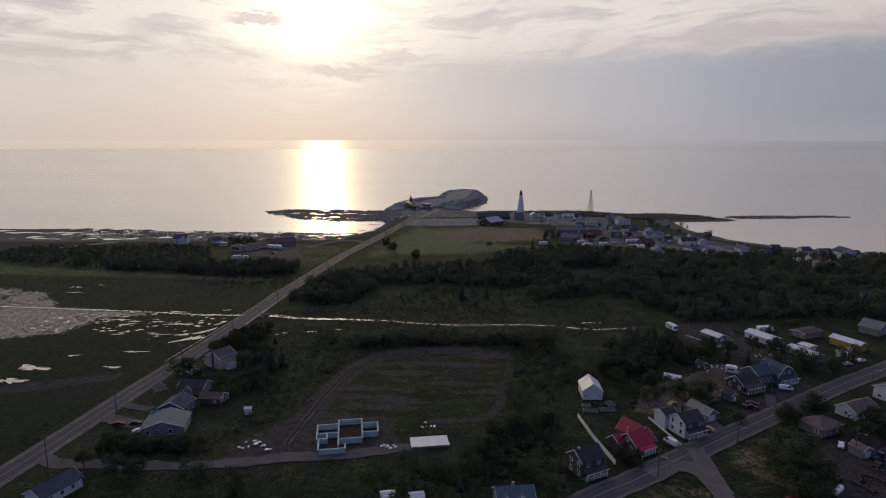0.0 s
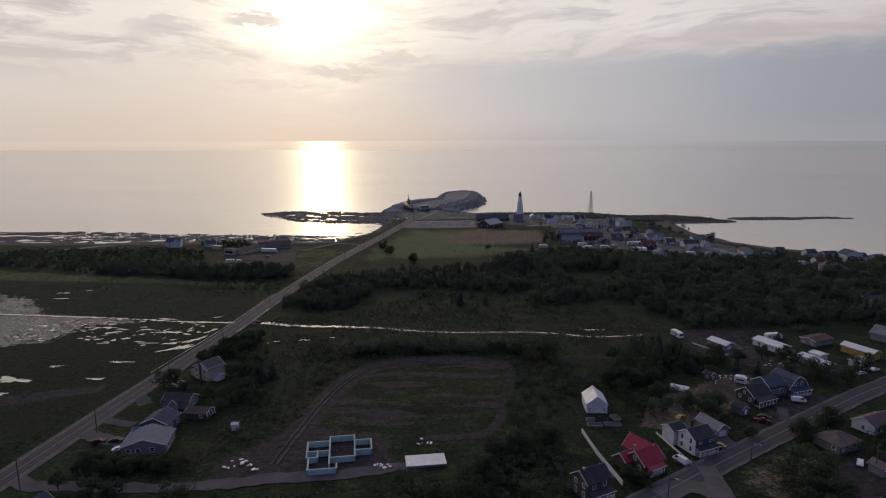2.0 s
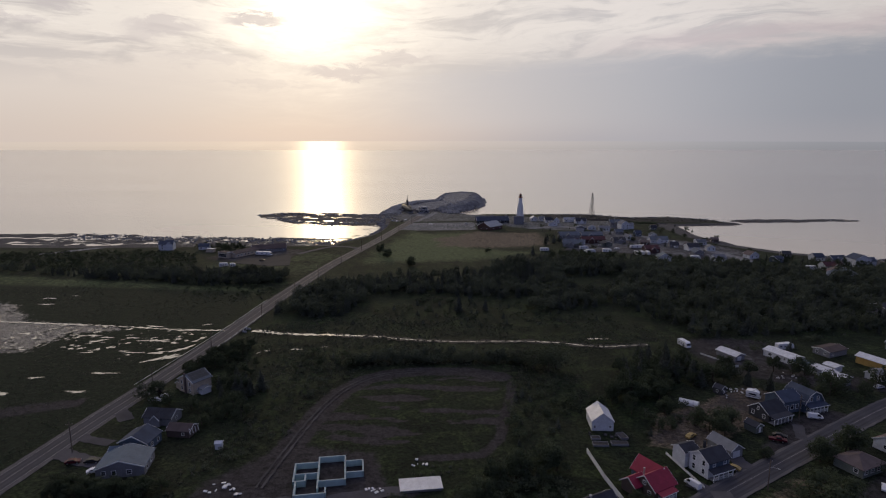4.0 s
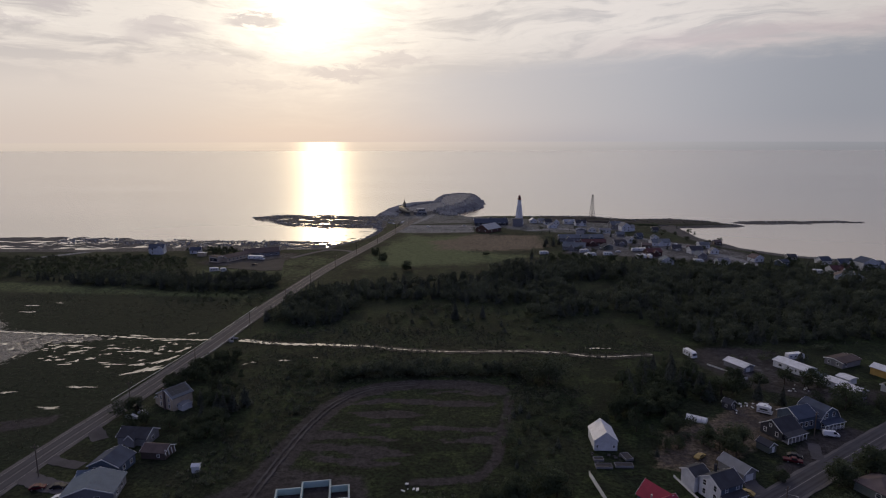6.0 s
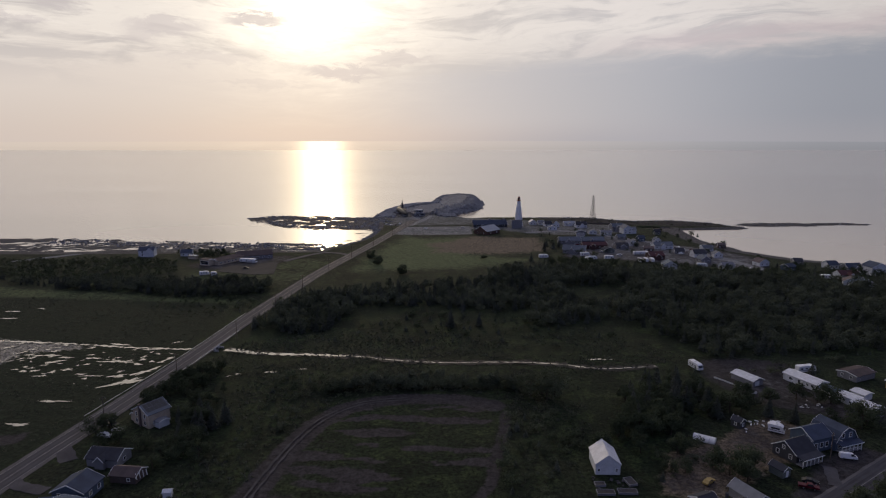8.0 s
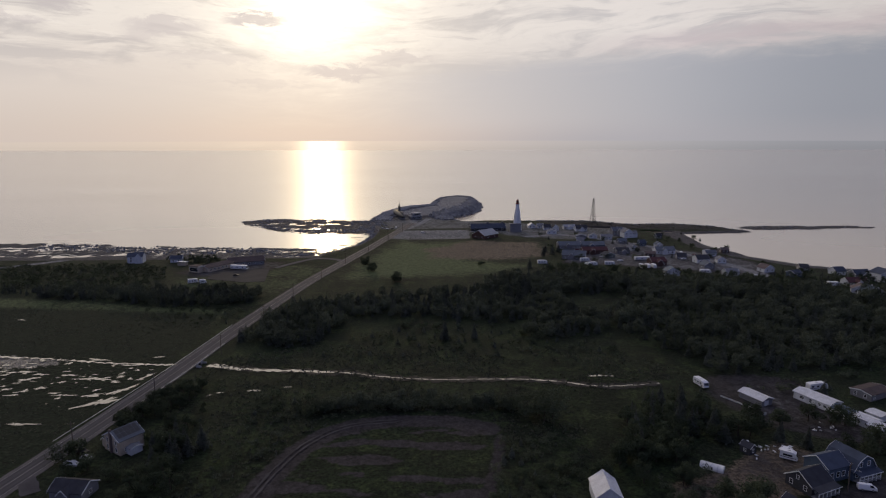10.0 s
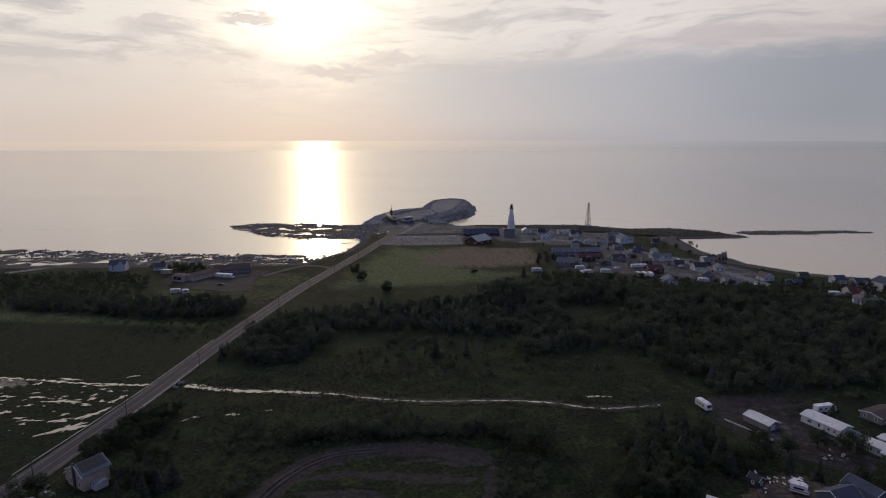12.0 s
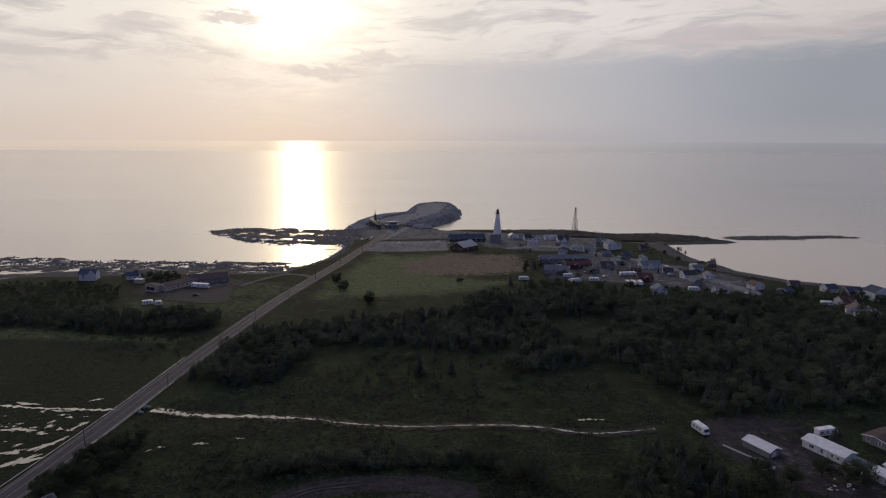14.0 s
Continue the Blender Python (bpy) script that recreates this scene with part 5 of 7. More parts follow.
h = house("house", 107.7, 209.2, 20, 9.0, 9.5, 3.4, 4.0, BLUE, R_BLUE, "large navy house with gambrel gable and white-columned porch", "y", "gambrel", wins=(("f", 2.9, 4.1, 1.0, 1.4), ("f", 6.1, 4.1, 1.0, 1.4), ("f", 1.6, 1.0, 1.2, 1.5), ("f", 7.4, 1.0, 1.2, 1.5), ("r", 2.6, 1.0, 1.0, 1.4), ("l", 2.0, 1.0, 1.0, 1.4)))
add_block(h, 8.4, 8.2, 4.6, 2.4, BLUE, R_BLUE, "x", x0=-8.2, y0=1.6)
for u in (-6.6, -4.2, -2.0):
    window_on(h, "f", u, 1.4, 1.2, 1.6, 9, 9).matrix_basis = pose(u, 1.6, 1.4)
window_on(h, "l", 3, 1.4, 1.0, 1.4, 9, 9).matrix_basis = pose(-8.2, 4.2, 1.6, 0, 0, -90)
porch(h, 0.0, 9.0, 2.2, 2.6, R_BLUE, 6)
door_on(h, "f", 4.5, 1.0, 2.1, 9, 9.5)
h = house("house", 100.6, 171.8, 24, 10.4, 8.6, 2.7, 2.0, GREEN, R_BROWN, "grey-green bungalow with a brown hipped roof", "x", "hip", wins=(("l", 2.0, 1.1, 1.2, 1.1), ("f", 1.6, 1.1, 1.3, 1.1), ("f", 4.4, 1.1, 1.3, 1.1), ("f", 7.3, 1.1, 1.1, 1.1)))
h = house("house", 117.0, 182.4, 24, 11.6, 7.4, 2.9, 2.1, WHITE, R_BROWN, "white bungalow with a dark brown gabled roof", wins=(("f", 2.4, 1.0, 1.2, 1.2), ("f", 6.2, 1.0, 1.2, 1.2), ("f", 10.4, 1.0, 1.2, 1.2), ("l", 3.6, 1.0, 1.0, 1.2)))
h = house("garage", 104.4, 160.6, 20, 4.2, 4.6, 2.4, 1.2, GREY, R_BROWN, "small garage with brown roof and white door", "y", category="garage", over=0.3)
door_on(h, "f", 2.1, 2.4, 2.0, 4.2, 4.8, WHITE, "white garage door", "garage_door")
h = house("house", 137.0, 194.0, 24, 10, 8, 4.4, 1.9, WHITE, R_RUST, "white house with a faded red roof", wins=(("l", 2.0, 2.6, 1.1, 1.2), ("l", 5.6, 0.8, 1.4, 1.0), ("f", 2.0, 2.6, 1.1, 1.2), ("f", 6.5, 2.6, 1.4, 1.2)))
# --- long sheds and trailers behind the street
h = house("mobile_home", 126.3, 249.2, 24, 7.0, 14.4, 2.7, 1.0, WHITE, R_WHITE, "long low white mobile home with a white metal roof", "y", wins=(("l", 1.8, 1.1, 1.0, 0.9), ("l", 3.8, 1.1, 0.9, 0.9), ("l", 7.4, 0.9, 0.9, 1.3), ("l", 11.0, 1.0, 1.6, 1.0)), category="mobile home")
door_on(h, "l", 6.2, 0.9, 2.0, 6.2, 12.6)
h = house("greenhouse", 128.8, 242.8, 24, 5.6, 7.0, 2.4, 1.1, PLASTIC, R_PALE, "pale plastic-sheeted shed joined to the mobile home", "y", category="shed")
door_on(h, "f", 1.0, 1.0, 1.9, 5, 6, DARKMETAL)
h = house("shed", 131.6, 236.8, 24, 5.2, 7.4, 2.6, 0.7, WHITE, R_WHITE, "white shed with a low-pitched metal roof", "y", wins=(("l", 2.2, 1.0, 0.8, 0.8), ("l", 4.6, 1.0, 0.8, 0.8)), category="shed")
h = house("shed", 137.2, 241.5, 24, 5.0, 5.0, 2.4, 0.5, WHITE, R_WHITE, "low white metal-roofed shed", "y", category="shed")
h = house("shed", 106.8, 253.2, 25, 5.8, 10.2, 2.3, 1.0, GREY, R_WHITE, "grey shed with a bright white metal roof", "y", category="shed")
door_on(h, "f", 2.5, 2.4, 1.9, 5.0, 8.8, WHITE)
h = house("house", 145.0, 257.0, 24, 12.0, 8.0, 2.6, 0.8, GREY, R_UMBER, "low grey house with a nearly flat brown roof", wins=(("l", 2.2, 1.0, 0.9, 1.1), ("l", 6.0, 1.0, 0.9, 1.1), ("f", 2.2, 1.0, 0.9, 1.1)))
h = house("workshop", 131.6, 228.6, 24, 5.6, 8.0, 3.4, 1.3, GREY, R_WHITE, "grey workshop with a white metal roof", "y", category="workshop")
h = house("workshop", 157.0, 241.5, 24, 5.6, 14, 3.2, 1.2, YELLOW, R_WHITE, "yellow-sided workshop with a white metal roof", "y", category="workshop")
h = house("house", 178.0, 261.0, 30, 10, 9, 3.4, 3.0, GREY, R_GREY, "grey gabled house with white trim", "y", wins=(("f", 2.4, 1.2, 1.0, 1.3), ("f", 6.5, 1.2, 1.0, 1.3), ("f", 4.4, 4.0, 1.0, 1.2)))
h = house("carport", 148.0, 233.0, 30, 7, 6, 2.6, 0.9, WHITE, R_GREY, "pale carport building with wide door openings", "x", wins=(("f", 1.6, 0.4, 1.4, 1.8), ("f", 3.6, 0.4, 1.4, 1.8), ("f", 5.6, 0.4, 1.4, 1.8)), category="carport")
# --- houses by the coast road
h = house("house", -93.8, 225.6, -32, 9.0, 8.2, 4.9, 2.4, CREAM, R_SLATE, "tan two-storey house with dark roof panels and chimney", "y", wins=(("f", 2.0, 3.3, 0.9, 1.3), ("f", 6.8, 3.3, 0.9, 1.3), ("f", 6.8, 0.9, 0.9, 1.3), ("f", 2.0, 0.9, 0.9, 1.3), ("r", 2.2, 0.9, 1.0, 1.2), ("r", 6.0, 1.0, 1.0, 1.2)))
add_block(h, 3.0, 3.4, 2.3, 1.1, CREAM, R_DARK, "y", x0=-3.05, y0=0.8, over=0.3)
add_block(h, 2.6, 4.0, 2.2, 0.5, WHITE, R_GREY, "x", x0=9.05, y0=2.0, over=0.2)
chimney(h, 4.5, -0.32, 0.0, 8.0, R_BROWN, 0.6)
for i in range(5):
    for s in (0, 1):
        panel = part("roof_panel", boxed(0, 0, 0, 1.9, 1.42, 0.05), DARKMETAL, h, "dark glossy roof panel")
        panel.matrix_basis = pose(4.75 + 0.02 + s * 1.98 * math.cos(radians(28)), 0.5 + i * 1.5, 7.40 - s * 1.98 * math.sin(radians(28)), 0, 28, 0)
h = house("garage", -93.6, 200.6, -7, 10.0, 7.0, 2.7, 1.9, GREY, R_DARK, "long garage with a charcoal roof and white gable trim", wins=(("r", 3.6, 1.0, 1.0, 1.0),), category="garage")
add_block(h, 3.0, 3.6, 2.6, 1.5, GREY, R_DARK, "y", x0=3.4, y0=-1.2, over=0.3)
h = house("house", -92.6, 184.8, -5, 9.4, 8.2, 3.0, 2.2, BLUE, R_BLUE, "slate-blue house with white-trimmed gable", "y", wins=(("f", 2.0, 0.9, 0.8, 1.6), ("f", 6.8, 1.0, 1.7, 1.2), ("r", 2.6, 1.0, 1.1, 1.2), ("r", 6.2, 1.0, 1.1, 1.2)))
h = house("house", -91.2, 170.8, 10, 13.4, 10.2, 2.9, 2.2, GREY, R_PALE, "dark grey bungalow with a pale blue metal roof", "y", wins=(("f", 2.2, 1.0, 1.1, 1.2), ("f", 5.0, 1.0, 1.1, 1.2), ("f", 9.2, 1.0, 1.3, 1.2), ("r", 2.6, 1.0, 1.3, 1.2), ("r", 6.6, 1.0, 1.3, 1.2)))
add_block(h, 6.4, 5.0, 2.7, 1.5, GREY, R_PALE, "x", x0=0.6, y0=9.0)
h = house("house", -102.6, 139.6, -22, 6.8, 11.6, 2.8, 2.0, WHITE, R_BLUE, "long white bungalow with a dark blue roof", "y", wins=(("r", 2.4, 1.0, 1.1, 1.1), ("r", 5.6, 1.0, 1.1, 1.1), ("r", 8.8, 1.0, 1.1, 1.1), ("f", 2.0, 1.0, 1.2, 1.2)))
h = house("shed", -66.8, 185.6, 8, 2.2, 2.0, 1.9, 0.5, WHITE, R_WHITE, "tiny white garden shed on a mown lawn", "x", category="shed", over=0.12)
h = house("house", 6.6, 134.4, 6, 9.6, 8.6, 3.4, 3.0, GREY, R_PALE, "grey house with pale metal roof and two dormers", "x", wins=(("f", 2.2, 1.0, 1.0, 1.3), ("f", 6.4, 1.0, 1.0, 1.3)))
for u in (1.4, 5.4):
    add_block(h, 1.8, 2.6, 4.9, 0.8, GREY, R_PALE, "y", over=0.2, x0=u, y0=0.6)
chimney(h, 4.4, 4.0, 5.8, 7.6)
for x, y in ((-20.0, 139.5), (-13.2, 139.0)):
    house("shed", x, y, 12, 3.6, 3.0, 2.0, 0.6, WHITE, R_WHITE, "small white-roofed shed among tangled scrub", "x", category="shed", over=0.2)

# --- building site: foam-formed foundation and roofed store
site = empty("house_foundation", pose(-39.4 * PACE, 161.6 * PACE, 0, 0, 0, 9), "unfinished house foundation of pale green foam-form walls", "foundation")
PLAN = [(0.0, 0.0, 8.4, 0.0), (0.0, 0.0, 0.0, 7.0), (8.4, 0.0, 8.4, 2.6), (-0.7, 7.0, 2.6, 7.0), (-0.7, 7.0, -0.7, 16.7), (-0.7, 16.7, 6.2, 16.7), (6.2, 2.6, 6.2, 19.4), (6.2, 19.4, 13.9, 19.4), (13.9, 19.4, 13.9, 6.2), (6.2, 6.2, 13.9, 6.2), (13.9, 16.1, 19.1, 16.1), (19.1, 16.1, 19.1, 9.7), (13.9, 9.7, 19.1, 9.7), (2.6, 7.0, 2.6, 10.6), (-0.7, 10.6, 6.2, 10.6)]
for k, (ax, ay, bx, by) in enumerate(PLAN):
    t = 0.22
    high = 1.75 + 0.004 * k
    part("foundation_wall", boxed(min(ax, bx) - t, min(ay, by) - t, -0.1, max(ax, bx) + t, max(ay, by) + t, high), FOAM, site)
    part("concrete_core", boxed(min(ax, bx) - 0.09, min(ay, by) - 0.09, high, max(ax, bx) + 0.09, max(ay, by) + 0.09, high + 0.01), CONCRETE, site)
h = house("storage_shelter", -14.4, 165.0, 8, 11.6, 6.2, 0.45, 0.12, GREY, R_WHITE, "low site shelter with a flat white roof", "x", "flat", category="shelter", over=0.2)

# ---------------------------------------------------------------- vehicles
def rounded(profile, half, waist):
    """A car-like shell: a side profile drawn across, narrower above the waist."""
    bm = bmesh.new()
    rows = []
    for y, tight in ((-half, 0.94), (-half * 0.86, 1.0), (half * 0.86, 1.0), (half, 0.94)):
        row = []
        for x, z in profile:
            lean = 1 - 0.22 * max(0, (z - waist)) / 0.7
            row.append(bm.verts.new((x * (0.985 if abs(y) == half else 1), y * lean, z if tight == 1 else waist + (z - waist) * 0.93)))
        rows.append(row)
    n = len(profile)
    for a, b in zip(rows, rows[1:]):
        for i in range(n):
            j = (i + 1) % n
            bm.faces.new((a[i], a[j], b[j], b[i]))
    bm.faces.new(rows[0])
    bm.faces.new(rows[-1][::-1])
    bmesh.ops.recalc_face_normals(bm, faces=bm.faces)
    return bm


PAINTS = {}


def car(x, y, turn, colour, label, kind="car", group="parked cars"):
    if colour not in PAINTS:
        PAINTS[colour] = car_paint("car_paint", colour)
    paint = PAINTS[colour]
    top = empty(kind, pose(x * PACE, y * PACE, -0.02, 0, 0, turn), label, kind.replace("_", " "), group)
    if kind == "van":
        body = [(-2.4, 0.35), (-2.45, 1.0), (-2.35, 1.95), (1.2, 1.98), (1.9, 1.2), (2.45, 1.0), (2.5, 0.4)]
        glass = [(1.24, 1.9), (1.86, 1.24), (0.6, 1.24), (0.5, 1.9)]
    elif kind == "pickup_truck":
        body = [(-2.7, 0.45), (-2.7, 1.05), (-0.6, 1.05), (-0.45, 1.7), (0.75, 1.72), (1.3, 1.1), (2.6, 1.02), (2.7, 0.5)]
        glass = [(-0.35, 1.62), (0.72, 1.64), (1.14, 1.14), (-0.5, 1.14)]
    else:
        body = [(-2.15, 0.35), (-2.2, 0.85), (-1.75, 0.98), (-1.1, 1.42), (0.35, 1.45), (1.05, 0.98), (2.05, 0.85), (2.15, 0.38)]
        glass = [(-1.5, 1.0), (-1.0, 1.38), (0.3, 1.41), (0.92, 1.0)]
    part("body", rounded(body, 0.87, 0.95), paint, top)
    part("side_glass", prism(glass, -0.835, 0.835), GLASS, top, "dark tinted windows")
    bm = bmesh.new()
    for s in (-0.6, 0.6):
        box(bm, 2.13 if kind == "car" else 2.45, s - 0.15, 0.62, (2.13 if kind == "car" else 2.45) + 0.06, s + 0.15, 0.78)
    part("headlight", bm, TRIM, top)
    for wx in (-1.35, 1.35):
        for wy in (-0.8, 0.8):
            wheel = part("wheel", tube(bmesh.new(), (wx, wy - 0.1, 0.33), (wx, wy + 0.1, 0.33), 0.33, 0.33, 14), RUBBER, top)
            part("rim", tube(bmesh.new(), (wx, wy + (0.1 if wy > 0 else -0.1), 0.33), (wx, wy + (0.115 if wy > 0 else -0.115), 0.33), 0.2, 0.2, 10), STEEL, wheel)
    return top


RED, DARK, PALE, SILVER, GOLD, NAVY = (0.07, 0.004, 0.013), (0.02, 0.02, 0.024), (0.72, 0.72, 0.72), (0.40, 0.41, 0.43), (0.30, 0.22, 0.08), (0.03, 0.06, 0.16)
car(-101.4, 178.4, 15, RED, "small red car parked on a gravel drive")
car(-96.6, 178.8, 12, DARK, "black car parked on a gravel drive")
car(-93.2, 174.0, 30, PALE, "white car parked beside a bungalow")
car(56.9, 168.3, 118, PALE, "white van parked by the red-roofed house", "van")
car(70.3, 176.2, 140, GOLD, "yellow car parked beside the white house")
car(66.2, 193.2, 38, GOLD, "yellow car parked on bare earth")
car(108.6, 205.2, -15, PALE, "white van parked before the navy house", "van")
car(89.8, 191.0, -25, RED, "dark red pickup truck by the shed", "pickup_truck")
car(91.6, 193.4, -25, DARK, "dark car beside the porch")
car(103.0, 167.2, 55, PALE, "white car parked behind a bungalow")
car(144.0, 228.0, 20, SILVER, "silver car parked by the carport")
car(151.0, 231.5, 20, PALE, "white car parked by the carport")
car(-99.0, 223.2, -20, DARK, "dark pickup truck beside the tan house", "pickup_truck")
car(-95.4, 219.6, -15, SILVER, "silver car beside the tan house")
car(-97.6, 216.4, -15, SILVER, "pale pickup truck under the trees", "pickup_truck")
car(99.0, 224.6, 20, PALE, "white car in a dirt yard")
for x, y, a, c in ((-53, 647, 70, PALE), (-48, 648, 70, DARK), (-45, 657, 70, PALE), (-18, 625, 0, PALE), (17, 631, 0, SILVER), (200, 444, 0, PALE), (196, 446, 10, DARK), (-58, 652, 60, SILVER), (-131, 446, 0, DARK), (72, 486, 0, PALE), (102, 482, 10, PALE), (120, 485, 0, PALE), (140, 472, 0, PALE), (158, 520, 30, SILVER), (128, 540, 0, DARK)):
    car(x, y, a, c, "parked car on gravel near the point", group="far parked cars")


def camper(x, y, turn, long, label, name="motorhome", wide=2.4, high=3.0):
    """A motorhome or caravan: rounded white shell with windows, stripe, awning box and wheels."""
    top = empty(name, pose(x * PACE, y * PACE, -0.05, 0, 0, turn), label, "camper", "campers")
    half = wide / 2
    shell = [(0, 0.45), (0, high - 0.3), (0.3, high), (long - 1.4, high), (long - 0.5, high - 0.5), (long - 0.1, 1.3), (long, 0.9), (long, 0.5)]
    part("shell", prism(shell, -half, half), PAINTS.setdefault(PALE, car_paint("car_paint", PALE)), top)
    part("windscreen", prism([(long - 0.47, high - 0.55), (long - 0.08, 1.4), (long - 0.05, 1.45), (long - 0.42, high - 0.5)], -half * 0.85, half * 0.85), GLASS, top)
    for k in range(3):
        u = 0.9 + k * (long - 3.0) / 2.4
        for s in (-1, 1):
            part("side_window", boxed(u, s * half - 0.02, 1.5, u + 1.0, s * half + 0.02, 2.1), GLASS, top)
    for s in (-1, 1):
        part("stripe", boxed(0.1, s * half - 0.012, 1.0, long - 0.3, s * half + 0.012, 1.18), DARKMETAL, top)
    part("roof_unit", boxed(long * 0.4, -0.4, high, long * 0.4 + 0.9, 0.4, high + 0.25, 0.05), PLASTIC, top)
    for wx in (1.4, long - 1.5):
        for wy in (-half + 0.15, half - 0.15):
            part("wheel", tube(bmesh.new(), (wx, wy - 0.12, 0.42), (wx, wy + 0.12, 0.42), 0.42, 0.42, 12), RUBBER, top)


camper(93.2, 273.4, -76, 7.2, "white motorhome parked at the wood's edge")
camper(129.6, 266.6, 12, 8.6, "long white motorhome behind the mobile home")
camper(-141.5, 467.8, -14, 14.0, "long white trailer beside the motel", "trailer", 3.0, 3.2)
camper(-153.5, 425.6, 24, 7.0, "white boat trailer parked on grass", "trailer")
camper(-146.0, 424.6, 22, 4.6, "white caravan parked on grass", "caravan")

# ---------------------------------------------------------------- poles, rails, fences
def utility_pole(x, y, turn, high=10.5, lamp=False):
    top = empty("utility_pole", pose(x * PACE, y * PACE, -0.3, 0, 0, turn), "weathered wooden utility pole beside the road", "utility pole", "utility poles")
    part("pole", tube(bmesh.new(), (0, 0, 0), (0, 0, high), 0.19, 0.12, 9), POLE, top)
    part("crossarm", boxed(-1.1, -0.06, high - 0.9, 1.1, 0.06, high - 0.78), POLE, top)
    for s in (-0.95, 0.0, 0.95):
        part("insulator", tube(bmesh.new(), (s, 0, high - 0.78), (s, 0, high - 0.55), 0.06, 0.04, 6), STEEL, top)
    if lamp:
        part("lamp_arm", tube(bmesh.new(), (0, 0, high - 2.2), (0, -2.2, high - 1.7), 0.04, 0.04, 6), STEEL, top)
        part("lamp_head", boxed(-0.15, -2.8, high - 1.78, 0.15, -2.1, high - 1.62, 0.03), STEEL, top)


for x, y in ((-107.6, 155.4), (-105.0, 184.0), (-102.0, 224.4), (-96.5, 262), (-88.3, 302), (-83.5, 345), (-80.5, 390), (-74.5, 437), (-67.0, 484), (-57, 532), (-46, 580), (-37, 628)):
    utility_pole(x, y, 12)
for x, y in ((47.4, 151.0), (74.4, 166.8), (103.4, 204.5), (139, 208), (104, 163), (16, 130)):
    utility_pole(x, y, 34, 9.5, True)


def guard_rail(points, off):
    line = smooth_line(points, 2.5)
    top = empty("guard_rail", Matrix(), "galvanised steel guard rail along the coast road", "guard rail", "guard rails")
    n = len(line)
    pts = []
    for i, q in enumerate(line):
        d = (line[min(i + 1, n - 1)] - line[max(i - 1, 0)]).normalized()
        pts.append(q + Vector((d.y, -d.x, 0)) * off)
        if i % 2 == 0:
            e = pts[-1]
            part("post", boxed(e.x - 0.07, e.y - 0.07, -0.2, e.x + 0.07, e.y + 0.07, 0.75), POLE, top)
    for a, b in zip(pts, pts[1:]):
        part("beam", tube(bmesh.new(), (a.x, a.y, 0.62), (b.x, b.y, 0.62), 0.14, 0.14, 6), STEEL, top)


guard_rail([(-106.5, 228), (-99, 280), (-93, 340)], -4.9)
guard_rail([(-101.5, 262), (-99, 280), (-95.5, 315)], 4.9)


def board_fence(points, high, mat, label):
    top = empty("board_fence", Matrix(), label, "fence", "fences")
    points = metres(points)
    for (ax, ay), (bx, by) in zip(points, points[1:]):
        a, b = Vector((ax, ay, 0)), Vector((bx, by, 0))
        d = (b - a).normalized()
        n = int((b - a).length / 0.5)
        for k in range(n):
            q = a + d * (k * 0.5)
            ob = part("board", boxed(0, -0.02, -0.1, 0.46, 0.02, high + 0.05 * math.sin(k * 1.7)), mat, top)
            ob.matrix_basis = pose(q.x, q.y, 0, 0, 0, math.degrees(math.atan2(d.y, d.x)))


board_fence([(34.6, 184.6), (36.0, 171.6), (38.6, 157.0)], 1.6, TRIM, "tall white board fence between two house lots")
board_fence([(55.8, 184.0), (59.4, 167.0)], 0.7, TRIM, "low white fence beside a drive")
board_fence([(97.0, 261.5), (103.0, 252.0)], 0.5, PLASTIC, "leaning white fence at the lot's edge")
board_fence([(100.5, 246.0), (105.5, 247.5)], 1.0, PLASTIC, "short white fence by the shed")


def hoop_tunnel(x, y, turn, long, r):
    top = empty("hoop_greenhouse", pose(x * PACE, y * PACE, -0.05, 0, 0, turn), "white plastic-covered hoop greenhouse among trees", "greenhouse")
    bm = bmesh.new()
    n, rows = 12, []
    for k in range(9):
        u = long * k / 8
        rows.append([bm.verts.new((u, r * math.cos(math.pi * i / n), (r - (0.05 if k % 2 else 0)) * math.sin(math.pi * i / n) * 0.95)) for i in range(n + 1)])
    for a, b in zip(rows, rows[1:]):
        for i in range(n):
            bm.faces.new((a[i], a[i + 1], b[i + 1], b[i]))
    bm.faces.new(rows[0])
    bm.faces.new(rows[-1][::-1])
    part("plastic_cover", bm, PLASTIC, top)
    for k in range(0, 9, 2):
        u = long * k / 8
        bm = bmesh.new()
        for i in range(n):
            a, b = math.pi * i / n, math.pi * (i + 1) / n
            tube(bm, (u, (r + 0.04) * math.cos(a), (r + 0.04) * math.sin(a) * 0.95), (u, (r + 0.04) * math.cos(b), (r + 0.04) * math.sin(b) * 0.95), 0.05, 0.05, 5)
        part("hoop", bm, STEEL, top)


hoop_tunnel(71.9, 217.0, -33, 6.8, 1.7)

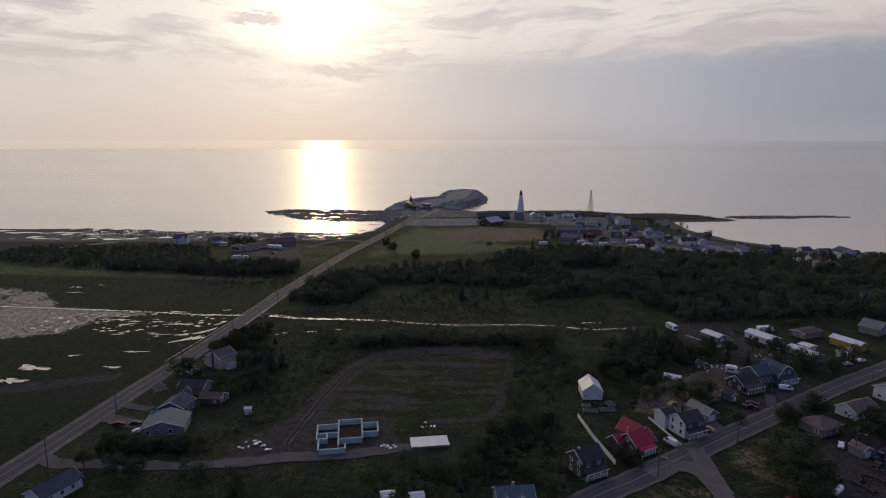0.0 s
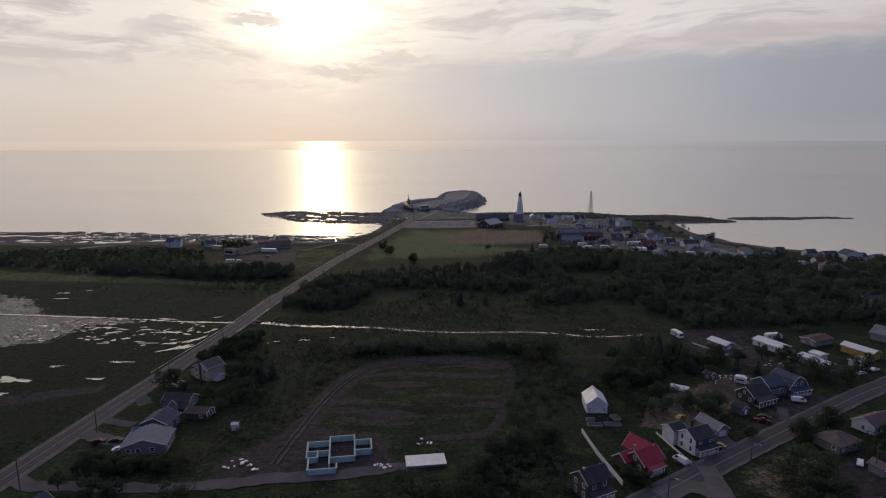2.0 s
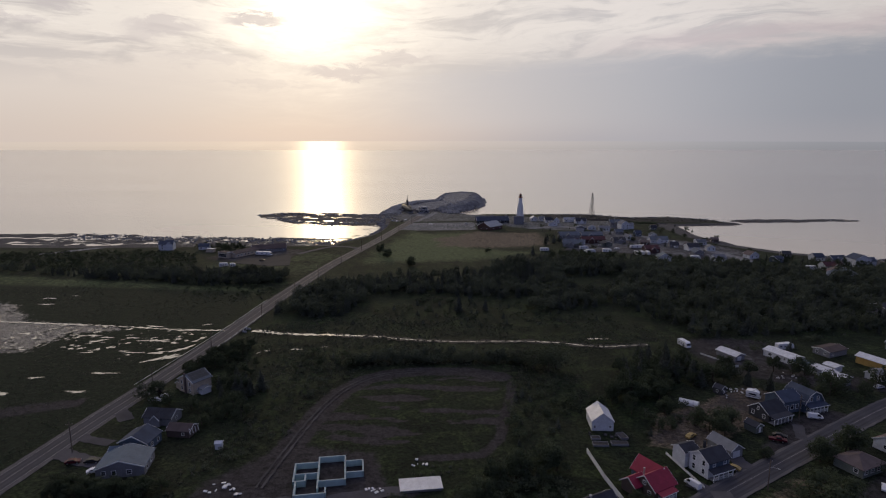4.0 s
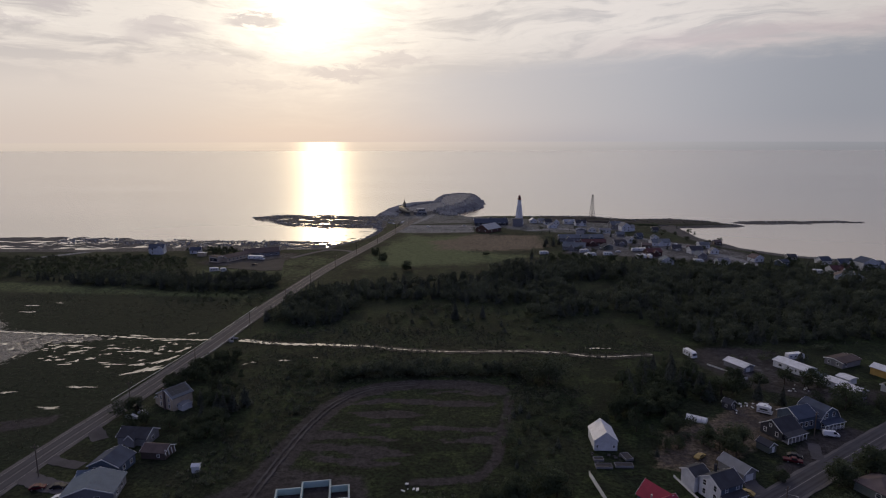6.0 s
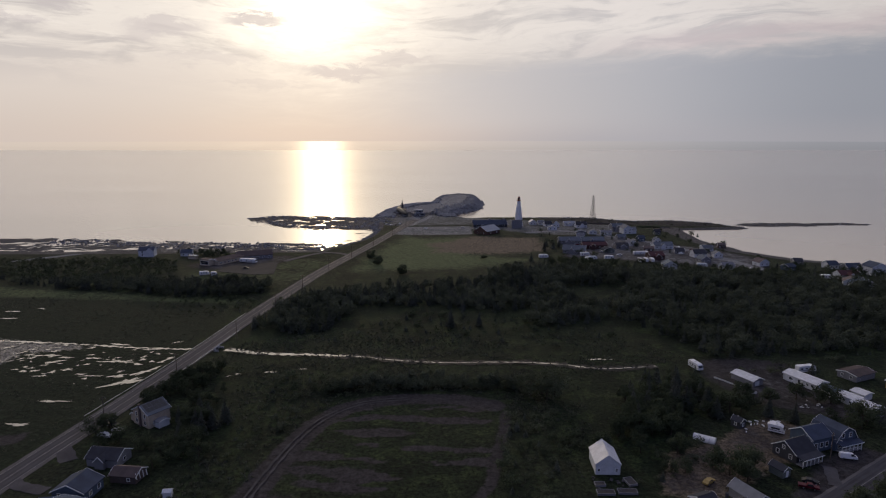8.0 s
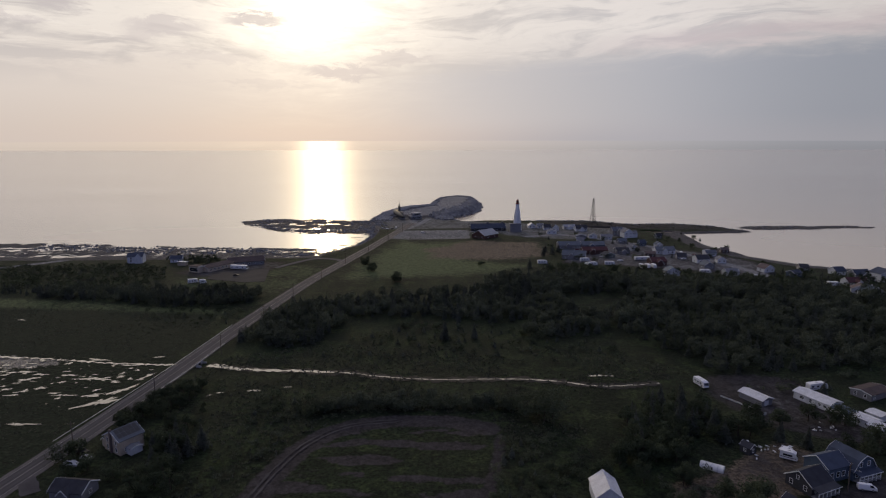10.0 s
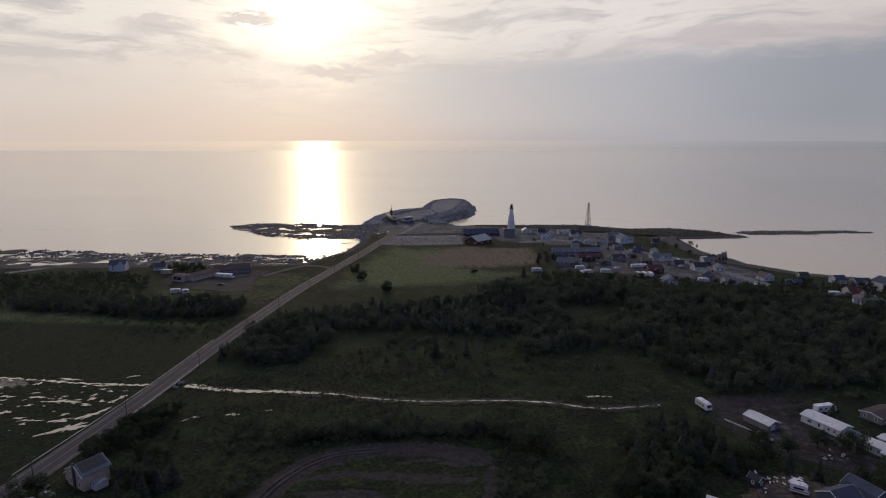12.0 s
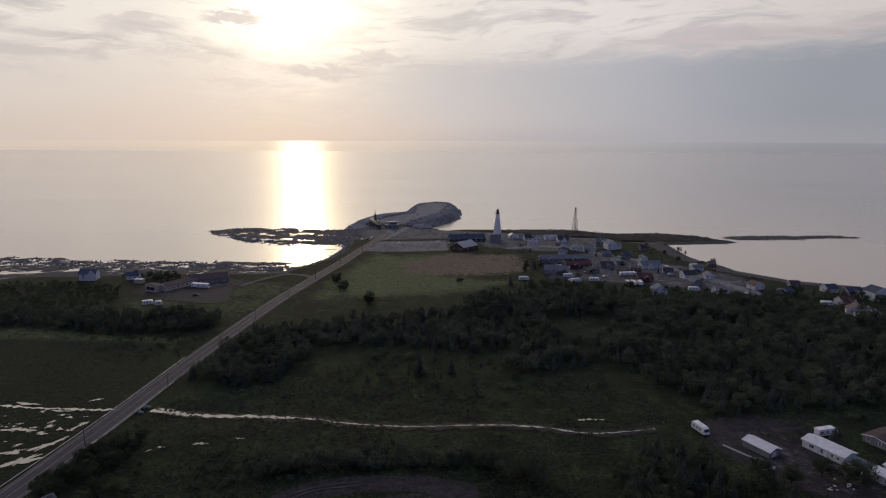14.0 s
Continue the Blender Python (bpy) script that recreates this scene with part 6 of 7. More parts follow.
# ---------------------------------------------------------------- the point
def lighthouse(x, y):
    top = empty("lighthouse", pose(x * PACE, y * PACE, -0.1, 0, 0, 11) @ Matrix.Diagonal((0.90, 0.90, 1.06, 1)), "tall white tapering lighthouse with a dark red lantern", "lighthouse")
    high = 27.0

    def ring(bm, r, z, n=8):
        return [bm.verts.new((r * math.cos(2 * math.pi * (i + 0.5) / n), r * math.sin(2 * math.pi * (i + 0.5) / n), z)) for i in range(n)]

    bm = bmesh.new()
    rows = [ring(bm, r, z) for r, z in ((4.2, 0), (3.4, 8), (2.8, 16), (2.35, 23), (2.25, high))]
    for a, b in zip(rows, rows[1:]):
        for i in range(8):
            bm.faces.new((a[i], a[(i + 1) % 8], b[(i + 1) % 8], b[i]))
    bm.faces.new(rows[-1])
    part("tower", bm, worn("white_tower_paint", (0.78, 0.78, 0.77), 0.6, 0.3, 0.12), top)
    for k in range(8):
        a = 2 * math.pi * (k + 0.5) / 8
        bm = bmesh.new()
        prof = [(3.8, 0), (5.6, 0), (3.1, 20.5), (2.2, 23)]
        two = []
        for s in (-0.28, 0.28):
            two.append([bm.verts.new((r * math.cos(a) - s * math.sin(a), r * math.sin(a) + s * math.cos(a), z)) for r, z in prof])
        for i in range(4):
            j = (i + 1) % 4
            bm.faces.new((two[0][i], two[0][j], two[1][j], two[1][i]))
        bm.faces.new(two[0][::-1])
        bm.faces.new(two[1])
        bmesh.ops.recalc_face_normals(bm, faces=bm.faces)
        part("buttress", bm, TRIM, top)
    part("gallery", tube(bmesh.new(), (0, 0, high), (0, 0, high + 0.5), 2.3, 2.9, 16), LANTERN, top)
    bm = bmesh.new()
    for i in range(16):
        a, b = 2 * math.pi * i / 16, 2 * math.pi * (i + 1) / 16
        tube(bm, (2.8 * math.cos(a), 2.8 * math.sin(a), high + 1.5), (2.8 * math.cos(b), 2.8 * math.sin(b), high + 1.5), 0.05, 0.05, 5)
        tube(bm, (2.8 * math.cos(a), 2.8 * math.sin(a), high + 0.5), (2.8 * math.cos(a), 2.8 * math.sin(a), high + 1.5), 0.04, 0.04, 5)
    part("gallery_rail", bm, LANTERN, top)
    part("lantern_base", tube(bmesh.new(), (0, 0, high + 0.5), (0, 0, high + 1.7), 1.75, 1.7, 12), LANTERN, top)
    glass = part("lantern_glass", tube(bmesh.new(), (0, 0, high + 1.7), (0, 0, high + 3.6), 1.5, 1.5, 12), GLASS, top)
    for i in range(8):
        a = 2 * math.pi * i / 8
        part("glazing_bar", boxed(1.52 * math.cos(a) - 0.06, 1.52 * math.sin(a) - 0.06, high + 1.7, 1.52 * math.cos(a) + 0.06, 1.52 * math.sin(a) + 0.06, high + 3.6), LANTERN, glass)
    part("lantern_roof", tube(bmesh.new(), (0, 0, high + 3.6), (0, 0, high + 5.0), 1.9, 0.25, 12), LANTERN, top)
    part("finial", tube(bmesh.new(), (0, 0, high + 5.0), (0, 0, high + 5.8), 0.16, 0.03, 6), LANTERN, top)


lighthouse(71.5, 643.0)


def lattice_mast(x, y, high, foot):
    top = empty("lattice_mast", pose(x * PACE, y * PACE, 0.0, 0, 0, 20), "slender dark steel lattice mast near the shore", "mast")
    levels = 9
    corner = []
    for k in range(levels + 1):
        t = k / levels
        w = foot / 2 * (1 - t) + 0.55 * t
        corner.append([Vector((sx * w, sy * w, high * t)) for sx, sy in ((-1, -1), (1, -1), (1, 1), (-1, 1))])
    for i in range(4):
        part("leg", tube(bmesh.new(), corner[0][i], corner[-1][i], 0.20, 0.12, 6), DARKMETAL, top)
    for k in range(levels):
        for i in range(4):
            j = (i + 1) % 4
            bm = tube(bmesh.new(), corner[k][i], corner[k + 1][j], 0.07, 0.07, 5)
            tube(bm, corner[k][j], corner[k + 1][i], 0.07, 0.07, 5)
            tube(bm, corner[k + 1][i], corner[k + 1][j], 0.06, 0.06, 5)
            part("brace", bm, DARKMETAL, top)
    part("top_platform", boxed(-1.1, -1.1, high, 1.1, 1.1, high + 0.25), DARKMETAL, top)
    part("lantern", tube(bmesh.new(), (0, 0, high + 0.25), (0, 0, high + 1.7), 0.7, 0.55, 10), DARKMETAL, top)


lattice_mast(154.5, 688.0, 28.0, 5.4)


HULL = worn("glossy_black_hull_paint", (0.030, 0.031, 0.035), 0.5, 0.3, 0.3, spec=0.4)


def submarine(x, y, turn):
    top = empty("museum_submarine", pose(x * PACE, y * PACE, 0.6, 0, 0, turn), "beached black museum submarine with a tall fin", "submarine")
    bm = bmesh.new()
    n, rows = 16, []
    for u, r in ((-30, 0.4), (-27, 1.5), (-20, 3.0), (-10, 3.8), (5, 4.0), (18, 3.8), (26, 2.8), (29.5, 1.4), (30.5, 0.3)):
        rows.append([bm.verts.new((u, r * math.cos(2 * math.pi * i / n), 4.0 + r * math.sin(2 * math.pi * i / n))) for i in range(n)])
    for a, b in zip(rows, rows[1:]):
        for i in range(n):
            f = bm.faces.new((a[i], a[(i + 1) % n], b[(i + 1) % n], b[i]))
            f.smooth = True
    bm.faces.new(rows[0])
    bm.faces.new(rows[-1])
    bmesh.ops.recalc_face_normals(bm, faces=bm.faces)
    part("hull", bm, HULL, top)
    part("fin", prism([(-4, 7.6), (-3.2, 14.2), (3.2, 14.4), (4.8, 7.6)], -0.9, 0.9), DARKMETAL, top)
    part("deck_casing", boxed(-22, -1.3, 7.3, 22, 1.3, 8.2, 0.2), DARKMETAL, top)
    for u, h2 in ((-1.5, 21.5), (0.4, 17.5), (1.8, 16.5)):
        part("periscope", tube(bmesh.new(), (u, 0, 14.0), (u, 0, h2), 0.22, 0.15, 6), DARKMETAL, top)
    for u in (-18, -6, 6, 18):
        part("cradle", boxed(u - 0.6, -3.4, -1.3, u + 0.6, 3.4, 2.0), CONCRETE, top)


submarine(-48.0, 735.0, 106)

hall = house("museum_hall", 27.5, 634.0, 6, 38, 14, 3.0, 4.2, BLACK, R_BLUE, "long dark-roofed museum hall below the lighthouse", wins=(("f", 4, 1.2, 2, 2), ("f", 10, 1.2, 2, 2), ("f", 16, 1.2, 2, 2), ("f", 22, 1.2, 2, 2), ("f", 28, 1.2, 2, 2), ("f", 34, 1.2, 2, 2)), category="museum")
for u in (19.0, 35.5):
    part("roof_vent", boxed(u - 1.1, 5.9, 6.6, u + 1.1, 8.1, 9.0, 0.08), GREY, hall, "square roof vent with a flat cap")
h = house("red_barn", 37.2, 587.0, 48, 22, 17, 3.6, 4.6, REDWALL, R_ZINC, "dark red barn with a broad pale metal roof", wins=(("l", 4, 1.2, 1.2, 1.2), ("l", 12, 1.2, 1.2, 1.2), ("f", 6, 1.2, 1.2, 1.2), ("f", 16, 1.2, 1.2, 1.2)), category="barn")
door_on(h, "l", 8, 3.2, 3.0, 22, 17, BROWN, "wide dark barn door", "barn_door")
h = house("fog_signal_building", 63.6, 629.5, -2, 11.4, 8.0, 8.2, 0.5, GREY, R_GREY, "plain grey concrete building before the lighthouse", "x", "flat", category="building")
h = house("harbour_office", -33.5, 716.0, 22, 14, 11, 3.4, 0.4, GREY, R_ZINC, "two-level harbour office with pale flat roofs and dark windows", "x", "flat", wins=(("f", 3.6, 0.9, 5.4, 1.8), ("f", 10.2, 0.9, 5.4, 1.8), ("r", 5.0, 0.9, 5.0, 1.8)), base=0.3, category="office")
add_block(h, 10, 7.5, 7.0, 0.4, GREY, R_WHITE, "x", "flat", x0=3.2, y0=3.4)
window_on(h, "f", 8.2, 4.6, 8.4, 1.5, 14, 11).matrix_basis = pose(8.2, 3.4, 4.7)
# motel by the shore
house("motel", -166.0, 458.0, -27, 10, 7, 4.4, 0.4, CREAM, R_UMBER, "flat-roofed tan motel block", "x", "flat", wins=(("f", 5.0, 1.0, 8.6, 2.6),), category="motel")
house("motel_wing", -153.0, 456.0, 61, 26, 12, 3.2, 1.6, CREAM, R_UMBER, "long low tan motel wing with a brown roof", wins=tuple(("f", 3.0 + 3.8 * i, 1.0, 1.4, 1.2) for i in range(6)), category="motel")
house("motel_wing", -146.0, 474.0, 22, 28, 13, 3.0, 3.0, GREY, R_UMBER, "broad low motel building with a brown roof", wins=tuple(("f", 3.0 + 4.4 * i, 1.0, 1.6, 1.2) for i in range(6)), category="motel")
h = house("house", -221.0, 485.0, 10, 12, 9, 5.4, 2.6, WHITE, R_BLUE, "white and blue shore house with two gables", "x", wins=(("f", 3, 1.2, 1.2, 1.4), ("f", 8.5, 1.2, 1.2, 1.4), ("f", 3, 3.6, 1.2, 1.4)), category="house")
add_block(h, 5, 10.5, 5.2, 2.4, WHITE, R_BLUE, "y", x0=6.5, y0=-1.2)
house("house", -192.0, 488.0, 8, 9, 7, 3.0, 2.2, WHITE, R_BLUE, "small white shore house", wins=(("f", 2.4, 1, 1, 1.2), ("f", 6.5, 1, 1, 1.2)))
house("shed", -182.5, 478.0, -10, 6.5, 4.5, 2.6, 0.4, CREAM, R_WHITE, "small pale shed beside the motel", "x", "flat", category="shed")
# settlement behind the lighthouse and along the beach
FAR = [
    (84, 653, 5, 8, 7, 3.0, 2.4, WHITE, R_WHITE, "y"), (92.5, 652, 5, 7, 7, 2.8, 2.2, WHITE, R_GREY, "x"), (97, 641, 5, 8, 8, 3.0, 3.0, WHITE, R_DARK, "x"), (104.5, 638, 5, 7, 9, 3.2, 3.4, WHITE, R_DARK, "y"), (117, 646, 5, 13, 7, 2.6, 2.2, WHITE, R_ZINC, "x"),
    (126, 633, 6, 12, 8, 3.0, 3.2, WHITE, R_DARK, "x"), (129, 594, -10, 8, 6, 2.6, 1.8, WHITE, R_GREY, "y"), (138, 588, -6, 11, 7, 2.6, 2.0, WHITE, R_GREY, "x"), (160, 594, 8, 9, 11, 5.6, 3.4, WHITE, R_GREY, "y"), (154, 609, 8, 12, 9, 5.0, 3.0, GREY, R_SLATE, "x"),
]
FAR2 = [
    (93, 541, 3, 20, 10, 3.2, 3.0, GREY, R_SLATE, "x"), (111.5, 541, 3, 21, 10, 3.4, 2.8, BLUE, R_SLATE, "x"), (107, 519, 2, 22, 9, 3.4, 2.4, REDWALL, R_MAROON, "x"), (88, 502, -18, 19, 12, 3.2, 3.4, GREY, R_SLATE, "x"), (133, 519.5, 4, 11.5, 9, 2.8, 2.2, GREY, R_DARK, "x"),
    (145, 476.5, 8, 12.6, 9, 3.4, 2.6, REDWALL, R_MAROON, "x"), (162.5, 519, 5, 17, 9, 3.2, 2.6, WHITE, R_SLATE, "x"), (172, 547, 6, 6, 6, 2.8, 2.0, WHITE, R_SLATE, "y"), (179.5, 484.5, 8, 10.6, 8, 3.4, 2.8, WHITE, R_DARK, "x"), (196.5, 510, 6, 9, 7, 2.8, 2.0, WHITE, R_SLATE, "x"),
]
FAR3 = [
    (194, 485.5, -5, 6.8, 6.5, 2.8, 2.2, WHITE, R_GREY, "y"), (176.5, 465.5, 5, 8, 9, 2.9, 2.6, GREY, R_SLATE, "y"), (143, 444, -5, 10, 8, 3.6, 3.0, WHITE, R_PALE, "y"), (182, 444, 8, 9.6, 7, 2.8, 2.2, WHITE, R_GREY, "x"), (211, 454.5, 15, 9, 8, 3.0, 2.6, WHITE, R_BROWN, "y"),
    (235.5, 391.5, 8, 12.2, 9, 3.0, 3.4, WHITE, R_PALE, "y"), (233, 402, -30, 11, 9, 3.0, 2.6, WHITE, R_BROWN, "y"), (266.6, 426.5, 5, 13, 11, 6.0, 3.0, WHITE, R_BLUE, "y"), (258, 436, 8, 12, 8, 3.4, 2.8, GREY, R_BLUE, "x"), (241, 416.5, 6, 15, 8, 3.0, 2.6, WHITE, R_MAROON, "x"),
    (252.3, 446.5, 8, 8.5, 8, 3.0, 2.6, WHITE, R_BLUE, "x"), (285, 424, 18, 11, 9, 3.4, 2.4, CREAM, R_BROWN, "x"), (306, 414, 20, 11, 9, 3.6, 2.6, WHITE, R_GREY, "y"),
]
for k, (x, y, a, L, D, w, r, wm, rm, rid) in enumerate(FAR + FAR2 + FAR3):
    n = max(2, int(L / 4))
    wins = tuple(("f", L * (i + 0.5) / n, 1.0, 1.1, 1.2) for i in range(n)) + (("l", D * 0.5, 1.0, 1.0, 1.2),)
    if w > 5:
        wins += tuple(("f", L * (i + 0.5) / n, 3.6, 1.1, 1.2) for i in range(n))
    words = {"white_clapboard": "white", "slate_blue_clapboard": "blue", "grey_clapboard": "grey", "barn_red_boards": "dark red", "tan_clapboard": "tan"}[wm.name]
    hh = house("cottage", x, y, a, L, D, w, r, wm, rm, f"{words} gabled cottage in the settlement by the shore", rid, wins=wins, group="shore cottages")
    if L > 11 and rid == "x":
        add_block(hh, 4.2, 4.0, w, r * 0.75, wm, rm, "y", x0=L * 0.3, y0=-2.6, over=0.3)
    if w > 5:
        add_block(hh, 6.0, 7.0, w * 0.7, r * 0.8, wm, rm, "x", x0=L - 0.3, y0=1.6, over=0.3)
    if k % 4 == 1:
        chimney(hh, L * 0.5, D * 0.5, w + r - 0.4, w + r + 0.9)
rs = random.Random(21)
spots = [(x * 1.0, y * 1.0) for x, y, *_ in FAR + FAR2 + FAR3]
LOOKS = [(WHITE, R_GREY, "white"), (GREY, R_SLATE, "grey"), (GREEN, R_DARK, "grey-green"), (BROWN, R_BROWN, "brown"), (GREY, R_DARK, "grey"), (BLUE, R_BLUE, "blue")]
ROWS_OF_HUTS = [(112, 568), (150, 566), (176, 540), (120, 500), (150, 506), (172, 500), (208, 470), (222, 462), (196, 456), (160, 552), (100, 536), (146, 536), (190, 504), (208, 486), (176, 476), (118, 590), (186, 590), (214, 520), (240, 462), (262, 444), (276, 436), (296, 430), (220, 440), (160, 620), (96, 618)]
ROWS_OF_HUTS = [(x, y) for x, y in ROWS_OF_HUTS if min(max(abs(x - a - 5), abs(y - b - 4)) for a, b in spots) > 12]
for k, (x, y) in enumerate(ROWS_OF_HUTS):
    wm, rm, words = LOOKS[k % 6]
    L = rs.uniform(6, 10)
    D = rs.uniform(5, 7.5)
    house("cottage", x + rs.uniform(-3, 3), y + rs.uniform(-3, 3), rs.uniform(-15, 25), L, D, rs.uniform(2.5, 3.2), rs.uniform(1.4, 2.4), wm, rm, f"small {words} cottage on the shore campground", rs.choice("xy"), wins=(("f", L * 0.25, 1.0, 1.0, 1.1), ("f", L * 0.72, 1.0, 1.0, 1.1), ("l", D * 0.5, 1.0, 0.9, 1.0)), group="shore cottages")
for k in range(40):
    x, y = rs.uniform(86, 214), rs.uniform(470, 560)
    if min(max(abs(x - a - 6), abs(y - b - 4)) for a, b in spots) > 9 and 540 - (x - 86) * 0.75 < y + 20 and y < 585 - (x - 120) * 0.8:
        car(x, y, rs.uniform(0, 180), rs.choice((PALE, SILVER, DARK, PALE, RED)), "parked car on the campground gravel", group="far parked cars")
for k in range(80):
    x, y = rs.uniform(84, 225), rs.uniform(440, 620)
    if min(max(abs(x - a - 6), abs(y - b - 4)) for a, b in spots) < 8:
        continue
    tree(rs.choice(("willow", "leafy", "spruce")), x, y, rs.uniform(2.0, 4.5), 1.2, 900 + k)
for x, y, a in ((99, 491.5, 5), (101, 477, 10), (113.5, 480, -5), (136, 467, 90), (140, 467.5, 90), (144, 467, 90), (168.5, 453.5, -8), (230, 419, -5), (67.5, 483.5, 4), (199, 522, 10)):
    camper(x, y, a, 8.0, "white caravan on the shore campground", "caravan")

camper(139, 496, 4, 14.0, "long white trailer on the campground gravel", "trailer", 3.0, 3.0)

# ---------------------------------------------------------------- armour stone along the quay and shore
def stones(name, line, count, spread, lo, hi, seed, label):
    rs = np.random.RandomState(seed)
    line = draw_in(metres(line)) if line is not QUAY else line
    tmpl = []
    for k in range(4):
        bm = bmesh.new()
        bmesh.ops.create_icosphere(bm, subdivisions=1, radius=1)
        for v in bm.verts:
            v.co *= rs.uniform(0.7, 1.15)
        bm.verts.ensure_lookup_table()
        tmpl.append((np.array([v.co[:] for v in bm.verts]), np.array([[v.index for v in f.verts] for f in bm.faces])))
        bm.free()
    seg = [(Vector((*a, 0)), Vector((*b, 0))) for a, b in zip(line, line[1:])]
    lengths = np.array([(b - a).length for a, b in seg])
    vs, fs, base = [], [], 0
    pick = rs.choice(len(seg), count, p=lengths / lengths.sum())
    spots = np.array([seg[k][0].lerp(seg[k][1], rs.rand())[:2] for k in pick]) + rs.normal(0, spread, (count, 2))
    heights = ground_height(spots[:, 0], spots[:, 1])
    for (x, y), z in zip(spots, heights):
        if z < -2.6:
            continue
        v, f = tmpl[rs.randint(4)]
        s = rs.uniform(lo, hi)
        vs.append(v * s * np.array([rs.uniform(0.8, 1.4), rs.uniform(0.8, 1.4), 0.8]) + (x, y, z + 0.2 * s))
        fs.append(f + base)
        base += len(v)
    tagged(sheet(name, np.concatenate(vs).tolist(), np.concatenate(fs).tolist(), STONE), label, "stones", kind="stuff")


QUAY = PIER[:13]
stones("armour_stone", QUAY, 2600, 3.8, 0.7, 1.8, 3, "grey armour stone heaped round the quay")
stones("armour_stone", [(8, 722), (-4, 745), (14, 775), (36, 830), (44, 890), (48, 940)], 2300, 6.5, 0.9, 2.3, 13, "heavy grey armour stone on the quay's landward slope")
stones("armour_stone", [(-64, 715), (-66, 755), (-52, 800), (-34, 830), (-18, 852)], 1300, 5.5, 0.8, 2.0, 14, "grey armour stone on the seaward slope")
stones("shore_stone", [(-118, 514), (-83, 536), (-66, 583), (-64, 612), (-70, 650)], 500, 2.5, 0.4, 1.0, 4, "loose shore boulders")
stones("shore_stone", [(-215, 705), (-174, 722), (-101, 712), (-66, 700), (-70, 650), (-130, 640), (-190, 680)], 700, 9, 0.4, 1.3, 5, "dark boulders on the tidal reef")
stones("shore_stone", [(285, 662), (330, 662), (384, 668), (436, 667)], 260, 11, 0.3, 0.8, 9, "dark boulders on the low rocky islet")
stones("shore_stone", [(92, 708), (150, 706), (190, 682), (235, 682), (269, 668), (288, 642)], 420, 5, 0.3, 1.0, 10, "dark boulders along the spit's outer edge")
stones("shore_stone", [(-330, 560), (-260, 545), (-180, 540), (-100, 535)], 700, 10, 0.4, 1.1, 6, "dark boulders on the tidal shelf")

# ---------------------------------------------------------------- yard clutter
def tank(x, y, turn, long, r):
    top = empty("gas_tank", pose(x * PACE, y * PACE, 0, 0, 0, turn), "long white cylindrical gas tank on two stands", "tank")
    bm = tube(bmesh.new(), (-long / 2, 0, r + 0.4), (long / 2, 0, r + 0.4), r, r, 18)
    for e in (-1, 1):
        tube(bm, (e * long / 2, 0, r + 0.4), (e * (long / 2 + 0.35), 0, r + 0.4), r, r * 0.55, 18)
    part("vessel", bm, TRIM, top)
    for u in (-long * 0.3, long * 0.3):
        part("stand", boxed(u - 0.15, -r * 0.8, -0.1, u + 0.15, r * 0.8, 0.75), CONCRETE, top)
    part("valve_dome", tube(bmesh.new(), (0, 0, 2 * r + 0.35), (0, 0, 2 * r + 0.6), 0.22, 0.18, 10), STEEL, top)


def tractor(x, y, turn):
    top = empty("tractor", pose(x * PACE, y * PACE, 0, 0, 0, turn), "blue farm tractor with a glazed cab", "tractor")
    blue = PAINTS.setdefault(NAVY, car_paint("car_paint", NAVY))
    part("bonnet", boxed(0.3, -0.4, 0.8, 2.2, 0.4, 1.6, 0.08), blue, top)
    part("cab", prism([(-1.1, 1.0), (-1.0, 2.6), (0.2, 2.6), (0.45, 1.0)], -0.7, 0.7), GLASS, top)
    part("cab_roof", boxed(-1.15, -0.8, 2.6, 0.35, 0.8, 2.75, 0.05), blue, top)
    for wx, r in ((-0.7, 0.85), (1.7, 0.55)):
        for wy in (-0.9, 0.9):
            w = part("wheel", tube(bmesh.new(), (wx, wy - 0.2, r), (wx, wy + 0.2, r), r, r, 18), RUBBER, top)
            part("rim", tube(bmesh.new(), (wx, wy - 0.22, r), (wx, wy + 0.22, r), r * 0.5, r * 0.5, 12), STEEL, w)


RUST = car_paint("faded_red_paint", (0.085, 0.034, 0.032))


def implement(x, y, turn, seed):
    rs = random.Random(seed)
    top = empty("farm_implement", pose(x * PACE, y * PACE, 0, 0, 0, turn), "faded red farm implement parked on bare ground", "farm implement", "farm implements")
    part("drawbar", boxed(0, -0.12, 0.5, 2.6, 0.12, 0.7), RUST, top)
    part("toolbar", boxed(-0.2, -1.6, 0.5, 0.15, 1.6, 0.8), RUST, top)
    for k in range(7):
        y2 = -1.45 + k * 0.48
        part("tine", tube(bmesh.new(), (-0.05, y2, 0.5), (-0.5 - 0.2 * rs.random(), y2, 0.0), 0.06, 0.04, 6), DARKMETAL, top)
    for wy in (-1.2, 1.2):
        part("wheel", tube(bmesh.new(), (0.8, wy - 0.12, 0.4), (0.8, wy + 0.12, 0.4), 0.42, 0.42, 12), RUBBER, top)
    for y2 in (-0.9, 0.0, 0.9):
        part("disc", tube(bmesh.new(), (0.35, y2 - 0.03, 0.45), (0.35, y2 + 0.03, 0.45), 0.42, 0.42, 12), DARKMETAL, top)
    part("hitch_mast", tube(bmesh.new(), (0.2, 0, 0.7), (0.5, 0, 1.5), 0.07, 0.05, 6), RUST, top)


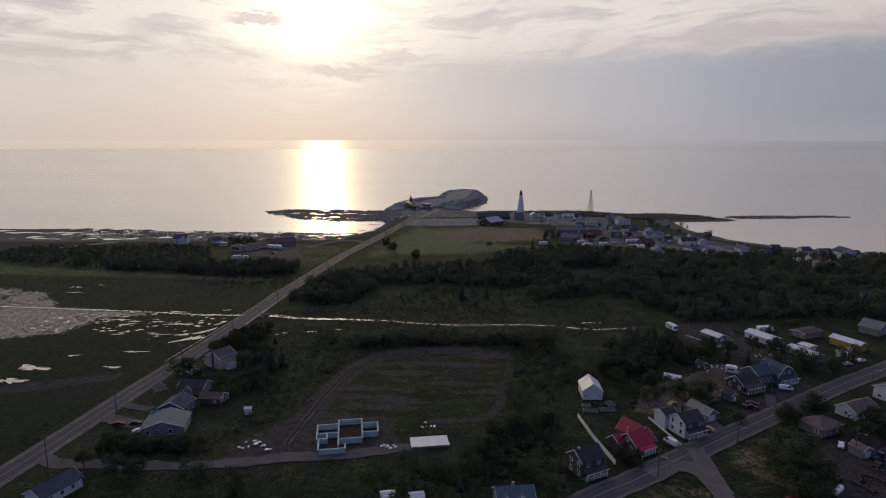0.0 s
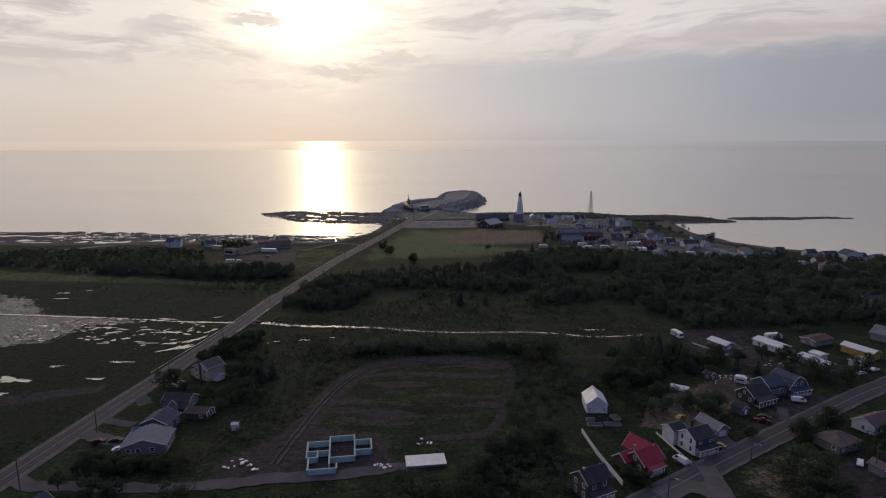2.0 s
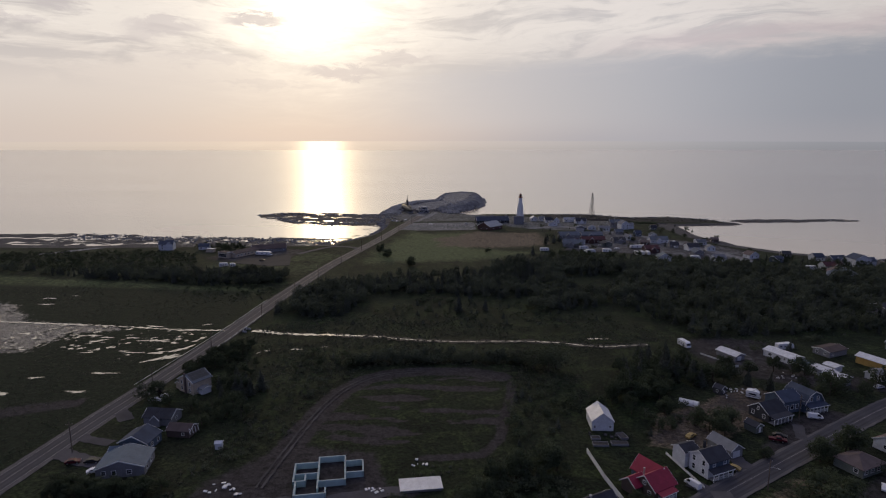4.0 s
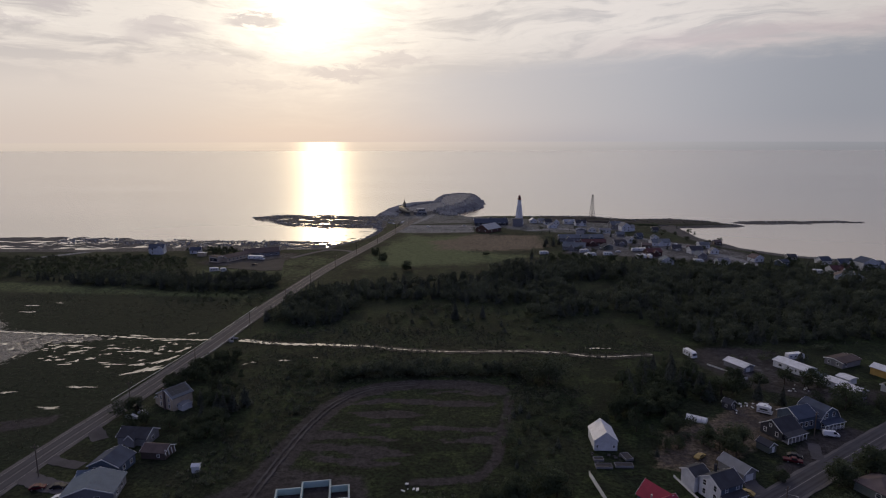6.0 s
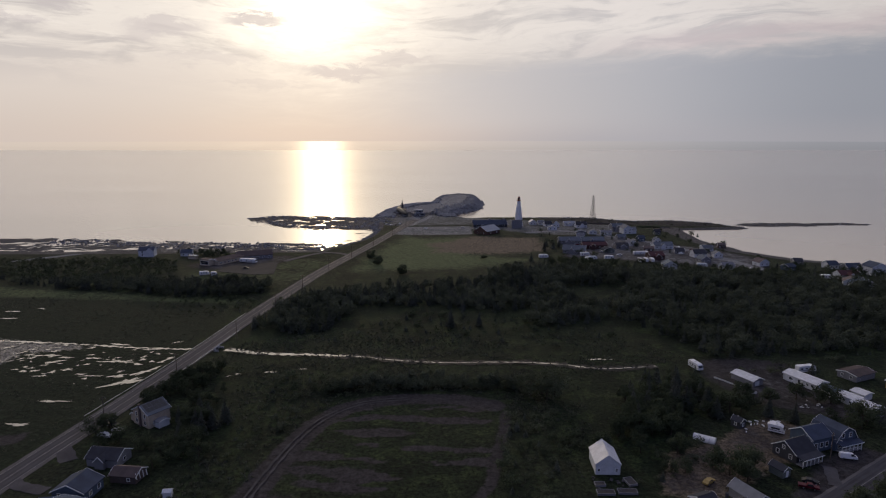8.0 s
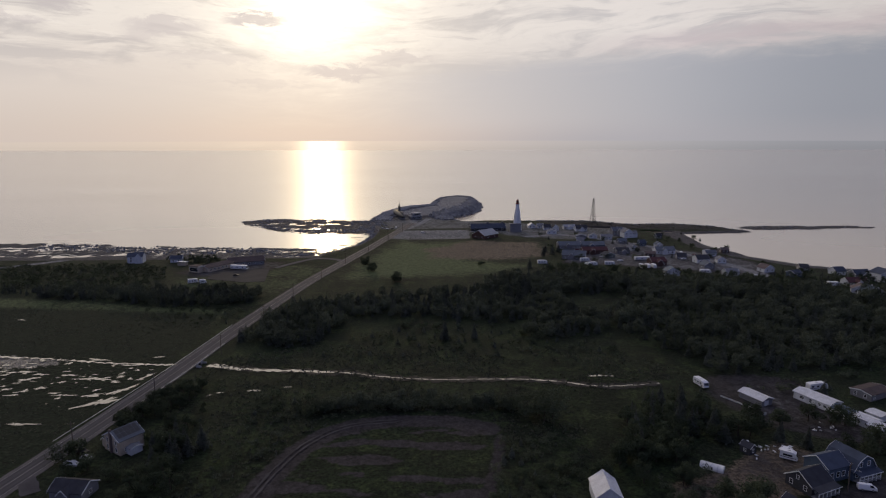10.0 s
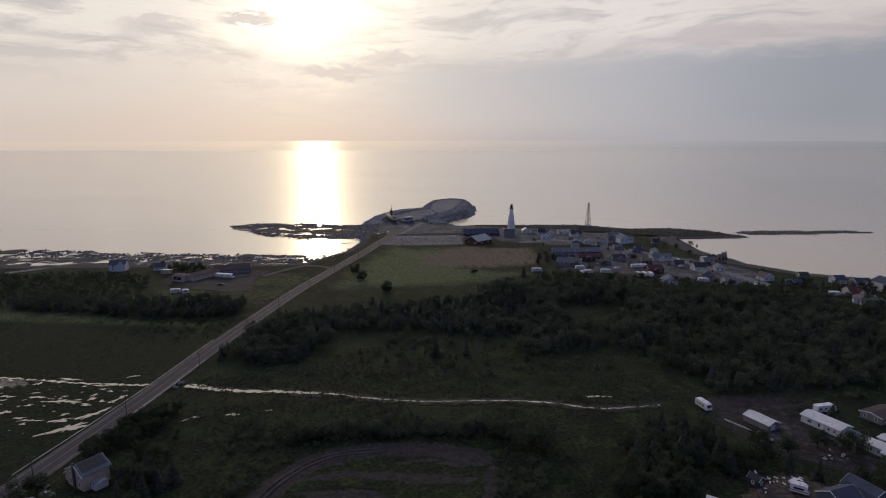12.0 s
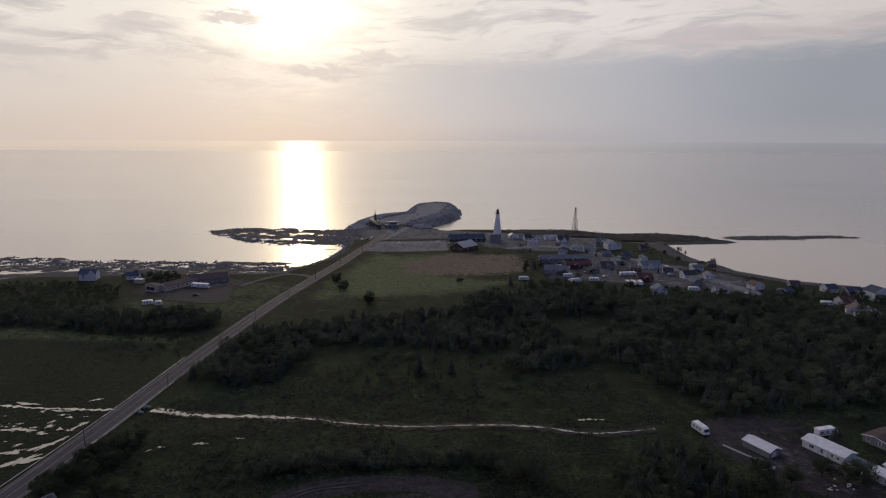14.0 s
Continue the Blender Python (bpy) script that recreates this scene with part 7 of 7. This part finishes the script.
tank(88.0, 144.6, 40, 4.2, 0.75)
tractor(108.2, 159.6, 200)
for k, (x, y, a) in enumerate(((94.6, 148.6, 30), (97.0, 150.5, -20), (99.6, 152.0, 60), (92.0, 150.4, 110), (101.6, 150.0, 10), (104.0, 154.0, 75), (96.0, 145.6, 10))):
    implement(x, y, a, k)
car(106.0, 157.0, 40, DARK, "dark car parked in the machinery yard")
car(75.6, 141.6, 20, RED, "dark red car parked on grass")


def rubble(x, y, count, spread, seed, mat, label):
    rs = random.Random(seed)
    bm = bmesh.new()
    for k in range(count):
        u, v = rs.gauss(0, spread), rs.gauss(0, spread * 0.6)
        w = rs.uniform(0.3, 1.4)
        bmesh.ops.create_cube(bm, size=1.0, matrix=pose(x * PACE + u, y * PACE + v, 0.12, rs.uniform(-12, 12), rs.uniform(-12, 12), rs.uniform(0, 360)) @ Matrix.Diagonal((w, w * rs.uniform(0.3, 0.8), rs.uniform(0.1, 0.35), 1)))
    me2 = bpy.data.meshes.new("debris")
    bm.to_mesh(me2)
    bm.free()
    me2.materials.append(mat)
    tagged(new("debris", me2), label, "debris", kind="stuff")


rubble(-57.5, 167.0, 16, 2.6, 3, PLASTIC, "scattered pale building-site debris")
rubble(-21.5, 166.5, 8, 1.6, 4, PLASTIC, "offcuts of pale foam board beside the road")
rubble(-10.5, 178.5, 6, 1.6, 5, PLASTIC, "white sheets lying in the grass")
rubble(41.0, 192.5, 14, 3.2, 6, TRACKDIRT, "stones and junk behind the white barn")
rubble(96.0, 226.0, 18, 4.5, 7, PLASTIC, "pale junk along the yard's edge")
rubble(118.0, 238.0, 10, 3.0, 8, PLASTIC, "odds and ends beside the sheds")
rubble(-80.5, 231.5, 10, 2.6, 9, PLASTIC, "pale boards and sheets behind the tan house")
rubble(-82.0, 196.0, 10, 2.2, 10, POLE, "timber stack beside the garage")
# long dark block at the wood's edge
house("apartment_block", 205.0, 312.0, 8, 30, 10, 5.0, 1.6, GREY, R_DARK, "long dark two-storey block with pale windows", wins=tuple(("f", 2.5 + 3.6 * i, 2.8, 1.3, 1.3) for i in range(8)) + tuple(("f", 2.5 + 3.6 * i, 0.6, 1.3, 1.3) for i in range(8)), category="block")
house("hut", 87.6, 222.0, 30, 3.2, 3.6, 2.2, 1.2, BLACK, R_DARK, "tiny dark garden hut with white window trim", "y", wins=(("f", 1.6, 0.8, 0.8, 1.0), ("l", 1.8, 0.9, 0.7, 0.9)), category="hut", over=0.2)
camper(95.6, 221.4, -35, 5.0, "small white caravan in a dirt yard", "caravan")


def concrete_block(x, y, z, turn):
    top = empty("concrete_block", pose(x, y, z, 0, 0, turn), "pale concrete barrier block along the quay", "barrier block", "quay barrier blocks")
    part("block", prism([(-0.45, -0.1), (-0.4, 0.9), (-0.2, 1.2), (0.2, 1.2), (0.4, 0.9), (0.45, -0.1)], -1.6, 1.6), CONCRETE, top)
    part("lifting_eye", tube(bmesh.new(), (0, 0, 1.18), (0, 0, 1.4), 0.08, 0.08, 6), STEEL, top)


for x, y, a in ((-11, 868, 8), (-10, 884, 5), (-9, 902, -4), (-6, 920, -12), (-2, 936, -20), (4, 950, -35), (24, 972, -100), (34, 962, -150), (-4, 812, -60), (2, 800, -60), (12, 818, -70), (20, 835, -65)):
    (x, y), = draw_in(metres([(x, y)]))
    concrete_block(x, y, float(ground_height(np.array([x]), np.array([y]))[0]) - 0.05, a)


def raised_bed(x, y, turn, L, D):
    top = empty("raised_bed", pose(x * PACE, y * PACE, 0, 0, 0, turn), "weathered timber raised garden bed behind the barn", "garden bed", "garden beds")
    for k, (a, b, c, d) in enumerate(((0, 0, L, 0.12), (0, D - 0.12, L, D), (0, 0.12, 0.12, D - 0.12), (L - 0.12, 0.12, L, D - 0.12))):
        part("plank", boxed(a, b, -0.1, c, d, 0.55), GREY, top)
    part("soil", boxed(0.12, 0.12, -0.1, L - 0.12, D - 0.12, 0.42), TRACKDIRT, top)


for x, y, a, L, D in ((37.2, 187.8, -2, 5.0, 2.4), (42.4, 188.2, -2, 5.4, 2.4), (37.6, 191.4, 2, 3.0, 2.0), (46.0, 191.6, 12, 2.6, 4.0)):
    raised_bed(x, y, a, L, D)
h = house("shed", -83.4, 193.0, -7, 8.0, 5.6, 2.2, 1.4, BROWN, R_UMBER, "low brown shed with boards leaning beside it", "x", wins=(("f", 5.8, 0.9, 0.8, 0.8),), category="shed", over=0.3)
door_on(h, "f", 2.4, 1.8, 1.9, 8.0, 5.6, BROWN, "plank double door", "shed_door")
for k in range(4):
    part("leaning_board", boxed(8.15 + 0.5 * k, 0.4 + 0.9 * k, 0.0, 8.25 + 0.5 * k, 0.7 + 0.9 * k, 1.9), WHITE, h, "pale board leaning by the wall").matrix_basis = pose(0, 0, 0, 0, -8, 0)
